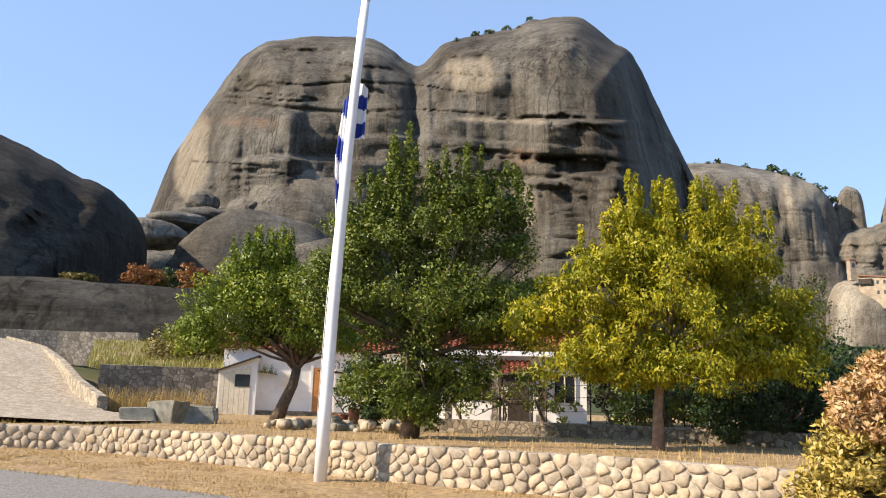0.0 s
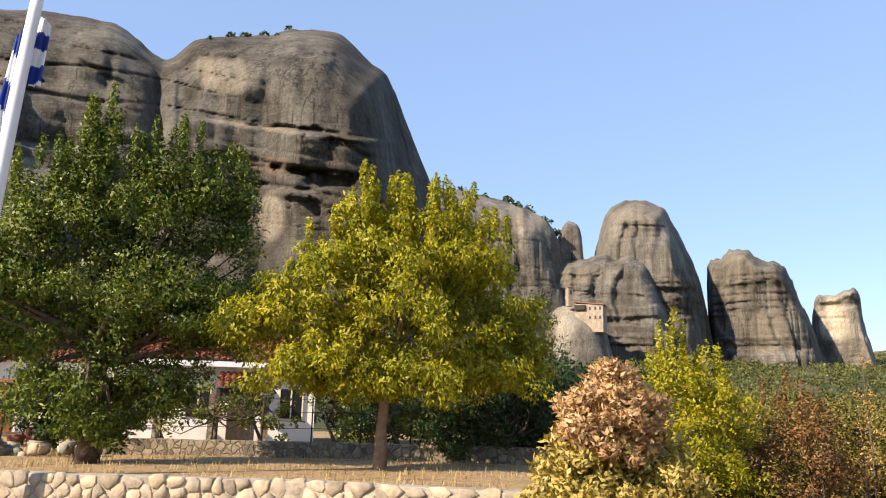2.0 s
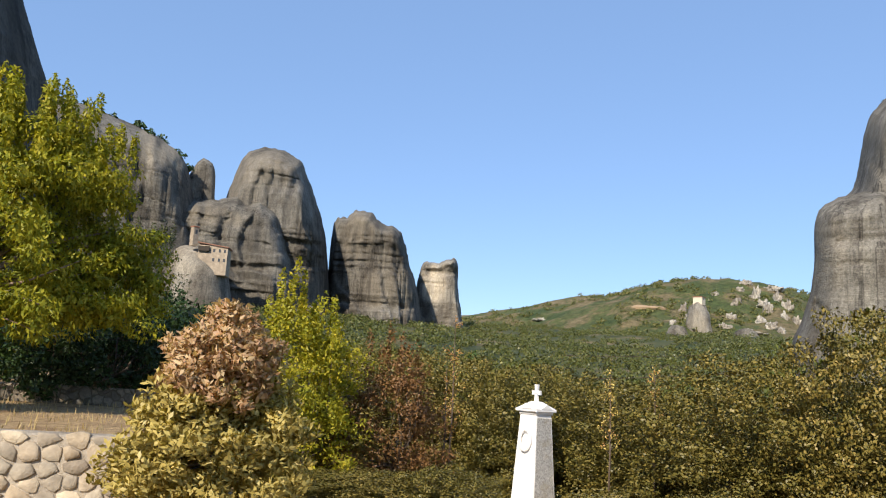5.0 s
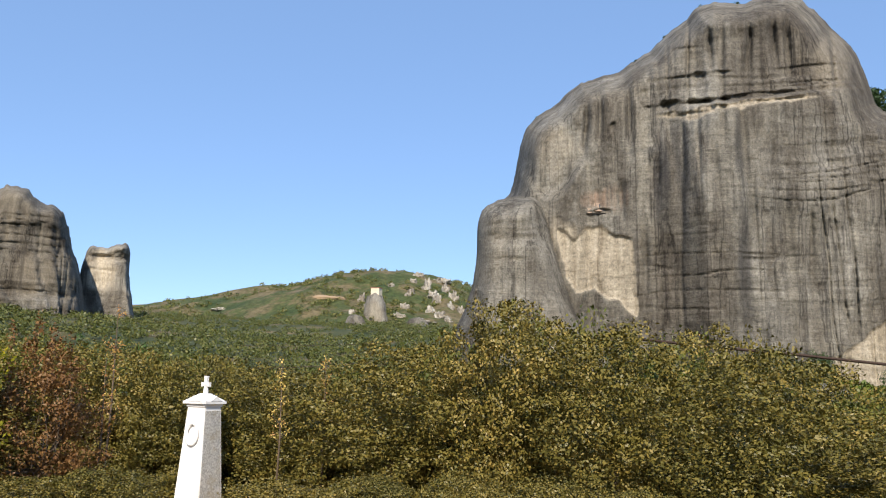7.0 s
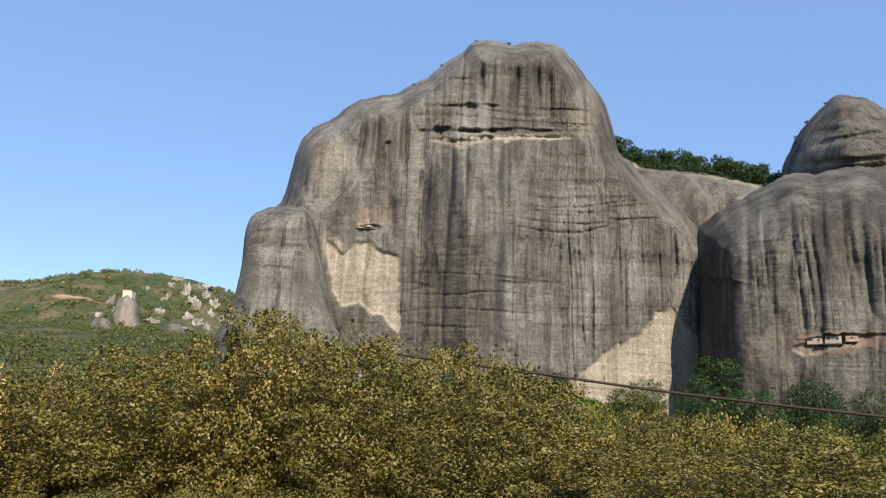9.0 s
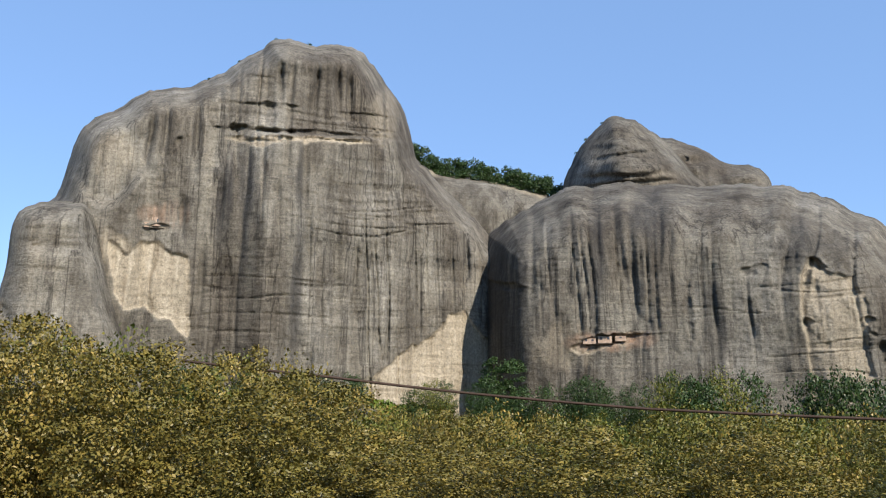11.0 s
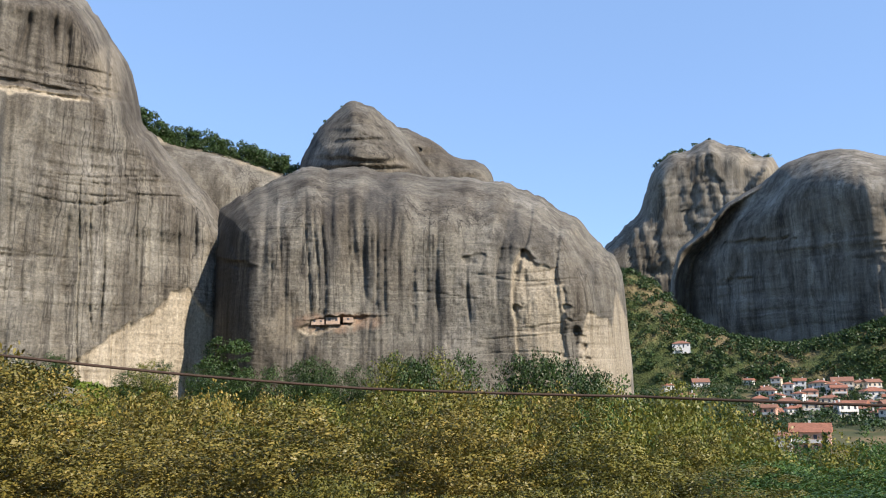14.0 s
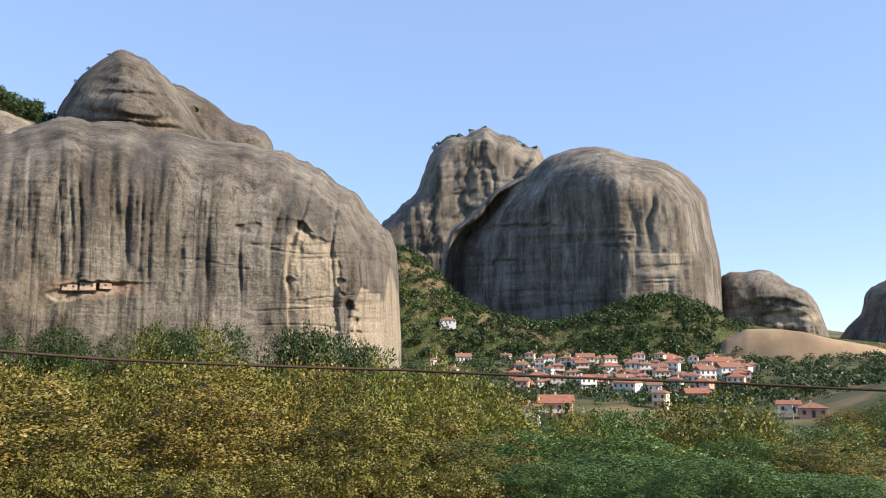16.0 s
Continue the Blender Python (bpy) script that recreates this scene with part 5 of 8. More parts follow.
# ---------------------------------------------------------------- loose stones
def boulder(name, at, size, seed, label, material=None, sharp=0.25, turn=0):
    bm = bmesh.new()
    bmesh.ops.create_cube(bm, size=1)
    bmesh.ops.bevel(bm, geom=list(bm.edges), offset=sharp * 0.5, segments=2, affect="EDGES")
    bmesh.ops.subdivide_edges(bm, edges=list(bm.edges), cuts=1, use_grid_fill=True)
    lean = Vector((noise.noise(Vector((seed, 0.3, 0))), noise.noise(Vector((0.7, seed, 0))), 0)) * 0.5
    for v in bm.verts:
        d = v.co * 1.3 + Vector((seed * 3.7, seed * 1.3, 0))
        v.co += v.co.normalized() * (0.16 * noise.noise(d) + 0.03 * noise.noise(d * 4.1)) + lean * v.co.z * (1 - 2 * sharp)
        v.co.z += 0.25 * v.co.x * noise.noise(Vector((seed * 0.9, 2, 0)))
        v.co = Vector((v.co.x * size[0], v.co.y * size[1], v.co.z * size[2] + size[2] * 0.42))
    for f in bm.faces:
        f.smooth = sharp > 0.15
    me = bpy.data.meshes.new(name)
    bm.to_mesh(me)
    bm.free()
    me.materials.append(material or GREY_STONE)
    ob = new(name, me)
    ob.matrix_world = pose(*at, 0, 0, turn)
    return tagged(ob, label, "boulder", "boulders on the wall")


boulder("boulder", (-7.5, 21.0, 0.78), (1.0, 0.75, 0.5), 1, "grey-green squared boulder on the terrace edge", sharp=0.08, turn=15)
boulder("boulder", (-6.75, 21.2, 0.78), (0.85, 0.75, 0.68), 2, "tall tilted grey-green cut boulder", sharp=0.06, turn=-20)
boulder("boulder", (-5.95, 21.7, 0.78), (1.0, 0.75, 0.6), 3, "rounded grey boulder beside the cut one", sharp=0.14, turn=8)
boulder("pale_stone", (-6.9, 15.5, 0.16), (0.3, 0.22, 0.14), 4, "small whitish stone lying in the dry grass")

random.seed(11)
for k in range(34):
    s = random.random()
    x, y = -3.6 + 3.4 * s + random.uniform(-0.3, 0.3), 19.8 - 1.6 * s + random.uniform(-0.5, 0.5)
    d = random.uniform(0.14, 0.34)
    boulder("rubble_stone", (x, y, 0.80 + random.uniform(0, 0.14)), (d * 1.3, d, d * 0.9), 20 + k, "brown rubble stone in a heap under the tree", STONE if k % 3 else GREY_STONE, turn=random.uniform(0, 180))


# ---------------------------------------------------------------- houses on the terrace
def wall_box(name, lo, hi, material, parent, label="", bevel=0.01):
    bm = bmesh.new()
    box(bm, lo, hi, bevel)
    return part(name, bm, material, parent, label)


def tile_sheet(name, corners, parent, pitch=0.22, rows=0.32, label=""):
    """A roof plane of half-round tiles in courses; corners: eave left, eave right, ridge right, ridge left."""
    a, b, c, d = (Vector(p) for p in corners)
    n = max(3, int((b - a).length / pitch))
    m = max(2, int((d - a).length / rows))
    up = (b - a).cross(d - a).normalized()
    bm = bmesh.new()
    per = 6
    lines = []
    for j in range(m + 1):
        for lap in (0, 1):
            v = min(1.0, j / m + (0.0 if lap == 0 else 0.999 / m))
            line = []
            for i in range(n * per + 1):
                u = i / (n * per)
                p = a.lerp(b, u).lerp(d.lerp(c, u), v)
                w = abs(math.sin(u * n * math.pi)) * 0.07 + (0.035 if lap == 0 else 0.0)
                line.append(bm.verts.new(p + up * w))
            lines.append(line)
    for l0, l1 in zip(lines, lines[1:]):
        for i in range(len(l0) - 1):
            bm.faces.new((l0[i], l0[i + 1], l1[i + 1], l1[i]))
    bmesh.ops.solidify(bm, geom=list(bm.faces), thickness=0.04)
    return part(name, bm, TERRACOTTA, parent, label)


def left_house():
    """The long whitewashed house with its lean-to shed."""
    th = place_group("white_house", (-5.0, 31.6, 0.86), "long whitewashed village house with an ochre door", "house")
    th.rotation_euler = (0, 0, radians(4))
    wall_box("wall", (-2.4, 0, -0.3), (5.6, 4.5, 2.75), WHITEWASH, th)
    tile_sheet("roof", ((-2.6, -0.25, 2.72), (5.8, -0.25, 2.72), (5.8, 2.3, 3.75), (-2.6, 2.3, 3.75)), th)
    wall_box("back_roof", (-2.6, 2.3, 2.72), (5.8, 4.8, 2.9), TERRACOTTA, th)
    for x in (0.55, 4.0):
        wall_box("pilaster", (x - 0.07, -0.05, -0.3), (x + 0.07, 0.03, 2.5), WHITEWASH, th)
    door = wall_box("door", (1.35, -0.06, 0.02), (2.2, 0.02, 2.05), OCHRE_WOOD, th, "ochre wooden double door")
    wall_box("door_post", (1.24, -0.075, 0.0), (1.35, 0.02, 2.15), WHITEWASH, th)
    wall_box("door_post", (2.2, -0.075, 0.0), (2.31, 0.02, 2.15), WHITEWASH, th)
    for x in (1.45, 1.85):
        bm = bmesh.new()
        box(bm, (x, -0.085, 0.2), (x + 0.26, -0.055, 0.9), 0.01)
        box(bm, (x, -0.085, 1.05), (x + 0.26, -0.055, 1.9), 0.01)
        part("door_panel", bm, OCHRE_WOOD, door)
    wall_box("notice_box", (0.1, -0.16, 1.25), (0.5, -0.02, 1.75), CREAM_WOOD, th, "yellowish wooden box on the wall")
    wall_box("plinth", (-2.4, -0.08, -0.3), (5.6, 0.0, 0.22), CONCRETE, th)
    wall_box("step", (1.2, -0.5, -0.2), (2.4, -0.02, 0.04), CONCRETE, th)
    return th


def lean_to():
    th = place_group("lean_to_shed", (-7.45, 30.9, 0.84), "cream boarded lean-to shed with a dark window", "shed")
    th.rotation_euler = (0, 0, radians(4))
    bm = bmesh.new()
    prof = ((0, -0.2), (1.55, -0.2), (1.55, 2.42), (0, 1.82))
    front = [bm.verts.new((x, 0, z)) for x, z in prof]
    back = [bm.verts.new((x, 3.0, z)) for x, z in prof]
    bm.faces.new(front)
    bm.faces.new(back[::-1])
    for k in range(4):
        bm.faces.new((front[k], back[k], back[(k + 1) % 4], front[(k + 1) % 4]))
    bmesh.ops.recalc_face_normals(bm, faces=list(bm.faces))
    part("wall", bm, WHITEWASH, th)
    for k in range(6):
        wall_box("board", (0.06 + k * 0.21, -0.03, 0.0), (0.26 + k * 0.21, 0.01, 1.68 + 0.07 * k), CREAM_WOOD, th)
    wall_box("window", (0.68, -0.05, 1.18), (1.28, -0.02, 1.68), DARK_GLASS, th, "small dark open window")
    wall_box("window_frame", (0.63, -0.045, 1.68), (1.33, -0.01, 1.73), CREAM_WOOD, th)
    bm = bmesh.new()
    box(bm, (-0.15, -0.2, 2.1), (1.7, 3.1, 2.16), 0.01)
    bmesh.ops.rotate(bm, verts=list(bm.verts), cent=(0.78, 0, 2.13), matrix=Matrix.Rotation(radians(-21), 3, "Y"))
    part("roof", bm, DARK_WOOD, th, "dark sheet roof")
    return th


def right_house():
    th = place_group("tiled_house", (3.6, 27.6, 0.88), "white house with red tile roof behind the trees", "house")
    th.rotation_euler = (0, 0, radians(-9))
    wall_box("wall", (-3.2, 0, -0.3), (3.4, 5.0, 2.75), WHITEWASH, th)
    tile_sheet("roof", ((-3.5, -0.4, 2.72), (3.7, -0.4, 2.72), (3.7, 2.5, 3.9), (-3.5, 2.5, 3.9)), th)
    wall_box("back_roof", (-3.5, 2.5, 2.72), (3.7, 5.3, 2.95), TERRACOTTA, th)
    wall_box("eave_board", (-3.5, -0.44, 2.52), (3.7, -0.36, 2.70), WHITE_PAINT, th, "white painted eave board")
    tile_sheet("porch_roof", ((0.1, -1.7, 1.75), (1.5, -1.7, 1.75), (1.3, -0.1, 2.3), (0.1, -0.1, 2.3)), th)
    wall_box("porch_gable", (0.1, -1.55, 1.35), (1.35, -1.48, 1.78), DARK_WOOD, th)
    for x in (0.15, 1.28):
        wall_box("porch_post", (x, -1.58, -0.1), (x + 0.09, -1.48, 1.75), DARK_WOOD, th)
    wall_box("door", (0.45, -0.07, 0.0), (1.25, 0.01, 2.0), DARK_WOOD, th, "dark stained open door")
    for x in (-2.4, -0.9, 2.2):
        win = wall_box("window", (x, -0.05, 0.85), (x + 0.75, 0.01, 1.85), DARK_GLASS, th)
        for a, b, c, d in ((-0.05, 0.0, 0.8, 1.9), (0.75, 0.8, 0.8, 1.9), (0.35, 0.4, 0.85, 1.85)):
            wall_box("frame", (x + a, -0.075, c), (x + b, -0.03, d), CREAM_WOOD, win)
    for x in (-1.7, 0.0, 1.7):
        wall_box("pillar", (x - 0.12, -1.0, -0.1), (x + 0.12, -0.76, 1.6), CONCRETE, th)
    bm = bmesh.new()
    box(bm, (-2.2, 2.0, 3.5), (-1.8, 2.4, 4.5), 0.02)
    part("chimney", bm, WHITEWASH, th)
    return th


left_house()
lean_to()
right_house()


def pergola():
    th = place_group("pergola", (-2.75, 26.6, 0.85), "rickety wooden vine pergola in front of the house", "pergola")
    for x, y in ((0, 0), (2.6, -0.3), (0, 1.5), (2.6, 1.4)):
        bm = bmesh.new()
        tube(bm, [(x, y, -0.1), (x + 0.05, y, 1.0), (x, y, 1.75)], [0.035, 0.03, 0.03], 6)
        part("post", bm, DARK_WOOD, th)
    for k in range(7):
        bm = bmesh.new()
        tube(bm, [(-0.3, 0.25 * k - 0.1, 1.78), (1.4, 0.25 * k, 1.70), (3.0, 0.25 * k - 0.2, 1.62)], [0.022] * 3, 5)
        part("rail", bm, DARK_WOOD, th)
    bm = bmesh.new()
    tube(bm, [(0.05, 0, 1.3), (0.9, -0.1, 0.1)], [0.02, 0.02], 5)
    part("brace", bm, DARK_WOOD, th)
    bm = bmesh.new()
    tube(bm, [(0.7, 0, 1.5), (1.7, -0.1, 0.1)], [0.02, 0.02], 5)
    part("brace", bm, DARK_WOOD, th)


pergola()


def planter(at, r, h):
    bm = bmesh.new()
    tube(bm, [(0, 0, 0), (0, 0, h * 0.9), (0, 0, h), (0, 0, h - 0.03)], [r * 0.82, r, r * 1.08, r * 0.85], 14)
    me = bpy.data.meshes.new("planter")
    bm.to_mesh(me)
    bm.free()
    me.materials.append(TERRACOTTA)
    ob = new("planter", me)
    ob.location = at
    tagged(ob, "weathered terracotta planter tub beside the pergola", "planter")


planter((-1.35, 24.6, 0.85), 0.42, 0.5)
planter((-2.0, 24.9, 0.85), 0.25, 0.3)


def fence(points, z, rise):
    """Low rendered garden wall with iron stakes and two wires."""
    core = wall_core("wall_garden", points, z - 0.3, z + rise, 0.22, CONCRETE, "low stained concrete garden wall with an iron fence", "garden wall")
    pts = np.array(points, float)
    run = np.concatenate([[0], np.cumsum(np.hypot(*np.diff(pts, axis=0).T))])
    th = place_group("iron_fence", (0, 0, 0), "thin rusty iron fence on the garden wall", "fence")
    bm0 = bmesh.new()
    tube(bm0, [(0, 0, 0), (0, 0, 1.05)], [0.018, 0.014], 6)
    first = part("stake", bm0, IRON, th)
    spots = np.arange(0.3, run[-1], 1.15)
    for k, s in enumerate(spots):
        p = (np.interp(s, run, pts[:, 0]), np.interp(s, run, pts[:, 1]) + 0.1, z + rise - 0.05)
        ob = first if k == 0 else new("stake", first.data)
        ob.parent = th
        ob.location = p
    for h in (0.35, 0.7, 1.0):
        bm = bmesh.new()
        line = [(np.interp(s, run, pts[:, 0]), np.interp(s, run, pts[:, 1]) + 0.1, z + rise - 0.05 + h - 0.02 * (k % 2)) for k, s in enumerate(np.arange(0.3, run[-1], 0.575))]
        tube(bm, line, [0.006] * len(line), 4)
        part("wire", bm, IRON, th)


fence(((0.1, 19.2), (2.9, 18.3), (5.0, 17.2), (7.4, 15.6), (9.2, 14.2)), 0.78, 0.42)


# ---------------------------------------------------------------- road and bank to the left
def road():
    cl = ((-6.0, 22.6), (-10.5, 25.0), (-14.0, 31.0), (-18.0, 39.0), (-23.0, 48.0), (-29.0, 55.0), (-40.0, 60.0))
    wide = (4.5, 6.0, 7.0, 7.5, 8.0, 7.5, 7.0)
    rise = (0.84, 0.95, 1.5, 2.7, 4.3, 5.2, 6.0)
    p = np.array(cl)
    run = np.concatenate([[0], np.cumsum(np.hypot(*np.diff(p, axis=0).T))])
    verts, edge = [], []
    ss = np.linspace(0, run[-1], 70)
    for s in ss:
        c = np.array([np.interp(s, run, p[:, k]) for k in (0, 1)])
        q = np.array([np.interp(s + 1, run, p[:, k]) - np.interp(s - 1, run, p[:, k]) for k in (0, 1)])
        q /= np.hypot(*q)
        n = np.array([q[1], -q[0]])
        w, z = np.interp(s, run, wide), np.interp(s, run, rise) + 0.06
        for k in np.linspace(-1, 0.12, 9):
            verts.append((*(c + n * w * k), z))
        edge.append((*(c + n * w * 0.15), z))
    me = mesh_from("road", verts, grid_faces(70, 9, 0, True), COBBLE)
    tagged(new("road", me), "pale cobbled lane climbing to the left of the terrace", "road", kind="structure")
    return edge


ROAD_EDGE = road()
wall_core("kerb_wall", [e[:2] for e in ROAD_EDGE[8:52:2]], -0.2, lambda s: 1.5 + 0.115 * s, 0.35, rubble("kerb_masonry", (0.40, 0.35, 0.27), 0.24, (0.26, 0.21, 0.15)), "low pale stone kerb wall along the lane", "kerb wall")
wall_core("wall_retaining", ((-12.0, 30.2), (-9.5, 30.9), (-7.3, 31.2)), 0.5, 2.75, 0.4, rubble("rubble_masonry", (0.23, 0.20, 0.165), 0.22, (0.12, 0.10, 0.08)), "grey rubble retaining wall beside the shed", "retaining wall")
wall_core("wall_parapet", ((-42, 55), (-32, 57), (-25, 58), (-19, 57)), 3.5, 6.0, 0.4, rubble("parapet_masonry", (0.27, 0.24, 0.20), 0.3, (0.14, 0.12, 0.10)), "grey stone parapet at the bend of the lane", "parapet")


def bank():
    """Grassy bank above the retaining wall."""
    nu, nv = 40, 24
    verts = []
    for i in range(nu):
        for j in range(nv):
            u, v = i / (nu - 1), j / (nv - 1)
            x = -12.6 + 7.5 * u - 9.0 * v * (1 - u * 0.5)
            y = 30.6 + 0.8 * u + 25 * v
            verts.append((x, y, 2.62 + 2.6 * v + 0.25 * noise.noise((x * 0.4, y * 0.4, 2))))
    me = mesh_from("grass_bank", verts, grid_faces(nu, nv, 0, True), plain("bank_soil", (0.22, 0.16, 0.075), 0.95, 2, 0.5, 0.9, 0.05, dark=(0.10, 0.13, 0.03), seen=0.9))
    tagged(new("grass_bank", me), "sloping bank of dry and green grass behind the shed", "bank", kind="structure")


bank()


# ---------------------------------------------------------------- monument
def monument(at):
    th = place_group("monument", at, "white marble memorial obelisk topped by a cross", "monument")
    th.rotation_euler = (0, 0, radians(-100))

    def frustum(name, z0, z1, w0, w1, bevel=0.01, label=""):
        bm = bmesh.new()
        a = [bm.verts.new((x * w0, y * w0, z0)) for x, y in ((-1, -1), (1, -1), (1, 1), (-1, 1))]
        b = [bm.verts.new((x * w1, y * w1, z1)) for x, y in ((-1, -1), (1, -1), (1, 1), (-1, 1))]
        bm.faces.new(a[::-1])
        bm.faces.new(b)
        for k in range(4):
            bm.faces.new((a[k], a[(k + 1) % 4], b[(k + 1) % 4], b[k]))
        bmesh.ops.bevel(bm, geom=list(bm.edges), offset=bevel, segments=2, affect="EDGES")
        return part(name, bm, MARBLE, th, label)
    frustum("base", -0.4, 0.35, 0.62, 0.60)
    frustum("shaft", 0.35, 2.98, 0.41, 0.275)
    bm = bmesh.new()
    w0, w1 = 0.405, 0.28
    q0 = [bm.verts.new(p) for p in ((w0 + 0.004, -w0 + 0.03, 0.42), (w0 + 0.004, w0 - 0.03, 0.42), (w1 + 0.004, w1 - 0.03, 2.9), (w1 + 0.004, -w1 + 0.03, 2.9))]
    q1 = [bm.verts.new(v.co - Vector((0.03, 0, 0))) for v in q0]
    bm.faces.new(q0)
    for k in range(4):
        bm.faces.new((q0[k], q1[k], q1[(k + 1) % 4], q0[(k + 1) % 4]))
    part("rough_panel", bm, plain("rough_marble", (0.50, 0.48, 0.44), 0.9, 22, 0.45, 1.0, 0.03, dark=(0.36, 0.30, 0.2), seen=0.7), th, "rough-hewn greyish side")
    frustum("neck_moulding", 2.98, 3.05, 0.295, 0.31)
    frustum("cap", 3.05, 3.12, 0.365, 0.365)
    frustum("cap_slope", 3.12, 3.30, 0.355, 0.10)
    bm = bmesh.new()
    for k in range(4):
        a = k * math.pi / 2
        vs = [Vector((-0.20, -0.375, 3.12)), Vector((0.20, -0.375, 3.12)), Vector((0, -0.375, 3.24))]
        back = [v + Vector((0, 0.2, 0)) for v in vs]
        m = Matrix.Rotation(a, 3, "Z")
        f = [bm.verts.new(m @ v) for v in vs]
        g = [bm.verts.new(m @ v) for v in back]
        bm.faces.new(f)
        for i in range(3):
            bm.faces.new((f[i], g[i], g[(i + 1) % 3], f[(i + 1) % 3]))
    part("gablet", bm, MARBLE, th)
    bm = bmesh.new()
    for pts in (((-0.055, 3.26), (0.055, 3.26), (0.032, 3.50), (-0.032, 3.50)), ((-0.032, 3.54), (0.032, 3.54), (0.055, 3.72), (-0.055, 3.72)), ((-0.13, 3.46), (-0.13, 3.57), (0.0, 3.545), (0.0, 3.49)), ((0.13, 3.57), (0.13, 3.46), (0.0, 3.49), (0.0, 3.545)), ((-0.034, 3.49), (0.034, 3.49), (0.034, 3.545), (-0.034, 3.545))):
        f = [bm.verts.new((x, -0.035, z)) for x, z in pts]
        g = [bm.verts.new((x, 0.035, z)) for x, z in pts]
        bm.faces.new(f)
        bm.faces.new(g[::-1])
        for i in range(4):
            bm.faces.new((f[i], f[(i + 1) % 4], g[(i + 1) % 4], g[i]))
    bmesh.ops.recalc_face_normals(bm, faces=list(bm.faces))
    part("cross", bm, MARBLE, th, "white marble cross")
    bm = bmesh.new()
    for k in range(22):
        a = 2 * math.pi * k / 22
        x, z = 0.17 * math.cos(a), 2.36 + 0.24 * math.sin(a)
        m = Matrix.Translation((x, -0.36 + (z - 2.36) * 0.052, z)) @ Matrix.Rotation(-a, 4, "Y") @ Matrix.Diagonal((0.05, 0.035, 0.085, 1))
        bmesh.ops.create_icosphere(bm, subdivisions=1, radius=1, matrix=m)
    part("wreath", bm, MARBLE, th, "carved marble laurel wreath")
    return th


monument((17.35, 10.75, -1.92))



# ---------------------------------------------------------------- trees and bushes
def leaf_quads(centres, radii, per, length, width, rng, droop=0.0, flat=0.5):
    """Diamond leaves, folded a little, scattered through small clumps."""
    n = len(centres) * per
    c = np.repeat(np.asarray(centres, float), per, 0)
    r = np.repeat(np.asarray(radii, float), per, 0)
    if r.ndim == 1:
        r = np.repeat(r[:, None], 3, 1)
    d = rng.normal(size=(n, 3))
    d /= np.linalg.norm(d, axis=1)[:, None]
    p = c + d * r * rng.uniform(0.25, 1.0, (n, 1)) ** 0.6
    axis = d * 0.6 + rng.normal(size=(n, 3)) * 0.7
    axis[:, 2] -= droop
    axis /= np.linalg.norm(axis, axis=1)[:, None]
    nrm = d * 0.9 + rng.normal(size=(n, 3)) * 0.55 + np.array([0, 0, flat])
    side = np.cross(axis, nrm)
    side /= np.linalg.norm(side, axis=1)[:, None] + 1e-9
    up = np.cross(side, axis)
    L = length * rng.uniform(0.65, 1.25, (n, 1))
    W = width * rng.uniform(0.7, 1.2, (n, 1))
    v = np.stack([p - axis * L * 0.5, p + side * W * 0.5 + up * W * 0.18, p + axis * L * 0.5, p - side * W * 0.5 + up * W * 0.18], 1)
    return v.reshape(-1, 3)


def leaf_mesh(name, verts, material, per=0):
    """Leaves as loose quads; with per leaves to a clump the clumps are shaded as rounded masses."""
    f = np.arange(len(verts)).reshape(-1, 4)
    me = mesh_from(name, verts, f, material, smooth=True)
    v = np.asarray(verts, float).reshape(-1, 4, 3)
    g = np.cross(v[:, 2] - v[:, 0], v[:, 3] - v[:, 1])
    g = g / (np.linalg.norm(g, axis=1)[:, None] + 1e-9)
    mid = v.mean(1)
    if per:
        hub = np.repeat(mid.reshape(-1, per, 3).mean(1), per, 0)
        out = mid - hub
        out /= np.linalg.norm(out, axis=1)[:, None] + 1e-9
        big = mid - mid.mean(0)
        big /= np.linalg.norm(big, axis=1)[:, None] + 1e-9
        n = 0.6 * g + 0.65 * out + 0.35 * big
        n /= np.linalg.norm(n, axis=1)[:, None] + 1e-9
    else:
        n = g
    a = me.attributes.new("custom_normal", "FLOAT_VECTOR", "POINT")
    a.data.foreach_set("vector", np.repeat(n, 4, 0).ravel().astype(np.float32))
    return me


def shell_clumps(blobs, n, rng, inner=0.55, low=-0.75, apart=1):
    """Clump centres spread through a few rounded masses, thickest near their skins; apart times as many are drawn and the closest left out."""
    if apart > 1:
        c = shell_clumps(blobs, n * apart, rng, inner, low)
        far = np.full(len(c), 1e9)
        keep = [0]
        while len(keep) < n:
            far = np.minimum(far, ((c - c[keep[-1]]) ** 2).sum(1))
            keep.append(int(np.argmax(far)))
        return c[keep]
    blobs = np.asarray(blobs, float)
    w = (blobs[:, 3] * blobs[:, 4] * blobs[:, 5]) ** (2 / 3)
    pick = rng.choice(len(blobs), n, p=w / w.sum())
    d = rng.normal(size=(n, 3))
    d /= np.linalg.norm(d, axis=1)[:, None]
    d[:, 2] = np.where(d[:, 2] < low, -d[:, 2], d[:, 2])
    return blobs[pick, :3] + d * blobs[pick, 3:6] * rng.uniform(inner, 1.0, (n, 1))


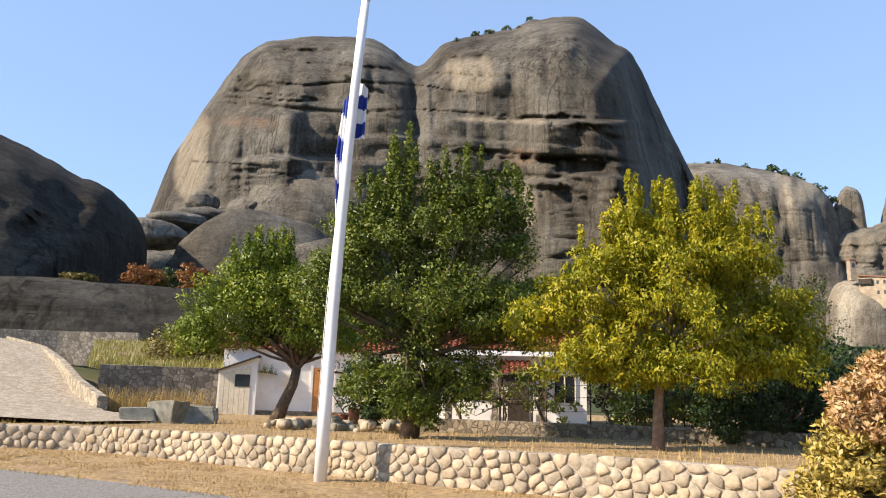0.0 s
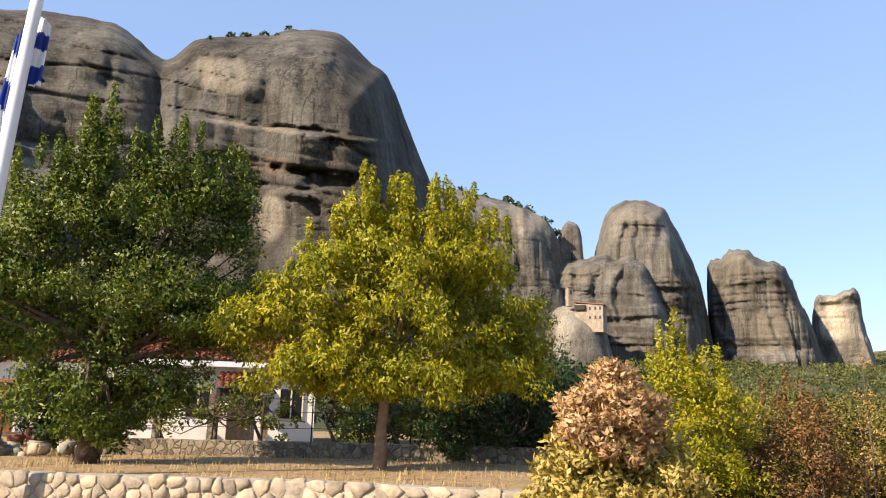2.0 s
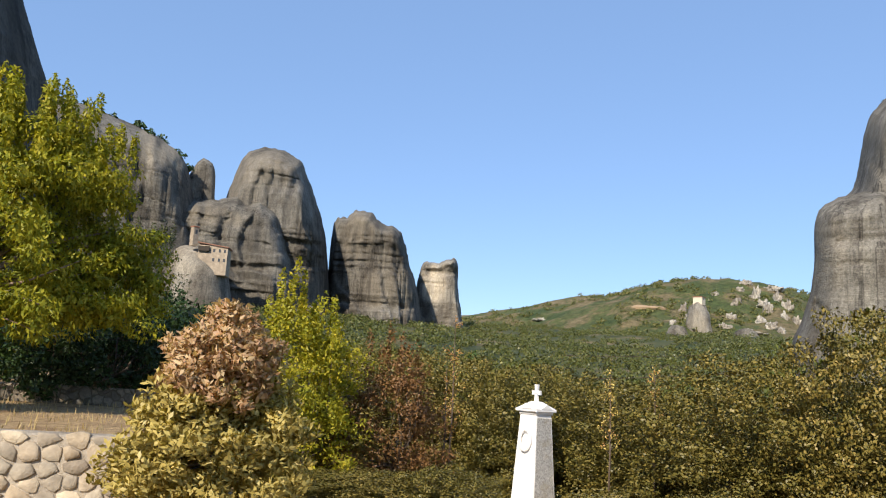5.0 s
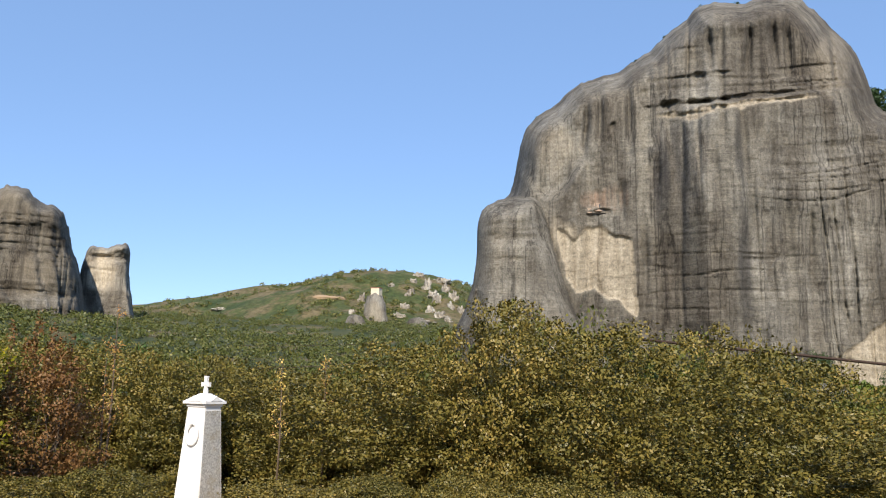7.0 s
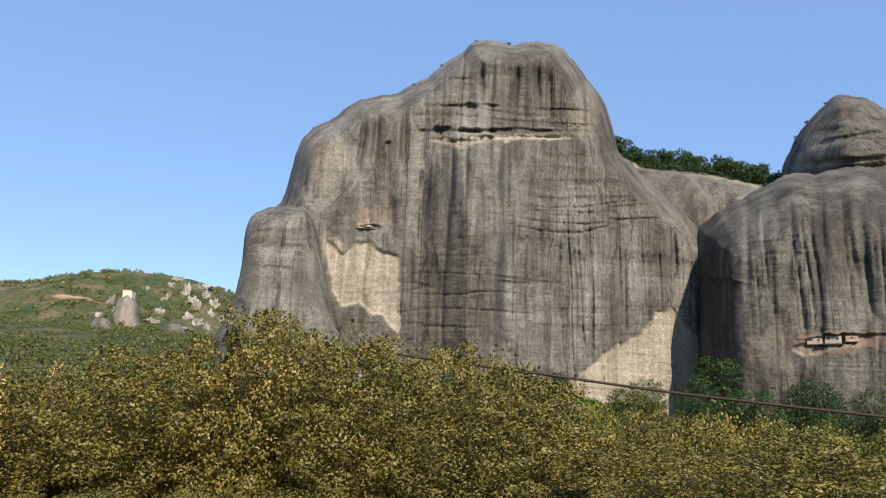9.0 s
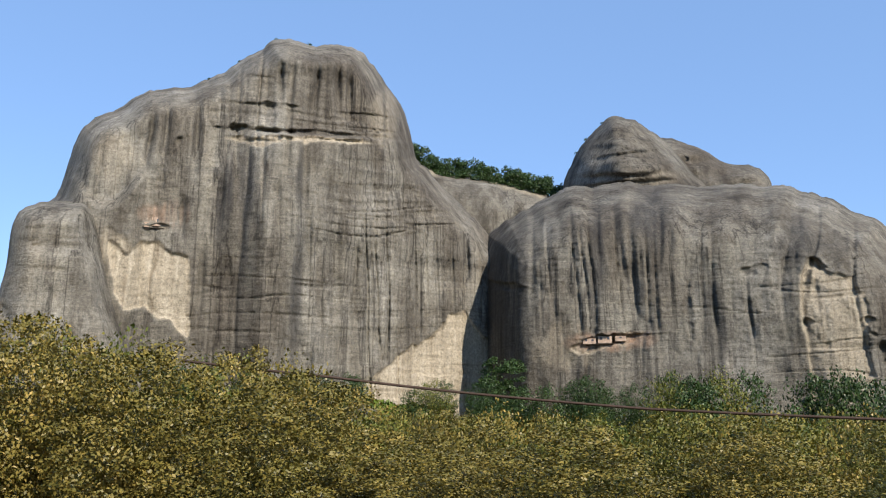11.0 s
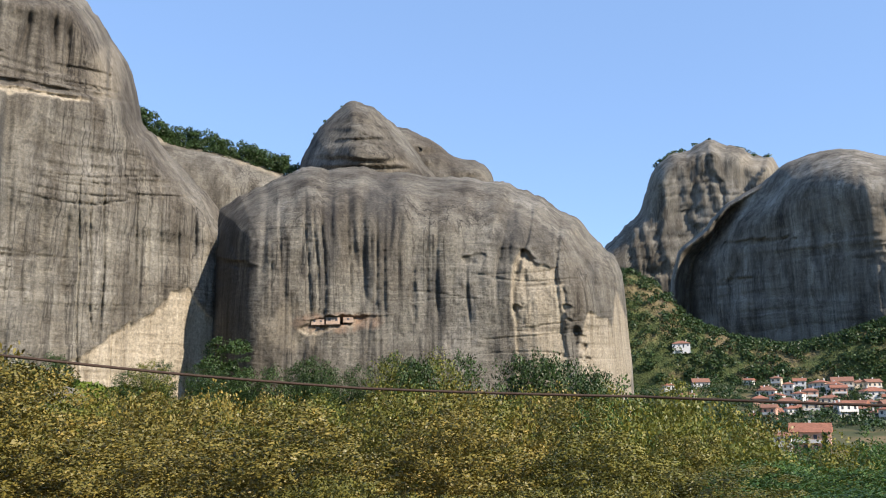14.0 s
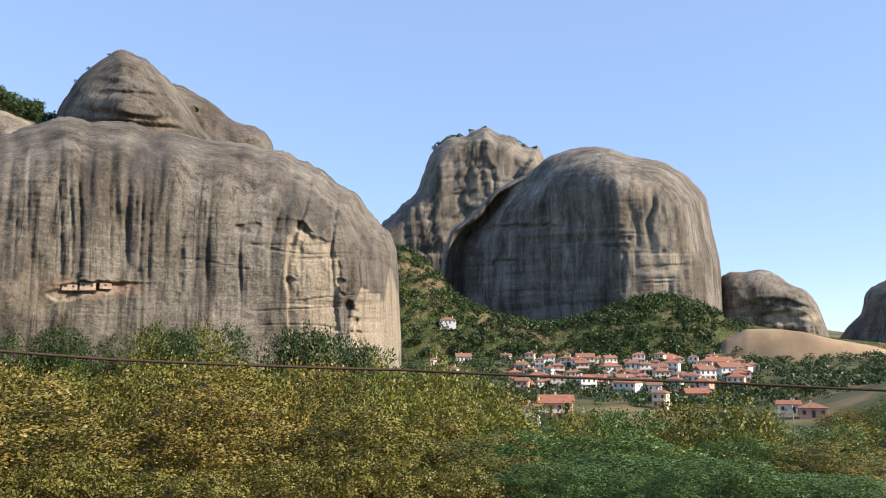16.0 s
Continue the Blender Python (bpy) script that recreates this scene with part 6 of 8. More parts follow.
def limbs(bm, base, forks, trunk_r, rng, bend=0.15, sides=7):
    """A trunk with limbs that run to the forks."""
    base = Vector(base)
    for k, (tip, start, r) in enumerate(forks):
        tip, start = Vector(tip), Vector(start)
        mid = start.lerp(tip, 0.5) + Vector(rng.normal(size=3) * bend)
        tube(bm, [start, start.lerp(mid, 0.5) + Vector(rng.normal(size=3) * bend * 0.3), mid, tip], [r, r * 0.85, r * 0.6, r * 0.2], sides)
    return bm


def tree(name, at, label, blobs, trunk, material, seed, clumps=160, clump_r=0.34, per=110, leaf=(0.13, 0.07), shoots=0, droop=0.3, category="tree", group="", trunk_r=0.14, twigs=26, bark=None, inner=0.45, apart=1):
    """trunk: points of the stem from the ground to the fork, in the tree's own space."""
    rng = np.random.default_rng(seed)
    th = place_group(name, at, label, category, group)
    cl = shell_clumps(blobs, clumps, rng, inner, -0.75, apart)
    rad = rng.uniform(0.65, 1.25, clumps) * clump_r
    rad3 = np.stack([rad * 1.15, rad * 1.15, rad * 0.85], 1)
    if shoots:
        top = cl[np.argsort(-cl[:, 2] + rng.normal(size=clumps) * 0.4)[:shoots]]
        up = top + np.stack([rng.normal(size=shoots) * 0.12, rng.normal(size=shoots) * 0.12, rng.uniform(0.3, 0.75, shoots)], 1)
        cl = np.vstack([cl, up])
        rad3 = np.vstack([rad3, np.tile([clump_r * 0.33, clump_r * 0.33, clump_r * 1.25], (shoots, 1))])
    part_mesh("crown", leaf_mesh("crown", leaf_quads(cl, rad3, per, *leaf, rng, droop), material, per), th)
    bm = bmesh.new()
    pts = [Vector(p) for p in trunk]
    tube(bm, pts, [trunk_r * (1 - 0.35 * k / max(1, len(pts) - 1)) * (1.25 if k == 0 else 1) for k in range(len(pts))], 10)
    fork = pts[-1]
    order = rng.permutation(clumps)[:twigs]
    forks = []
    for k, i in enumerate(order):
        s = pts[-1] if k % 3 else pts[-2].lerp(pts[-1], rng.uniform(0.5, 1))
        forks.append((cl[i], s, trunk_r * rng.uniform(0.22, 0.5)))
    limbs(bm, pts[0], forks, trunk_r, rng)
    part("trunk", bm, bark or BARK, th)
    return th


# the two garden trees and the yellow one in front of the garden wall
tree("garden_tree", (-3.9, 22.6, 0.86), "broad bright green tree leaning in front of the white house",
     ((-1.6, 0, 3.2, 1.5, 1.4, 1.3), (0.3, 0, 3.3, 1.6, 1.5, 1.5), (-0.6, 0.3, 4.3, 1.5, 1.3, 1.1), (1.6, 0, 2.9, 1.2, 1.2, 1.0), (-2.4, -0.2, 2.3, 0.9, 0.9, 0.8)),
     ((0.0, 0, -0.1), (0.25, 0, 0.6), (0.5, 0, 1.2), (0.6, 0, 1.8)), LEAF_BRIGHT, 41, 300, 0.40, 130, (0.12, 0.058), 26, 0.35, trunk_r=0.2)
tree("garden_tree", (0.05, 15.6, 0.82), "tall dense dark green tree with upright shoots",
     ((0.6, 0, 3.0, 1.9, 1.6, 1.9), (-0.5, 0, 4.7, 1.1, 1.0, 1.3), (-0.4, 0, 5.8, 0.6, 0.55, 0.8), (0.75, 0, 5.0, 0.75, 0.8, 1.2), (1.5, 0, 4.9, 0.6, 0.7, 1.1), (2.25, 0, 4.5, 0.65, 0.7, 1.1), (-1.35, 0, 3.0, 1.1, 1.0, 1.3), (1.9, 0, 2.7, 1.2, 1.1, 1.2), (2.7, 0, 3.2, 0.7, 0.7, 0.8), (-1.5, 0, 4.4, 0.6, 0.6, 0.8), (-2.1, 0, 3.3, 0.8, 0.8, 1.0), (0.3, -0.3, 1.2, 1.0, 0.9, 0.8), (0.1, -0.2, 0.6, 0.8, 0.7, 0.6), (-0.9, 0, 1.2, 0.7, 0.6, 0.6), (1.3, 0, 1.3, 0.8, 0.7, 0.7)),
     ((0.0, 0, -0.1), (0.05, 0, 0.6), (-0.05, 0, 1.3), (0.1, 0, 2.0)), LEAF_GREEN, 42, 620, 0.32, 130, (0.098, 0.044), 90, 0.4, trunk_r=0.2, twigs=44, inner=0.25)
tree("yellow_tree", (4.95, 13.4, 0.80), "spreading yellow-green autumn tree by the stone wall",
     ((0.1, 0, 2.8, 2.2, 1.9, 1.4), (0.5, 0, 3.9, 1.7, 1.4, 0.9), (-1.8, 0, 2.6, 1.1, 1.1, 0.8), (2.2, 0, 2.6, 1.2, 1.2, 1.2), (0.3, -0.7, 1.5, 1.6, 0.9, 0.42), (2.0, -0.4, 1.65, 1.2, 0.9, 0.5), (-1.5, -0.4, 1.65, 1.1, 0.9, 0.42), (-2.7, 0, 2.4, 0.7, 0.7, 0.5), (3.0, 0, 2.3, 0.7, 0.7, 0.7), (1.2, -0.2, 1.8, 1.6, 1.2, 0.6), (-0.7, 0, 1.7, 1.3, 1.1, 0.6), (-0.6, 0, 4.4, 0.55, 0.55, 0.55), (0.3, 0, 4.8, 0.4, 0.4, 0.45), (1.4, 0, 4.6, 0.6, 0.6, 0.45), (2.0, 0, 3.9, 0.7, 0.7, 0.6), (-1.2, 0, 3.6, 0.8, 0.8, 0.6)),
     ((0.0, 0, -0.1), (0.0, 0, 0.7), (0.05, 0, 1.3), (0.1, 0, 1.9)), LEAF_YELLOW, 43, 640, 0.28, 120, (0.105, 0.042), 90, 0.9, trunk_r=0.115, twigs=44, inner=0.25,
     bark=plain("pinkish_bark", (0.27, 0.19, 0.14), 0.9, 8, 0.35, 0.7, 0.02))
tree("shade_shrub", (8.6, 15.6, 0.6), "dark green shrub in the shade of the yellow tree",
     ((0, 0, 1.0, 1.9, 1.5, 1.1), (1.6, 0.4, 1.2, 1.3, 1.2, 1.2), (-1.0, 0.3, 1.0, 1.0, 1.0, 0.9)), ((0, 0, 0), (0, 0, 0.3), (0, 0.1, 0.6)), LEAF_PINE, 44, 170, 0.34, 80, (0.11, 0.06), 0, 0.1, "shrub")
tree("shade_shrub", (11.2, 17.2, 0.2), "dark green shrub behind the rust-coloured bush",
     ((0, 0, 1.6, 1.7, 1.5, 1.7), (1.4, 0.4, 1.2, 1.3, 1.2, 1.3)), ((0, 0, 0), (0, 0, 0.3), (0, 0.1, 0.6)), LEAF_PINE, 45, 150, 0.36, 80, (0.11, 0.06), 0, 0.1, "shrub")
tree("olive_tree", (12.6, 22.5, 0.0), "grey-green airy tree behind the garden",
     ((0, 0, 3.6, 1.7, 1.5, 1.9), (0.9, 0, 2.6, 1.4, 1.3, 1.3), (-1.2, 0.2, 2.6, 1.2, 1.2, 1.1)), ((0, 0, 0), (0, 0, 0.8), (0.1, 0.1, 1.6)),
     leaf_material("leaf_grey_green", [(0.0, (0.05, 0.065, 0.03)), (0.5, (0.10, 0.115, 0.055)), (1.0, (0.20, 0.19, 0.09))]), 46, 170, 0.42, 70, (0.11, 0.045), 12, 0.1)
tree("vine", (2.6, 18.9, 0.95), "dark straggling vine over the iron fence",
     ((-1.6, 0, 0.9, 0.9, 0.5, 0.7), (0, 0.2, 1.1, 1.2, 0.5, 0.7), (1.6, 0.2, 0.6, 0.6, 0.4, 0.6)), ((0, 0, 0), (0.1, 0, 0.4), (0, 0, 0.8)), LEAF_GREEN, 47, 30, 0.22, 45, (0.10, 0.06), 0, 0.4, "vine", trunk_r=0.05, twigs=22)
tree("vine", (-1.2, 20.2, 0.9), "dark ivy-like shrub under the tall tree",
     ((0, 0, 0.9, 0.75, 0.6, 0.95), (0.6, 0, 0.5, 0.6, 0.5, 0.6)), ((0, 0, 0), (0.0, 0, 0.3), (0, 0, 0.6)), LEAF_PINE, 48, 70, 0.26, 70, (0.10, 0.07), 0, 0.4, "vine", trunk_r=0.05)
tree("grass_shrub", (-9.2, 36.5, 3.2), "rounded olive shrub on the grassy bank",
     ((0, 0, 0.8, 2.4, 1.6, 1.1), (2.2, 0, 0.9, 1.7, 1.4, 1.2), (-2.0, 0, 0.5, 1.6, 1.2, 0.8)), ((0, 0, -0.2), (0, 0, 0.2), (0, 0, 0.5)), LEAF_OLIVE, 49, 150, 0.5, 60, (0.14, 0.07), 0, 0.1, "shrub")

for k, (x, y, h) in enumerate(((6.5, 33, 4.2), (10.5, 30, 4.4), (14, 34, 4.6), (1.5, 37, 5.0), (9.0, 24.5, 2.8), (12.0, 27, 3.6), (-2.0, 38, 5.5), (17.5, 31, 4.2))):
    tree("backyard_tree", (x, y, 0.6), "dark green tree standing behind the tiled house",
         ((0, 0, h * 0.6, h * 0.42, h * 0.4, h * 0.45), (h * 0.3, 0, h * 0.45, h * 0.3, h * 0.3, h * 0.32), (-h * 0.3, 0, h * 0.4, h * 0.3, h * 0.3, h * 0.34)), ((0, 0, -0.2), (0, 0, h * 0.15), (0.1, 0, h * 0.3)),
         LEAF_PINE if k % 2 else LEAF_GREEN, 300 + k, 110, 0.5, 50, (0.2, 0.11), 0, 0.1, "tree", "trees behind the house", 0.12, 18)
for k, (x, y) in enumerate(((1.4, 19.6), (3.6, 19.0), (5.2, 18.2), (6.6, 17.6), (0.2, 20.3))):
    tree("vine", (x, y, 0.85), "twisted dark vine stock with sparse leaves by the fence",
         ((0, 0, 1.35, 0.75, 0.5, 0.45), (0.3, 0, 0.9, 0.4, 0.4, 0.4)), ((0, 0, -0.1), (0.16, 0, 0.35), (-0.05, 0.05, 0.8), (0.12, 0, 1.2)), LEAF_GREEN, 330 + k, 18, 0.20, 40, (0.10, 0.06), 0, 0.4, "vine", "vines by the fence", 0.05, 16)

for k, (x, y, h) in enumerate(((0.4, 25.8, 1.6), (7.6, 22.6, 2.0))):
    tree("shade_shrub", (x, y, 0.7), "dark straggling shrub in front of the house wall",
         ((0, 0, h * 0.62, 0.75, 0.6, h * 0.36), (0.55, 0, h * 0.42, 0.5, 0.5, h * 0.3), (-0.5, 0, h * 0.4, 0.5, 0.5, h * 0.28)), ((0, 0, -0.2), (0.1, 0, 0.5), (0, 0, h * 0.5)), LEAF_PINE if k % 2 else LEAF_GREEN, 350 + k, 60, 0.26, 60, (0.12, 0.07), 6, 0.2, "shrub", "shrubs by the house", 0.06, 12)

# coloured bushes beside the end of the wall
CREAM_LEAF = leaf_material("leaf_cream_yellow", [(0.0, (0.26, 0.20, 0.05)), (0.4, (0.46, 0.36, 0.10)), (0.75, (0.64, 0.51, 0.17)), (1.0, (0.82, 0.66, 0.28))], 0.3)
RUST_LEAF = leaf_material("leaf_rust_red", [(0.0, (0.27, 0.135, 0.072)), (0.35, (0.48, 0.285, 0.155)), (0.65, (0.64, 0.46, 0.25)), (1.0, (0.80, 0.64, 0.36))], 0.36)
rust_bush = tree("rust_bush", (5.45, 6.9, -0.1), "egg-shaped bush turning rust-red above and cream-yellow below",
     ((0, 0, 0.55, 0.80, 0.75, 0.55), (-0.32, 0, 0.80, 0.56, 0.6, 0.5), (0.38, 0, 0.72, 0.56, 0.6, 0.5), (0.40, -0.1, 1.15, 0.36, 0.4, 0.35), (-0.35, 0, 1.25, 0.34, 0.4, 0.35), (0.22, 0, 1.5, 0.4, 0.42, 0.4)), ((0, 0, -0.2), (0, 0, 0.3), (0.05, 0, 0.8)), CREAM_LEAF, 51, 290, 0.14, 80, (0.075, 0.032), 0, -0.5, "bush", trunk_r=0.05, inner=0.45)
rust_bush.scale = (1.24, 1.2, 1.05)
rr = np.random.default_rng(511)
top_clumps = shell_clumps(((-0.12, 0, 1.55, 0.46, 0.48, 0.42), (-0.2, 0, 1.75, 0.38, 0.38, 0.36), (0.2, 0, 1.8, 0.34, 0.34, 0.34), (0.02, 0, 2.02, 0.20, 0.20, 0.30)), 150, rr, 0.5)
part_mesh("crown", leaf_mesh("crown", leaf_quads(top_clumps, rr.uniform(0.08, 0.16, 150), 80, 0.075, 0.032, rr, -0.5), RUST_LEAF, 80), rust_bush, "rust-red upper leaves")
tree("yellow_bush", (10.8, 11.8, -0.9), "bright yellow-green bush behind the rust-coloured one",
     ((0, 0, 2.3, 0.95, 0.9, 1.3), (-0.55, 0, 3.2, 0.5, 0.5, 0.75), (0.7, 0, 2.6, 0.6, 0.6, 0.8), (0.2, 0, 1.2, 1.1, 1.0, 1.0)), ((0, 0, -0.2), (0, 0, 0.5), (0.05, 0, 1.2)), LEAF_YELLOW, 52, 190, 0.26, 70, (0.09, 0.045), 40, 0.0, "bush", trunk_r=0.05)
RUST_DULL = leaf_material("leaf_dull_rust", [(0.0, (0.10, 0.05, 0.02)), (0.5, (0.21, 0.105, 0.04)), (1.0, (0.32, 0.19, 0.07))])
tree("rust_shrub", (13.2, 11.6, -1.3), "dull rust-brown shrub between olive-green ones",
     ((0, 0, 2.4, 1.1, 1.0, 1.0), (-0.9, 0.2, 1.8, 0.9, 0.9, 1.0), (0.6, 0, 1.4, 1.0, 1.0, 1.0)), ((0, 0, -0.2), (0, 0, 0.5), (0.05, 0, 1.2)), RUST_DULL, 53, 150, 0.27, 70, (0.085, 0.04), 14, 0.0, "bush", trunk_r=0.05)


def sapling(at, h, seed, label):
    """A thin, half bare young tree."""
    rng = np.random.default_rng(seed)
    th = place_group("sapling", at, label, "sapling")
    bm = bmesh.new()
    tube(bm, [(0, 0, 0), (0.05, 0, h * 0.5), (0.02, 0.03, h)], [0.035, 0.022, 0.006], 6)
    tips = []
    for k in range(14):
        z = h * rng.uniform(0.35, 0.98)
        a = rng.uniform(0, 6.28)
        r = rng.uniform(0.15, 0.5) * (1.15 - z / h)
        tip = (r * math.cos(a), r * math.sin(a), z + r * 1.1)
        tube(bm, [(0.03, 0.01, z), tip], [0.010, 0.003], 4, False)
        tips.append(tip)
    part("trunk", bm, BARK, th)
    part_mesh("crown", leaf_mesh("crown", leaf_quads(tips, np.full(len(tips), 0.16), 16, 0.07, 0.035, rng), LEAF_RED), th)


sapling((15.9, 12.3, -1.3), 4.6, 61, "thin half-bare sapling standing above the bushes")
sapling((15.3, 12.0, -1.3), 3.4, 62, "slender sapling with a few cream leaves")
sapling((17.9, 9.0, -1.4), 3.6, 63, "thin sapling with yellowing leaves by the monument")
sapling((19.5, 8.6, -1.5), 3.9, 64, "bare grey twiggy sapling among olive bushes")


def bush_kind(name, label, material, seed, clumps, clump_r, per, leaf, category="bush", tall=1.0, group="", twigs=0):
    """A bush about two metres across, to be copied at other sizes."""
    rng = np.random.default_rng(seed)
    blobs = [(0, 0, 0.9 * tall, 0.8, 0.8, 0.75 * tall)]
    for k in range(5):
        a = k * 1.26 + rng.uniform(-0.4, 0.4)
        blobs.append((0.55 * math.cos(a), 0.55 * math.sin(a), rng.uniform(0.5, 1.1) * tall, 0.5, 0.5, 0.5 * tall))
        blobs.append((0.62 * math.cos(a + 0.6), 0.62 * math.sin(a + 0.6), 0.32 * tall, 0.42, 0.42, 0.36 * tall))
    made = tree(name, (0, 0, -500), label, blobs, ((0, 0, -0.1), (0.02, 0, 0.2), (0, 0.03, 0.5 * tall)), material, seed, clumps, clump_r, per, leaf, 0, 0.0, category, group, 0.05, twigs, inner=0.72, apart=3)
    core = shell_clumps(blobs, 90, rng, 0.25, -1.1) * np.array([0.52, 0.52, 0.72])      # the denser leaves inside
    part_mesh("inner_foliage", leaf_mesh("inner_foliage", leaf_quads(core, np.full(90, 0.16), 60, max(0.045, leaf[0]), max(0.03, leaf[1]), rng), material, 60), made)
    co = [v.co.z for v in made.children[0].data.vertices]
    made["top"] = float(np.percentile(co, 98.5))
    return made


BUSH_GROUP, WOOD_GROUP = "olive bushes below the yard", "valley trees"
near_kinds = [
    bush_kind("olive_bush", "dense olive-green and brown leafy bush", LEAF_OLIVE, 101, 105, 0.18, 190, (0.045, 0.029), group=BUSH_GROUP, tall=1.45),
    bush_kind("olive_bush", "dense olive-green bush with browning tips", LEAF_OLIVE, 102, 105, 0.18, 190, (0.045, 0.029), group=BUSH_GROUP, tall=1.6),
    bush_kind("olive_bush", "thick dull green bush flecked with brown", LEAF_OLIVE, 103, 105, 0.18, 190, (0.045, 0.029), group=BUSH_GROUP, tall=1.5)]
gold_kinds = [
    bush_kind("golden_bush", "leafy bush turning olive and gold", LEAF_GOLD, 105, 105, 0.18, 190, (0.045, 0.029), group="golden bushes below the yard", tall=1.3),
    bush_kind("golden_bush", "tall olive and yellow leafy bush", LEAF_GOLD, 106, 105, 0.18, 190, (0.045, 0.029), group="golden bushes below the yard", tall=1.45)]
low_kinds = [
    bush_kind("olive_bush", "low dense olive-green bush at the foot of taller ones", LEAF_OLIVE, 107, 110, 0.17, 170, (0.045, 0.029), group=BUSH_GROUP, tall=0.7),
    bush_kind("golden_bush", "low spreading bush turning olive and gold", LEAF_GOLD, 108, 110, 0.17, 170, (0.045, 0.029), group="golden bushes below the yard", tall=0.7)]
wood_kinds = [
    bush_kind("valley_tree", "yellowing olive-green valley tree", LEAF_FAR, 111, 95, 0.22, 60, (0.062, 0.045), "tree", 1.15, WOOD_GROUP),
    bush_kind("valley_tree", "green and ochre valley tree", LEAF_FAR, 112, 100, 0.21, 60, (0.062, 0.045), "tree", 1.3, WOOD_GROUP),
    bush_kind("valley_tree", "brownish olive valley tree", LEAF_OLIVE, 113, 95, 0.22, 60, (0.062, 0.045), "tree", 1.1, WOOD_GROUP)]
fresh_near = bush_kind("poplar_shrub", "blue-green leafy shrub with small leaves", LEAF_FRESH, 123, 140, 0.19, 170, (0.056, 0.024), "bush", 1.1, "blue-green shrubs")
fresh_kind = bush_kind("poplar", "blue-green leafy young tree", LEAF_FRESH, 121, 100, 0.21, 64, (0.066, 0.036), "tree", 1.4, "blue-green trees")
pine_kind = bush_kind("evergreen_tree", "deep green rounded evergreen tree", LEAF_PINE, 122, 95, 0.22, 60, (0.062, 0.045), "tree", 1.1, "evergreens at the cliff foot")


def set_bush(kind, az, dist, top, wide, turn=0.0, foot=None):
    """Stand a copy at a bearing and distance, with its top at that height."""
    x, y = dist * math.sin(radians(az)), dist * math.cos(radians(az))
    z = float(ground_height(x, y)) - 0.1 if foot is None else foot
    wide = max(wide, 0.72 * (top - z))
    tall = max(0.5, top - z) / kind["top"]
    m = Matrix.Translation((x, y, z)) @ Matrix.Rotation(radians(turn), 4, "Z") @ Matrix.Diagonal((wide / 2, wide / 2, tall, 1))
    return copy_thing(kind, m)


SKYLINE_AZ = (40, 47.7, 54, 60, 64, 68, 72, 75, 78.5, 83, 88, 93.5, 98.8, 104, 110, 122, 131, 138, 144, 148, 152, 163, 175)
SKYLINE_EL = (0.8, 2.7, 2.0, 1.8, 0.6, 1.2, 3.0, 4.8, 6.0, 5.2, 4.4, 4.2, 1.8, -0.4, -1.2, -1.2, -1.6, -2.2, -3.6, -5.0, -4.8, -4.8, -4.8)
random.seed(21)
a = 42.0
while a < 172:                      # front row, close below the yard
    d = random.uniform(17.5, 20.5) if a < 108 else random.uniform(16.5, 19.5)
    el = np.interp(a, SKYLINE_AZ, SKYLINE_EL) + (random.uniform(-0.9, 0.3) if a < 100 else random.uniform(-2.2, 1.1))
    w = random.uniform(3.0, 4.6)
    skip = 49 < a < 66
    if skip:
        d, el = d + 4.5, el - 0.2
    kind = fresh_near if a > 147 and random.random() < 0.92 else random.choice(near_kinds if a < 128 else gold_kinds)
    set_bush(kind, a, d, 1.65 + d * math.tan(radians(el)), w, random.uniform(0, 360))
    a += math.degrees(w * (0.66 if a < 104 else 0.78) / d)
a = 41.0
while a < 172:                      # low growth at their feet
    d = random.uniform(13.6, 15.2)
    if not 53.5 < a < 63:
        set_bush(fresh_near if a > 146.5 else low_kinds[0 if a < 112 else 1], a, d, 1.65 + d * math.tan(radians(random.uniform(-7.4, -5.6))), random.uniform(1.9, 2.6), random.uniform(0, 360))
    a += math.degrees(1.5 / d)
for row, (d0, drop) in enumerate(((24, 0.3), (31, 0.5))):
    a = 40.0 + row
    while a < 172:
        d = d0 + random.uniform(-2, 2)
        el = np.interp(a, SKYLINE_AZ, SKYLINE_EL) * (0.9 if a < 100 else 1) - random.uniform(0 if a < 100 else -0.9, drop * 2.4) + (0.5 if 104 < a < 136 else 0)
        w = random.uniform(3.2, 4.8)
        kind = random.choice(near_kinds if row == 0 and a < 112 else gold_kinds if row == 0 else wood_kinds)
        if a > 144 and random.random() < 0.5:
            kind = fresh_near if row == 0 else fresh_kind
        set_bush(kind, a, d, 1.65 + d * math.tan(radians(el)), w, random.uniform(0, 360))
        a += math.degrees(w * 0.7 / d)
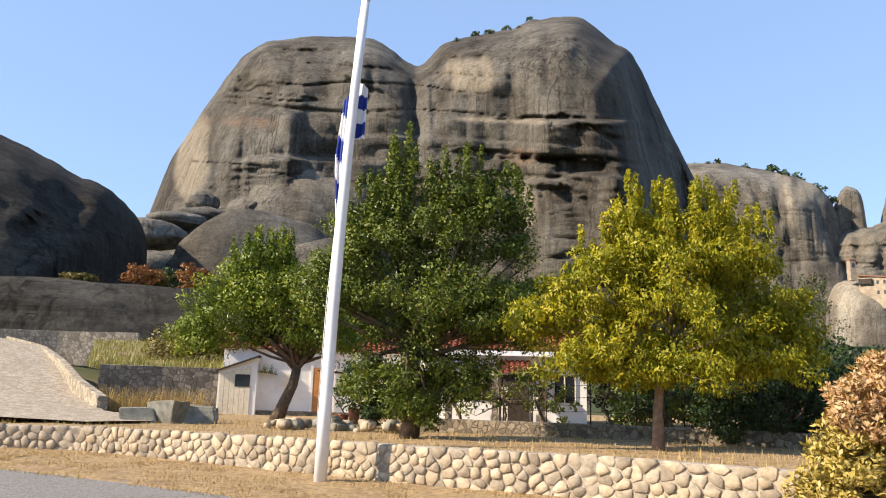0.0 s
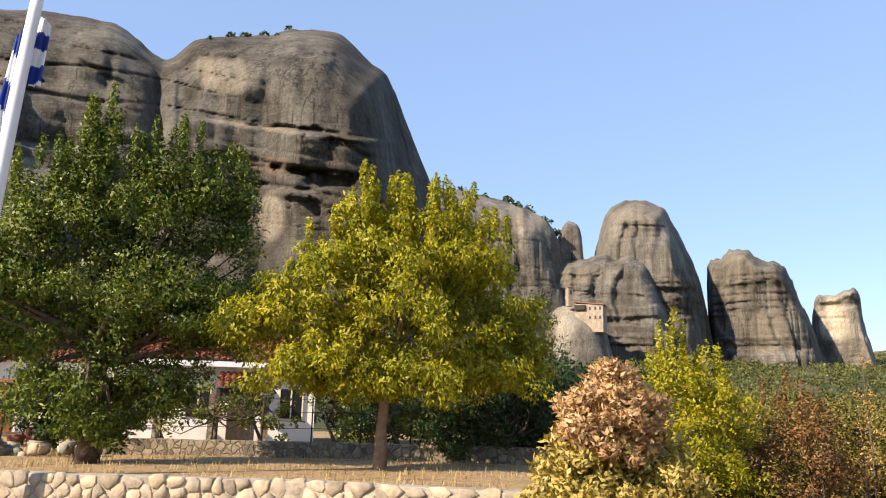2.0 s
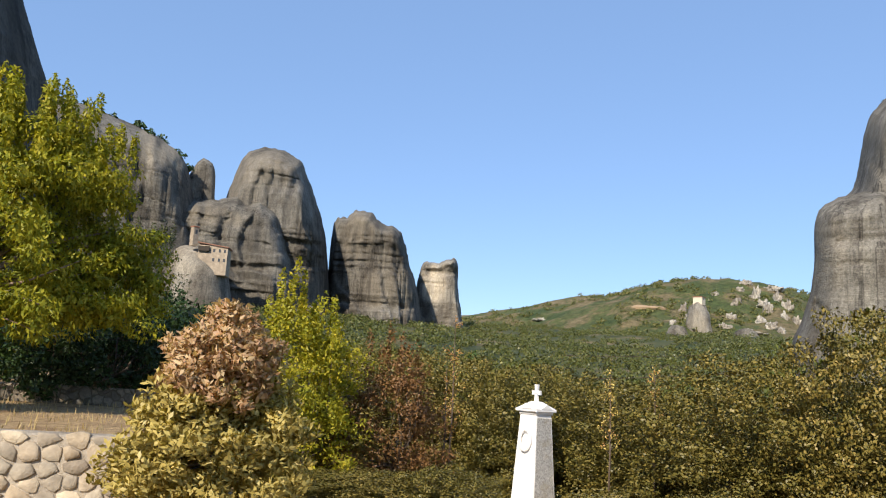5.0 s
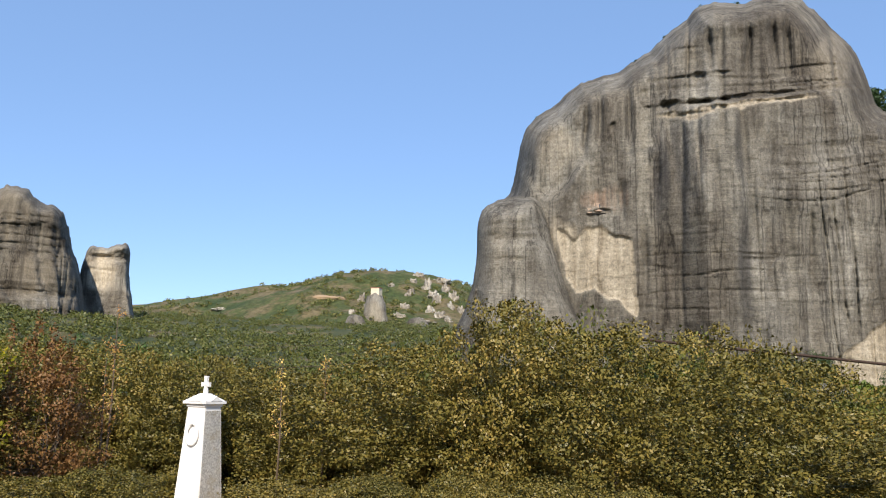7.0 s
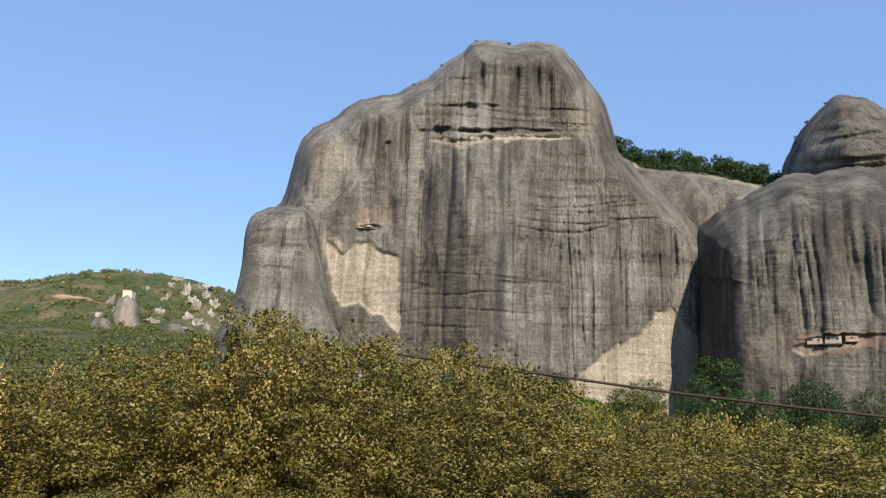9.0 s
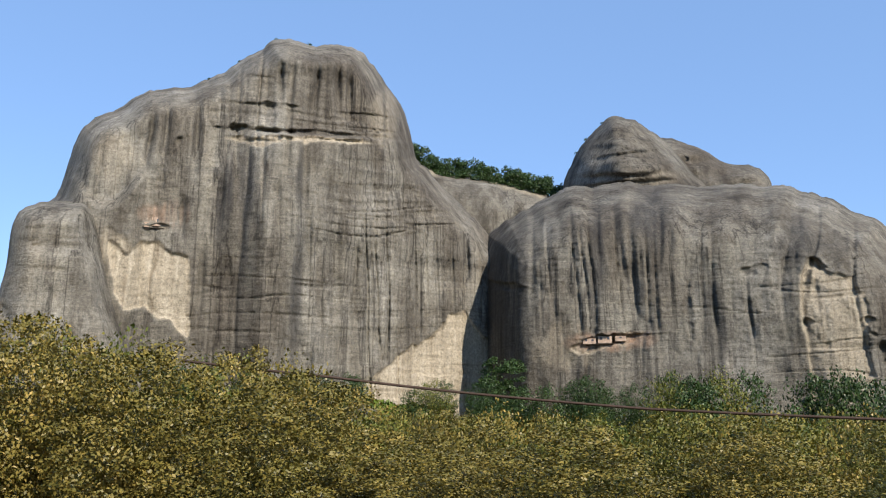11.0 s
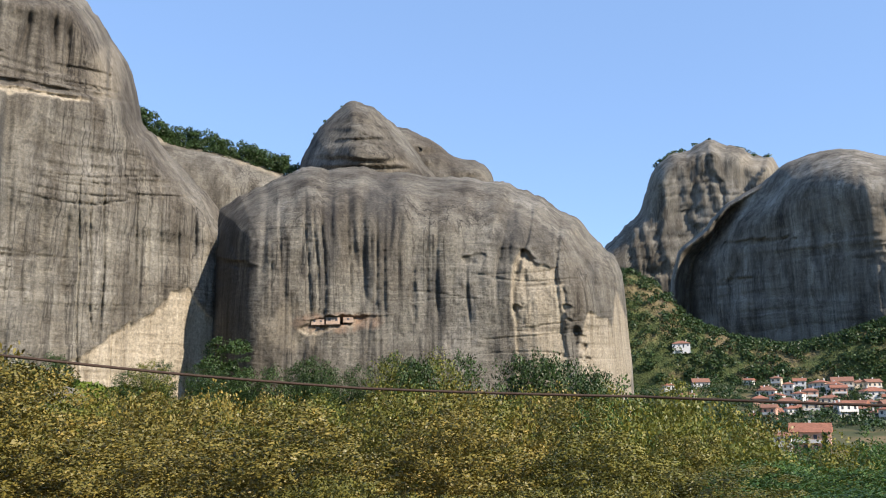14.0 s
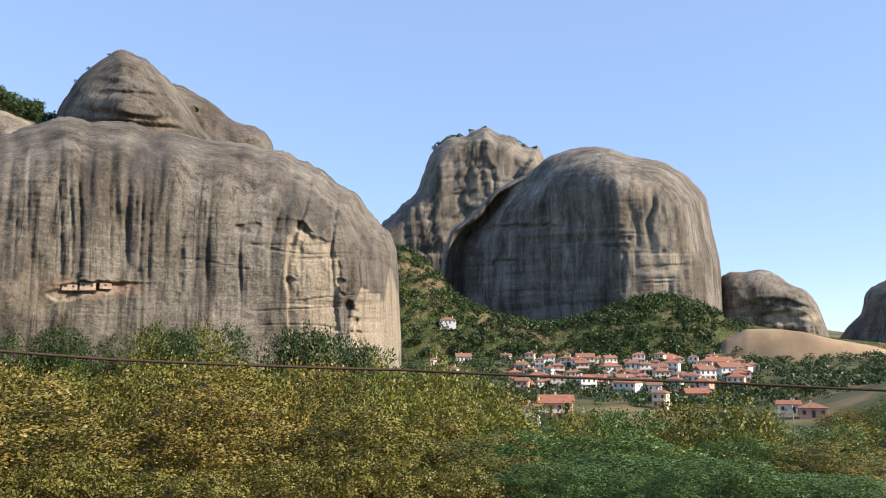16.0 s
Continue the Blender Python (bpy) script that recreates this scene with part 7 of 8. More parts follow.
# the wood on the valley floor
for d0, n in ((42, 34), (58, 36), (78, 36), (104, 36), (140, 34), (180, 30)):
    for k in range(n):
        az = 44 + (k + random.uniform(0, 0.9)) * 128 / n
        d = d0 * random.uniform(0.88, 1.12)
        line = np.interp(az, (44, 52, 60, 66, 75, 95, 110, 125, 135, 138, 142, 145, 147, 149, 152, 158, 162, 165, 170), (2.5, 2.3, 1.0, 0.5, 0.6, 0.8, 0.1, -0.1, -0.2, 0.9, 0.2, -0.3, -3.3, -2.8, -2.2, -2.2, -2.4, -3.6, -3.0))
        el = line - random.uniform(0.0, 1.1) - (0.35 if d0 < 70 else 0) - (1.6 if az > 136 and d0 > 70 else 0)
        w = random.uniform(4.5, 7.5) * (d0 / 90) ** 0.35
        kind = random.choice(wood_kinds)
        if random.random() < (0.5 if az > 142 else 0.10):
            kind = fresh_kind
        x, y = d * math.sin(radians(az)), d * math.cos(radians(az))
        foot = float(ground_height(x, y)) - 0.3
        set_bush(kind, az, d, max(foot + 2.6, 1.65 + d * math.tan(radians(el))), w, random.uniform(0, 360), foot)
# evergreens along the cliff foot
for k in range(44):
    az = random.uniform(84, 136)
    d = random.uniform(160, 184) if az > 96 else random.uniform(172, 190)
    top = 1.65 + d * math.tan(radians(np.interp(az, (84, 90, 98, 108, 116, 124, 132, 137), (3.6, 3.4, 2.8, 2.3, 2.5, 2.8, 2.2, 1.3)) - random.uniform(0, 1.0)))
    set_bush(pine_kind if random.random() < 0.75 else random.choice(wood_kinds), az, d, top, random.uniform(6, 11), random.uniform(0, 360))
for kind in (*near_kinds, *gold_kinds, *low_kinds, *wood_kinds, fresh_near, fresh_kind, pine_kind):      # the patterns themselves are not planted
    for ob in (*kind.children_recursive, kind):
        bpy.data.objects.remove(ob)



# ---------------------------------------------------------------- the lane side: slab, boulders and shrubs
def bearing(az, dist, z=None):
    x, y = dist * math.sin(radians(az)), dist * math.cos(radians(az))
    return (x, y, float(ground_height(x, y)) if z is None else z)


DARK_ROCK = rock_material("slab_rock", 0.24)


def rounded_rock(name, at, size, seed, label, material=None, turn=0.0, sub=4, broken=0.0):
    bm = bmesh.new()
    bmesh.ops.create_icosphere(bm, subdivisions=sub, radius=1)
    for v in bm.verts:
        d = v.co * 1.3 + Vector((seed * 2.3, seed * 5.1, 0))
        k = 1 + 0.16 * noise.noise(d) + 0.07 * noise.noise(d * 3) + 0.035 * noise.noise(Vector((d.x, d.y, d.z * 9)))
        if broken:
            k = k * (1 + broken * noise.noise(d * 1.6 + Vector((0, 7, 0))) + 0.6 * broken * noise.noise(d * 4.5))
        z = v.co.z * k
        v.co = Vector((v.co.x * k * size[0], v.co.y * k * size[1], (z if z > 0 else z * 0.6) * size[2]))
    for f in bm.faces:
        f.smooth = True
    me = bpy.data.meshes.new(name)
    bm.to_mesh(me)
    bm.free()
    me.materials.append(material or DARK_ROCK)
    ob = new(name, me)
    ob.matrix_world = pose(*at, 0, 0, turn)
    return tagged(ob, label, "rock")


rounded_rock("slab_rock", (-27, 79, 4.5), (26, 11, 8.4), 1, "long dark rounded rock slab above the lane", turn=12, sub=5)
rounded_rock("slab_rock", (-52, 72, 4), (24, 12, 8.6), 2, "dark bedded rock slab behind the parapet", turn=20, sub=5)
rounded_rock("pale_outcrop", (-21, 118, 17), (15, 9, 12), 3, "pale stepped outcrop below the domes", rock_mats[0.62], 10)
rounded_rock("pale_outcrop", (-12, 112, 15), (11, 8, 9), 4, "pale broken boulder below the domes", rock_mats[0.62], -15)
for k, (az, d, z, sx, sz) in enumerate(((-14.3, 184, 45.0, 3.8, 3.3), (-14.0, 181, 40.6, 7.5, 2.8), (-13.2, 178, 36.5, 8.5, 3.2), (-15.9, 176, 38.5, 7.0, 2.4), (-17.6, 172, 34.0, 7.5, 4.0), (-17.2, 168, 25.5, 9.0, 4.6))):
    rounded_rock("perched_boulder", bearing(az, d, z), (sx, sx * 0.8, sz), 10 + k, "huge smooth grey boulder resting on the rock shelf", rock_mats[0.62], -az)

AUTUMN = leaf_material("leaf_autumn_orange", [(0.0, (0.16, 0.06, 0.02)), (0.5, (0.32, 0.14, 0.05)), (1.0, (0.42, 0.24, 0.10))])
for az, d, z, wx, h, mat in ((-18.6, 86, 12.6, 3.6, 2.6, AUTUMN), (-17.4, 87, 12.6, 2.2, 2.2, LEAF_OLIVE), (-15.0, 84, 12.0, 2.8, 3.4, AUTUMN), (-22.5, 84, 12.4, 2.4, 1.2, LEAF_OLIVE), (-16.3, 92, 12.5, 3.0, 3.4, LEAF_PINE)):
    tree("autumn_shrub", bearing(az, d, z - 0.4), "shrub with dry autumn leaves on top of the slab",
         ((0, 0, h * 0.6, wx * 0.6, wx * 0.5, h * 0.5), (wx * 0.4, 0, h * 0.5, wx * 0.4, wx * 0.4, h * 0.4)), ((0, 0, -0.2), (0, 0, 0.4), (0, 0, 0.9)), mat, int(200 + d + az * 7), 60, 0.42, 40, (0.22, 0.14), 0, 0, "shrub", "shrubs on the slab", 0.08, 18)


def small_flag(at, cloth, label, lean):
    th = place_group("small_flag", at, label, "flag")
    bm = bmesh.new()
    tube(bm, [(0, 0, 0), (lean, 0, 3.4)], [0.035, 0.03], 6)
    part("pole", bm, WHITE_PAINT, th)
    bm = bmesh.new()
    g = [[bm.verts.new((lean + 0.02 + 0.35 * i / 4 * (1 - j / 9), 0.06 * math.sin(i * 2 + j), 3.4 - 1.4 * j / 8)) for j in range(9)] for i in range(5)]
    for i in range(4):
        for j in range(8):
            bm.faces.new((g[i][j], g[i + 1][j], g[i + 1][j + 1], g[i][j + 1]))
    part("cloth", bm, cloth, th)


small_flag(bearing(-12.6, 62, 5.4), FLAG_GOLD, "small yellow flag on a pole beside the trees", 0.25)
small_flag(bearing(-12.0, 62, 5.2), FLAG_WHITE, "small white flag on a leaning pole beside the trees", 0.6)

random.seed(77)
spots, lens = [], []
for k in range(5000):
    u, v = random.random(), random.random() ** 1.6
    x = -12.6 + 7.5 * u - 9.0 * v * (1 - u * 0.5)
    y = 30.6 + 0.8 * u + 25 * v
    spots.append((x, y, 2.6 + 2.6 * v))
    lens.append(random.uniform(0.1, 0.45))
blades("bank_grass", spots, lens, leaf_material("leaf_bank_grass", [(0.0, (0.10, 0.13, 0.02)), (0.5, (0.22, 0.22, 0.05)), (1.0, (0.42, 0.32, 0.13))]), "green and bleached grass on the bank", "grass", 0.6, 0.02)
spots, lens = [], []
for k in range(900):
    spots.append((random.uniform(-11.8, -7.6), random.uniform(29.0, 30.4), 0.95))
    lens.append(random.uniform(0.3, 1.0))
blades("tall_dry_grass", spots, lens, STRAW, "tall bleached stalks in front of the retaining wall", "dry grass", 0.6, 0.012)


# ---------------------------------------------------------------- growth on the rocks and hills
def scrub(name, spots, sizes, material, label, per=14, seed=1, leaf=0.42):
    rng = np.random.default_rng(seed)
    spots, sizes = np.asarray(spots, float), np.asarray(sizes, float)
    n = len(spots)
    if n == 0:
        return None
    d = rng.normal(size=(n * per, 3))
    d /= np.linalg.norm(d, axis=1)[:, None]
    d[:, 2] = np.abs(d[:, 2]) * 1.0
    c = np.repeat(spots, per, 0)
    s = np.repeat(sizes, per)[:, None]
    p = c + d * s * rng.uniform(0.5, 1, (n * per, 1))
    ax = rng.normal(size=p.shape)
    ax /= np.linalg.norm(ax, axis=1)[:, None]
    sd = np.cross(ax, d + rng.normal(size=p.shape) * 0.3)
    sd /= np.linalg.norm(sd, axis=1)[:, None]
    L = s * leaf * rng.uniform(0.6, 1.3, (n * per, 1))
    v = np.stack([p - ax * L, p + sd * L * 0.7, p + ax * L, p - sd * L * 0.7], 1).reshape(-1, 3)
    return tagged(new(name, leaf_mesh(name, v, material)), label, "scrub", kind="stuff")


def drop_on(ob, az_lo, az_hi, d_lo, d_hi, n, rng):
    """Points on an object's upper side, found by rays from above."""
    bpy.context.view_layer.update()
    out = []
    for k in range(n * 3):
        a, d = radians(rng.uniform(az_lo, az_hi)), rng.uniform(d_lo, d_hi)
        hit, p, nrm, _ = ob.ray_cast(Vector((d * math.sin(a), d * math.cos(a), 900)), Vector((0, 0, -1)))
        if hit and abs(nrm.z) > 0.25:
            out.append(tuple(p))
        if len(out) >= n:
            break
    return out


obj = bpy.data.objects
rng = np.random.default_rng(5)
HILL_GREEN = leaf_material("leaf_hill_scrub", [(0.0, (0.046, 0.066, 0.016)), (0.5, (0.105, 0.118, 0.030)), (1.0, (0.25, 0.20, 0.062))], 0.15)
pts = drop_on(obj["scrub_hill"], 38, 86, 660, 1160, 2300, rng)
keep = [p for p in pts if fbm(p[0] * 0.008, p[1] * 0.008, 0, 9, 3) > -0.05]
scrub("hill_scrub", keep, rng.uniform(2.2, 6.0, len(keep)), HILL_GREEN, "green and brown scrub scattered over the far hill", 30, 3, 0.24)
pts = drop_on(obj["wooded_mound"], 120, 175, 548, 640, 2600, rng)
keep = [p for p in pts if math.degrees(math.atan2(p[0], p[1])) < 160 or fbm(p[0] * 0.02, p[1] * 0.02, 0, 4, 3) > 0.1]
scrub("mound_wood", keep, rng.uniform(2.6, 5.2, len(keep)), LEAF_PINE, "dense dark green wood covering the mound", 60, 4, 0.18)
pts = drop_on(obj["far_ridge"], 20, 95, 1700, 2250, 900, rng)
scrub("ridge_scrub", pts, rng.uniform(6, 14, len(pts)), HILL_GREEN, "faint scrub along the far ridge", 10, 6)
saddle = drop_on(obj["saddle_rock"], 92, 118, 318, 352, 900, rng)
scrub("saddle_scrub", [(x * 1.014, y * 1.014, z + rng.uniform(1.0, 8.5)) for x, y, z in saddle], rng.uniform(1.5, 3.0, len(saddle)), LEAF_PINE, "dark scrub along the rim of the rock saddle", 90, 7, 0.16)
for name, a0, a1, d0, d1, n, s in (("great_cliff_rock", 76, 95, 250, 275, 10, 0.9), ("bald_cone_rock", 112, 118, 300, 330, 6, 1.0), ("twin_dome_rock", 4, 10, 215, 245, 14, 1.6), ("ridge_rock", 22, 42, 418, 445, 18, 3.2), ("great_dome_rock", 42, 50, 430, 470, 20, 1.6), ("round_front_rock", 105, 118, 255, 290, 7, 0.9), ("far_crag_rock", 140, 150, 1060, 1160, 40, 5.0)):
    pts = drop_on(obj[name], a0, a1, d0, d1, n, rng)
    scrub("rock_top_scrub", pts, rng.uniform(0.5, 1.2, len(pts)) * s, LEAF_PINE, "dark scrub clinging to the rock top", 40, 8, 0.28)
# the scrub slope below the saddle's brow and at the towers' feet
pts = []
for k in range(2600):
    az, d = rng.uniform(36, 80), rng.uniform(190, 720)
    x, y, z = bearing(az, d)
    pts.append((x, y, z + 0.5))
scrub("slope_scrub", pts, rng.uniform(1.6, 4.2, len(pts)), HILL_GREEN, "rounded green scrub on the slope below the towers", 60, 9, 0.15)
pts = []
for k in range(1700):
    az, d = rng.uniform(132, 172), rng.uniform(330, 620)
    x, y, z = bearing(az, d)
    pts.append((x, y, z + 0.8))
scrub("village_greenery", pts, rng.uniform(1.8, 4.6, len(pts)), LEAF_PINE, "garden trees and hedges between the village houses", 54, 10, 0.17)
pts = []
for k in range(260):
    az, d = rng.uniform(82, 104), rng.uniform(186, 204)
    x, y, z = bearing(az, d)
    pts.append((x, y, z + 1.0))
scrub("cliff_foot_scrub", pts, rng.uniform(1.8, 4.0, len(pts)), leaf_material("leaf_bright_scrub", [(0.0, (0.04, 0.08, 0.012)), (0.5, (0.09, 0.14, 0.02)), (1.0, (0.20, 0.22, 0.03))]), "fresh green scrub along the cliff foot", 40, 11, 0.24)
# dark growth in the cleft between the two great rocks
pts = [bearing(rng.uniform(107.7, 110.6), 192 + rng.uniform(-3, 3), 1 + 13 * rng.uniform(0, 1) ** 1.5) for k in range(90)]
scrub("cleft_ivy", pts, rng.uniform(1.0, 2.0, 90), LEAF_PINE, "deep green ivy filling the cleft", 80, 12, 0.16)


def cypress(at, h, label):
    rng2 = np.random.default_rng(int(h * 100))
    th = place_group("cypress", at, label, "cypress", "cypresses")
    zs = rng2.uniform(0.08, 1, 90) ** 0.9
    r = 0.13 * h * np.sin(np.clip(zs * 1.02, 0, 1) * math.pi) ** 0.6 * (1.05 - zs * 0.75)
    a = rng2.uniform(0, 6.28, 90)
    cl = np.stack([r * 0.6 * np.cos(a), r * 0.6 * np.sin(a), zs * h], 1)
    part_mesh("crown", leaf_mesh("crown", leaf_quads(cl, np.stack([0.05 * h + 0 * r, 0.05 * h + 0 * r, 0.07 * h + 0 * r], 1), 24, 0.35, 0.2, rng2, -0.8), LEAF_PINE), th)
    bm = bmesh.new()
    tube(bm, [(0, 0, -0.3), (0, 0, h * 0.6)], [0.2, 0.08], 6)
    part("trunk", bm, BARK, th)


for az, d, h in ((124.4, 170, 9.5), (127.0, 172, 8), (126.0, 175, 6.5), (135.6, 205, 8), (149.6, 150, 8)):
    cypress(bearing(az, d), h, "slim dark green cypress among the valley trees")

for az, d, s, lab in ((98.9, 165, (4.5, 3.5, 4.2), "pale pointed boulder in front of the cliff"), (66.5, 640, (9, 7, 9), "pale rock knob on the scrub slope"), (71.0, 700, (12, 8, 7), "pale rock knob on the scrub slope")):
    rounded_rock("field_rock", bearing(az, d), s, int(az), lab, rock_mats[0.82], az)

# pale outcrops on the far hill and the chapel rock
OUTCROP = rock_material("pale_hill_outcrop", 1.9)
bpy.context.view_layer.update()


def on_hill(az, dist):
    x, y = dist * math.sin(radians(az)), dist * math.cos(radians(az))
    hit, p, _, _ = obj["scrub_hill"].ray_cast(Vector((x, y, 900)), Vector((0, 0, -1)))
    return (x, y, p.z if hit else float(ground_height(x, y)))


for az, el, sx, sz in ((67.8, 5.4, 19, 40), (72.1, 6.5, 14, 13), (70.0, 5.7, 9, 14), (71.1, 4.7, 18, 7), (73.4, 5.7, 8, 14), (73.2, 4.8, 9, 12), (65.9, 2.9, 14, 8), (64.1, 6.2, 40, 7), (56.9, 5.0, 14, 4), (71.5, 4.6, 25, 6), (72.7, 7.6, 18, 10), (70.6, 7.6, 8, 8), (67.4, 3.1, 20, 5), (66.9, 6.0, 10, 16), (71.6, 7.1, 11, 22), (72.4, 6.2, 12, 20), (73.0, 6.9, 9, 18), (71.9, 5.4, 9, 16), (73.6, 6.4, 10, 20), (70.4, 6.6, 8, 14), (69.6, 5.0, 12, 10), (72.6, 5.1, 14, 14), (74.1, 5.4, 9, 18), (71.0, 8.0, 10, 9), (66.2, 5.2, 7, 10), (69.0, 7.2, 7, 9)):
    best = min((on_hill(az, d) for d in range(700, 1150, 6)), key=lambda p: abs(math.degrees(math.atan2(p[2] - 1.65, math.hypot(p[0], p[1]))) - el))
    m = math.hypot(best[0], best[1]) / 1386
    earth = sx > 30
    rounded_rock("hill_outcrop", (best[0], best[1], best[2] - sz * m * (0.55 if earth else 0.2)), (sx * m * (1 if earth else 0.85), sx * m * (0.35 if earth else 0.7), sz * m * (1 if earth else 0.75)), int(az * 10), "pink-brown cut terrace on the scrub hill" if earth else "pale bare rock outcrop on the scrub hill", BARE if earth else OUTCROP, -az - 20 if earth else az * 30, 4, 0.0 if earth else 0.75)


# ---------------------------------------------------------------- village
VILLAGE_WALLS = [plain("village_render_white", (0.74, 0.71, 0.66), 0.85, 0.6, 0.1, 0.2, 0.02), plain("village_render_cream", (0.66, 0.56, 0.42), 0.85, 0.6, 0.12, 0.2, 0.02), plain("village_render_rose", (0.60, 0.36, 0.26), 0.85, 0.6, 0.12, 0.2, 0.02)]
VILLAGE_ROOFS = [plain("village_tiles_red", (0.31, 0.135, 0.085), 0.85, 1.2, 0.3, 0.5, 0.05), plain("village_tiles_brown", (0.27, 0.135, 0.09), 0.85, 1.2, 0.3, 0.5, 0.05)]
SHUTTER = plain("village_window", (0.06, 0.065, 0.075), 0.4, 2, 0.2, 0.0, 0.01)


def village_house(at, turn, w, d, storeys, wall_mat, roof_mat, hip, label, rng):
    th = place_group("village_house", at, label, "house", "village houses")
    th.rotation_euler = (0, 0, radians(turn))
    h = 2.9 * storeys
    bm = bmesh.new()
    box(bm, (-w / 2, -d / 2, -4), (w / 2, d / 2, h), 0.03)
    part("wall", bm, wall_mat, th)
    bm = bmesh.new()
    e, r = 0.55, 0.24 * min(w, d) * (1.0 if hip else 1.1)
    lo = [bm.verts.new((x, y, h)) for x, y in ((-w / 2 - e, -d / 2 - e), (w / 2 + e, -d / 2 - e), (w / 2 + e, d / 2 + e), (-w / 2 - e, d / 2 + e))]
    up = [bm.verts.new((x, y, h + 0.14)) for x, y in ((-w / 2 - e, -d / 2 - e), (w / 2 + e, -d / 2 - e), (w / 2 + e, d / 2 + e), (-w / 2 - e, d / 2 + e))]
    inset = d / 2 if hip else -e
    ra, rb = bm.verts.new((-w / 2 + inset, 0, h + 0.14 + r)), bm.verts.new((w / 2 - inset, 0, h + 0.14 + r))
    bm.faces.new(lo[::-1])
    for k in range(4):
        bm.faces.new((lo[k], lo[(k + 1) % 4], up[(k + 1) % 4], up[k]))
    bm.faces.new((up[0], up[1], rb, ra))
    bm.faces.new((up[2], up[3], ra, rb))
    bm.faces.new((up[1], up[2], rb))
    bm.faces.new((up[3], up[0], ra))
    part("roof", bm, roof_mat, th)
    n = max(2, int(w / 2.6))
    for s in range(storeys):
        for k in range(n):
            x = -w / 2 + w * (k + 0.5) / n
            tall = s == 0 and k == n // 2
            bm = bmesh.new()
            box(bm, (x - 0.5, -d / 2 - 0.06, 2.9 * s + (0.1 if tall else 0.95)), (x + 0.5, -d / 2 + 0.05, 2.9 * s + 2.25))
            part("door" if tall else "window", bm, SHUTTER, th)
        for sx in (-1, 1):
            bm = bmesh.new()
            box(bm, (sx * w / 2 - 0.06, -0.5, 2.9 * s + 0.95), (sx * w / 2 + 0.06, 0.5, 2.9 * s + 2.2))
            part("window", bm, SHUTTER, th)
    if storeys > 1:
        bm = bmesh.new()
        box(bm, (-w / 2 + 0.4, -d / 2 - 1.1, 2.75), (w / 2 - 0.4, -d / 2, 2.92))
        box(bm, (-w / 2 + 0.4, -d / 2 - 1.1, 2.92), (w / 2 - 0.4, -d / 2 - 1.0, 3.8))
        part("balcony", bm, VILLAGE_WALLS[0], th)
    bm = bmesh.new()
    cx = rng.uniform(-0.3, 0.3) * w
    box(bm, (cx - 0.3, 0.3, h), (cx + 0.3, 0.9, h + r + 0.9))
    part("chimney", bm, VILLAGE_WALLS[0], th)
    return th


VILLAGE_A = (
    (145.7, 618, 8.0, 1, 0, 0), (145.3, 550, 6.3, 1, 0, 0), (145.9, 466, 8.1, 1, 2, 0), (146.4, 502, 10.9, 1, 0, 1),
    (147.0, 482, 7.0, 1, 0, 0), (147.6, 454, 11.1, 1, 0, 1), (148.3, 466, 5.4, 2, 0, 0), (148.4, 434, 6.9, 1, 2, 0),
    (147.8, 426, 6.1, 1, 0, 0), (149.6, 538, 10.9, 1, 0, 1), (150.9, 526, 11.4, 2, 1, 1), (150.2, 470, 6.8, 1, 0, 0),
    (151.3, 434, 14.4, 1, 1, 0), (152.6, 498, 12.2, 1, 0, 0), (152.4, 462, 6.0, 1, 0, 1), (154.2, 506, 9.5, 1, 0, 1))
VILLAGE_B = (
    (153.8, 390, 11.3, 2, 0, 0), (154.9, 434, 6.9, 1, 1, 1), (155.6, 390, 6.2, 2, 0, 1), (155.7, 514, 6.7, 1, 0, 1),
    (156.7, 546, 15.8, 1, 1, 0), (156.8, 482, 9.0, 2, 0, 0), (157.5, 438, 9.5, 1, 0, 1), (157.0, 414, 6.6, 1, 0, 1),
    (158.7, 462, 7.3, 2, 0, 0), (159.2, 414, 9.0, 1, 1, 0), (158.4, 382, 11.0, 1, 2, 0), (159.9, 526, 15.2, 1, 2, 0),
    (160.5, 454, 11.8, 2, 0, 1), (161.4, 482, 9.0, 2, 0, 1), (159.1, 510, 5.9, 1, 0, 0), (156.0, 326, 5.6, 2, 1, 1))
VILLAGE_C = (
    (148.8, 270, 10.9, 2, 2, 0), (147.1, 254, 4.8, 2, 0, 1), (164.1, 298, 6.9, 1, 0, 0), (165.5, 274, 7.9, 1, 2, 1),
    (154.5, 470, 6.1, 1, 0, 0), (151.8, 414, 6.0, 1, 0, 1), (145.4, 414, 6.0, 1, 2, 0), (146.6, 414, 7.8, 1, 2, 0),
    (141.3, 500, 9.4, 1, 0, 1), (142.8, 606, 7.0, 1, 1, 0), (142.2, 554, 10.4, 1, 0, 1), (140.1, 554, 7.2, 1, 0, 0),
    (162.0, 510, 7.4, 1, 0, 0))
rng = random.Random(8)
for az, d, w, st, mat, roof in VILLAGE_A + VILLAGE_B + VILLAGE_C:
    x, y, z = bearing(az, d)
    label = ("white", "cream", "rose-coloured")[mat] + " village house with " + ("red" if roof == 0 else "brown") + " tile roof" + (" and balcony" if st > 1 else "")
    village_house((x, y, z), -az + rng.uniform(-25, 25), w, w * rng.uniform(0.7, 0.95), st, VILLAGE_WALLS[mat], VILLAGE_ROOFS[roof], rng.random() < 0.6, label, rng)


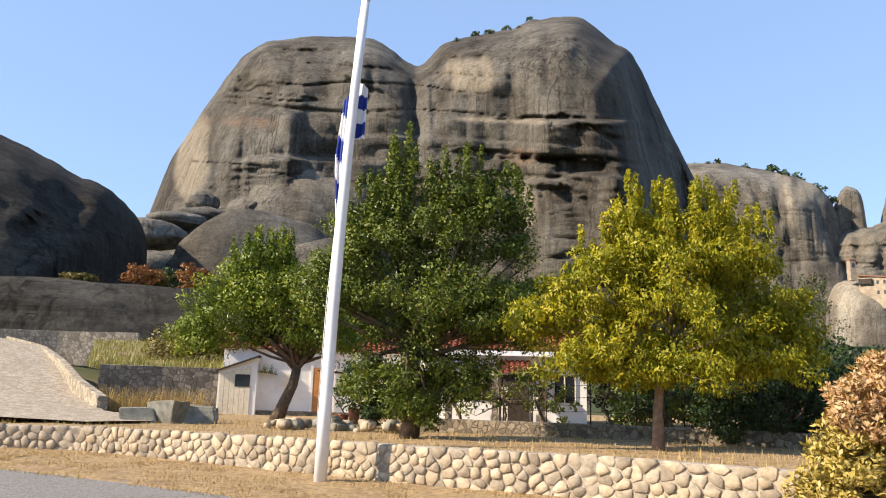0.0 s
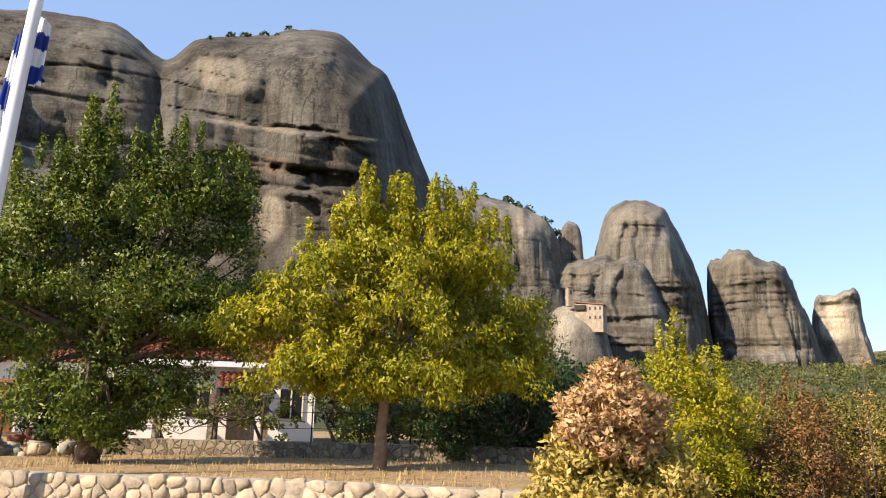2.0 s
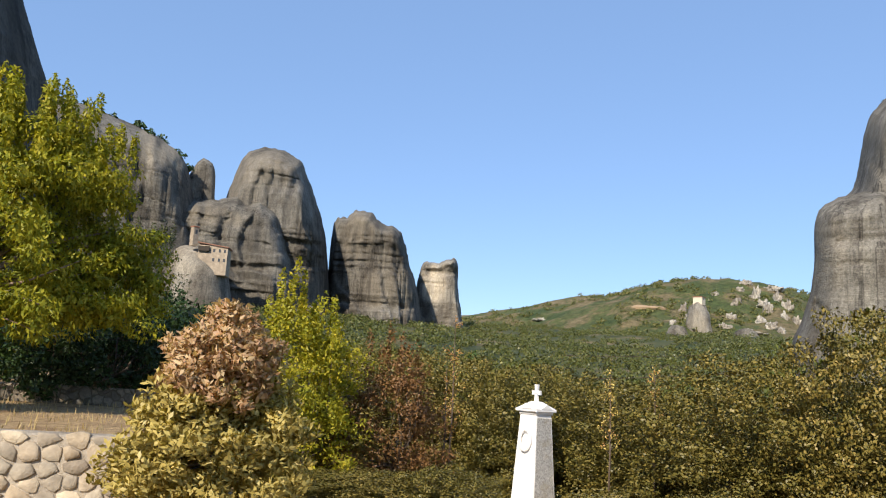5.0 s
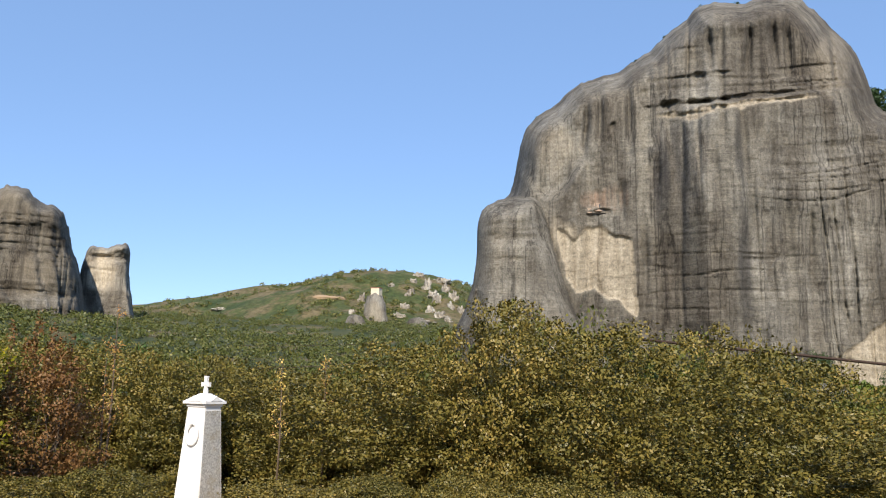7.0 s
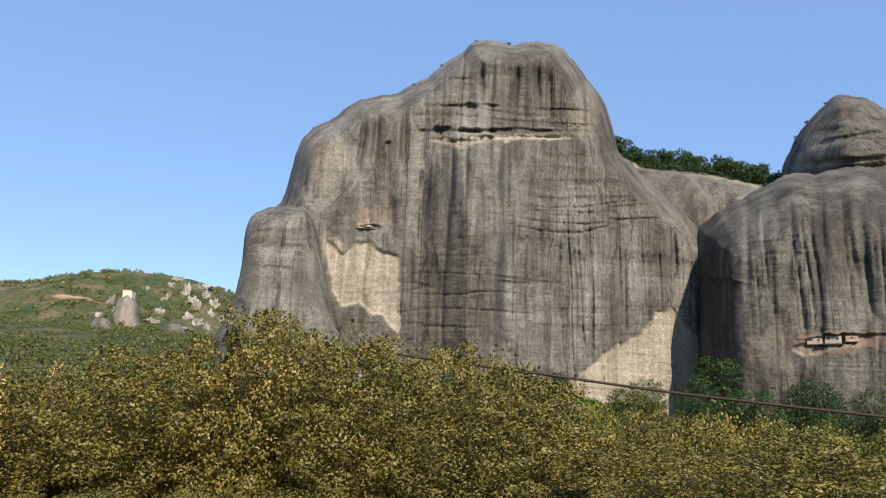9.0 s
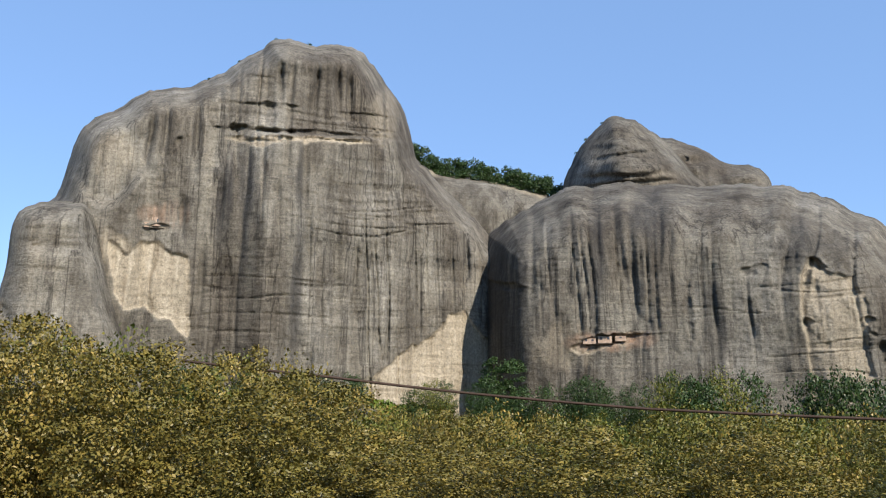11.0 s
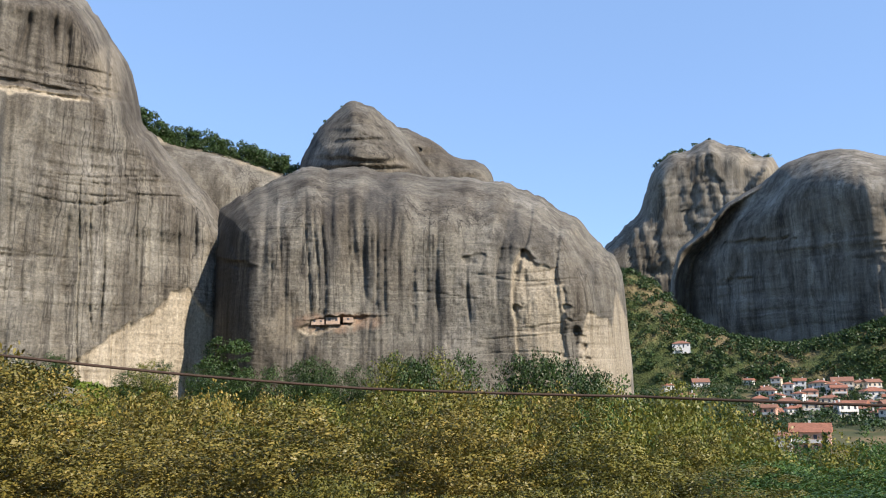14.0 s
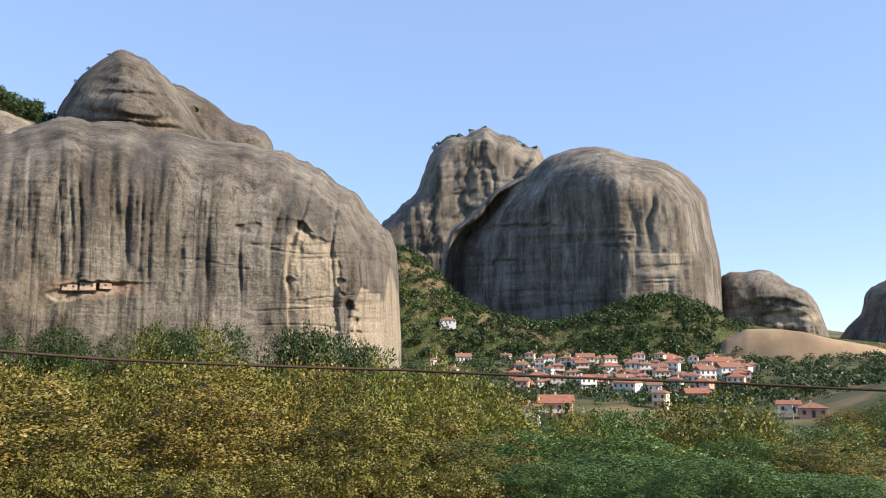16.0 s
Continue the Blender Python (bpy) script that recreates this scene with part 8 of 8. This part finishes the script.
taken = [bearing(az, d)[:2] for az, d, *_ in VILLAGE_A + VILLAGE_B + VILLAGE_C]
while len(taken) < 90:               # the close-built quarter between them
    az, d = rng.uniform(146.0, 161.5), rng.uniform(395, 545)
    x, y, z = bearing(az, d)
    if min(math.hypot(x - a, y - b) for a, b in taken) < 11:
        continue
    taken.append((x, y))
    mat, roof, st = rng.choice((0, 0, 0, 0, 1, 1, 2)), rng.choice((0, 1)), rng.choice((1, 2, 2))
    w = rng.uniform(5.5, 9)
    label = ("white", "cream", "rose-coloured")[mat] + " village house with " + ("red" if roof == 0 else "brown") + " tile roof" + (" and balcony" if st > 1 else "")
    village_house((x, y, z), -az + rng.uniform(-25, 25), w, w * rng.uniform(0.7, 0.95), st, VILLAGE_WALLS[mat], VILLAGE_ROOFS[roof], rng.random() < 0.6, label, rng)


# ---------------------------------------------------------------- buildings on the rocks
CONVENT_STONE = plain("convent_masonry", (0.40, 0.325, 0.24), 0.92, 0.8, 0.3, 0.5, 0.05, dark=(0.24, 0.19, 0.14))


def convent(at, turn):
    th = place_group("cliff_convent", at, "small pale stone convent perched on the rock knoll", "convent")
    th.rotation_euler = (0, 0, radians(turn))
    bm = bmesh.new()
    box(bm, (-6.5, -4, -9), (6.5, 4, 4.2), 0.05)
    part("wall", bm, CONVENT_STONE, th)
    bm = bmesh.new()
    box(bm, (-7.0, -4.6, 4.2), (7.0, 4.6, 4.7), 0.05)
    bmesh.ops.rotate(bm, verts=list(bm.verts), cent=(0, 0, 4.4), matrix=Matrix.Rotation(radians(7), 3, "Y"))
    part("roof", bm, VILLAGE_ROOFS[1], th)
    bm = bmesh.new()
    box(bm, (-6.4, -5.2, 1.4), (-1.5, -4.0, 3.6), 0.05)
    part("gallery", bm, DARK_WOOD, th, "dark wooden gallery")
    for x in (0.5, 3.0, 5.2):
        for z in (-3.0, 1.2):
            bm = bmesh.new()
            box(bm, (x - 0.45, -4.1, z), (x + 0.45, -3.9, z + 1.5))
            part("window", bm, SHUTTER, th)


def hermit_tower(at, w, h, label, material):
    th = place_group("small_chapel", at, label, "chapel")
    bm = bmesh.new()
    box(bm, (-w / 2, -w / 2, -3), (w / 2, w / 2, h), 0.05)
    part("wall", bm, material, th)
    bm = bmesh.new()
    box(bm, (-w * 0.58, -w * 0.58, h), (w * 0.58, w * 0.58, h + 0.5), 0.05)
    part("roof", bm, VILLAGE_ROOFS[0], th)
    bm = bmesh.new()
    box(bm, (-0.5, -w / 2 - 0.08, h * 0.45), (0.5, -w / 2 + 0.02, h * 0.8))
    part("window", bm, SHUTTER, th)


convent((200.6, 306.2, 52.8), -46)
hermit_tower((192.4, 311.4, 59.4), 2.6, 5.5, "small pale stone lookout beside the convent", CONVENT_STONE)
hermit_tower((792.7, 321.3, 102.1), 9.5, 5.0, "white monastery block on top of the pale hill rock", VILLAGE_WALLS[1])


def on_face(name, az, el):
    """Where a sight line from the yard meets a rock, and the way it faces."""
    d = Vector((math.sin(radians(az)) * math.cos(radians(el)), math.cos(radians(az)) * math.cos(radians(el)), math.sin(radians(el))))
    hit, p, nrm, _ = obj[name].ray_cast(Vector((0, 0, 1.65)), d)
    return p if hit else Vector((0, 0, 1.65)) + d * 200


HERMIT_WALL = plain("hermitage_masonry", (0.43, 0.315, 0.235), 0.92, 1.2, 0.35, 0.5, 0.05, dark=(0.24, 0.17, 0.12))


def hermitage(rock_name, az, el, spans, label):
    """Low masonry walls and a timber gallery built into a hollow: offset along the face, breadth, height of each wall."""
    at = on_face(rock_name, az, el)
    th = place_group("hermitage", at, label, "hermitage")
    th.rotation_euler = (0, 0, radians(-az))
    for x, w, h, z in spans:
        bm = bmesh.new()
        box(bm, (x - w / 2, -0.5, z - 0.4), (x + w / 2, 1.6, z + h), 0.06)
        wall = part("wall", bm, HERMIT_WALL, th)
        for k in range(max(1, int(w / 1.6))):
            bm = bmesh.new()
            wx = x - w / 2 + (k + 0.5) * w / max(1, int(w / 1.6))
            box(bm, (wx - 0.28, -0.58, z + h * 0.35), (wx + 0.28, -0.46, z + h * 0.8))
            part("window", bm, SHUTTER, wall)
    bm = bmesh.new()
    box(bm, (-2.6, -1.2, -0.55), (2.6, 0.4, -0.35), 0.04)
    part("gallery", bm, DARK_WOOD, th, "dark timber gallery")


bpy.context.view_layer.update()
hermitage("round_front_rock", 116.3, 5.05, ((-3.2, 3.2, 1.0, 0.0), (0.6, 3.4, 1.3, 0.2), (4.4, 2.6, 0.9, 0.6)), "reddish masonry walls of a hermitage in a rock slit")
hermitage("great_cliff_rock", 84.1, 12.7, ((-2.4, 2.6, 1.5, -0.5), (1.0, 3.0, 1.8, 0.6), (3.6, 1.8, 1.2, -0.8)), "ruined reddish hermitage walls under the cliff hollow")
at = on_face("wooded_mound", 141.1, 2.8)
village_house((at.x, at.y, at.z + 0.5), -140, 12, 9, 1, VILLAGE_WALLS[0], VILLAGE_ROOFS[1], True, "white house with brown roof alone above the village", rng)


# ---------------------------------------------------------------- wires and poles
def wire(points, r, label, sag=0.012):
    bm = bmesh.new()
    pts = []
    for a, b in zip(points, points[1:]):
        for k in range(16):
            h = k / 16
            p = Vector(a).lerp(Vector(b), h)
            p.z -= 4 * h * (1 - h) * sag * (Vector(b) - Vector(a)).length
            pts.append(p)
    pts.append(Vector(points[-1]))
    tube(bm, pts, [r] * len(pts), 5)
    me = bpy.data.meshes.new("cable")
    bm.to_mesh(me)
    bm.free()
    me.materials.append(IRON)
    tagged(new("cable", me), label, "cable")


def utility_pole(at, h):
    th = place_group("utility_pole", at, "weathered wooden utility pole", "pole", "utility poles")
    bm = bmesh.new()
    tube(bm, [(0, 0, -0.5), (0, 0, h)], [0.16, 0.11], 8)
    part("shaft", bm, GREY_STONE, th)
    bm = bmesh.new()
    box(bm, (-0.7, -0.06, h - 0.8), (0.7, 0.06, h - 0.68))
    part("crossarm", bm, DARK_WOOD, th)


wire([bearing(az, d, 1.65 + d * math.tan(radians(el))) for az, d, el in ((88, 27, 3.6), (98, 26, 2.6), (107.7, 26, 1.5), (120, 26, 0.4), (138.5, 27, -0.4), (160, 28, -1.35), (173, 29, -1.9))], 0.045, "black overhead cable sagging across the valley", 0.003)
wire([(60.63, 35.56, 2.87), (66.71, 22.44, 4.18)], 0.03, "dark cable in front of the far hill")
wire([(77.13, 46.93, 5.72), (85.04, 30.59, 6.72)], 0.02, "thin cable in front of the far hill")
x, y, z = bearing(164.3, 205)
utility_pole((x, y, z), 9.5)



# ---------------------------------------------------------------- single stones of the front wall
def clip_cell(cell, a, b):
    """Keep the part of a cell that lies nearer to a than to b."""
    mid, nrm = ((a[0] + b[0]) / 2, (a[1] + b[1]) / 2), (b[0] - a[0], b[1] - a[1])
    side = [(p[0] - mid[0]) * nrm[0] + (p[1] - mid[1]) * nrm[1] for p in cell]
    out = []
    for k, p in enumerate(cell):
        q, sp, sq = cell[(k + 1) % len(cell)], side[k], side[(k + 1) % len(cell)]
        if sp <= 0:
            out.append(p)
        if sp * sq < 0:
            h = sp / (sp - sq)
            out.append((p[0] + (q[0] - p[0]) * h, p[1] + (q[1] - p[1]) * h))
    return out


def lay_stones(parent, s0, s1, top_of, low, seed, limit):
    """Irregular field stones bedded in the mortar, each cut to its neighbours, with a rounded face."""
    rng = random.Random(seed)
    seeds = []
    rows = 5
    for r in range(rows):
        s = s0 + rng.uniform(0, 0.2)
        while s < s1:
            w = rng.choice((rng.uniform(0.13, 0.22), rng.uniform(0.20, 0.34), rng.uniform(0.28, 0.46)))
            z = low + (0.86 - low) * (r + 0.5) / rows
            seeds.append((s + w / 2, z + rng.uniform(-0.06, 0.06)))
            s += w
    seeds.sort(reverse=True)
    laid, rest_v, rest_f = 0, [], []
    for i, a in enumerate(seeds):
        top = 0.885 + rng.uniform(-0.03, 0.025)
        cell = [(a[0] - 0.3, low), (a[0] + 0.3, low), (a[0] + 0.3, top), (a[0] - 0.3, top)]
        for j, b in enumerate(seeds):
            if i != j and abs(a[0] - b[0]) < 0.75:
                cell = clip_cell(cell, a, b)
        if len(cell) < 3:
            continue
        c = (sum(p[0] for p in cell) / len(cell), sum(p[1] for p in cell) / len(cell))
        # rounded ring of eight points inside the cell
        ring = []
        for k in range(9):
            an = 2 * math.pi * k / 9 + rng.uniform(-0.15, 0.15)
            dx, dz = math.cos(an), math.sin(an)
            reach = 0.6
            for p, q in zip(cell, cell[1:] + cell[:1]):
                ex, ez = q[0] - p[0], q[1] - p[1]
                den = dx * ez - dz * ex
                if abs(den) > 1e-9:
                    h = ((p[0] - c[0]) * ez - (p[1] - c[1]) * ex) / den
                    g = ((p[0] - c[0]) * dz - (p[1] - c[1]) * dx) / den
                    if h > 0 and -1e-6 <= g <= 1 + 1e-6:
                        reach = min(reach, h)
            f = rng.uniform(0.93, 1.02)
            ring.append((dx * (reach * f - 0.007), dz * (reach * f - 0.007)))
        proud = rng.uniform(0.015, 0.05)
        base, n = on_wall(c[0])
        t = np.array([-n[1], n[0]])
        verts, faces = [], []
        for f, o in ((1.0, -0.08), (1.0, proud * 0.6), (0.88, proud * 0.97)):
            for dx, dz in ring:
                q = base + t * dx * f + n * (o + rng.uniform(-0.006, 0.006))
                verts.append((q[0], q[1], c[1] + dz * f))
        q = base + n * proud
        verts.append((q[0], q[1], c[1]))
        for lev in (0, 1):
            for k in range(9):
                faces.append((lev * 9 + k, lev * 9 + (k + 1) % 9, lev * 9 + 9 + (k + 1) % 9, lev * 9 + 9 + k))
        faces += [(18 + k, 18 + (k + 1) % 9, 27) for k in range(9)]
        laid += 1
        if laid > limit:
            rest_f += [tuple(len(rest_v) + n for n in f) for f in faces]
            rest_v += verts
            continue
        me = bpy.data.meshes.new("stone")
        me.from_pydata(verts, [], faces)
        me.polygons.foreach_set("use_smooth", [True] * len(me.polygons))
        me.materials.append(STONE)
        ob = new("stone", me)
        ob.parent = parent
    me = bpy.data.meshes.new("far_stones")
    me.from_pydata(rest_v, [], rest_f)
    me.polygons.foreach_set("use_smooth", [True] * len(me.polygons))
    me.materials.append(STONE_FAR)
    ob = new("far_stones", me)
    ob.parent = parent
    tagged(ob, "small pale field stones farther along the wall", kind="stuff")


lay_stones(stone_wall, 0.8, wl_s[-1] - 0.05, 0.86, 0.08, 31, 300)
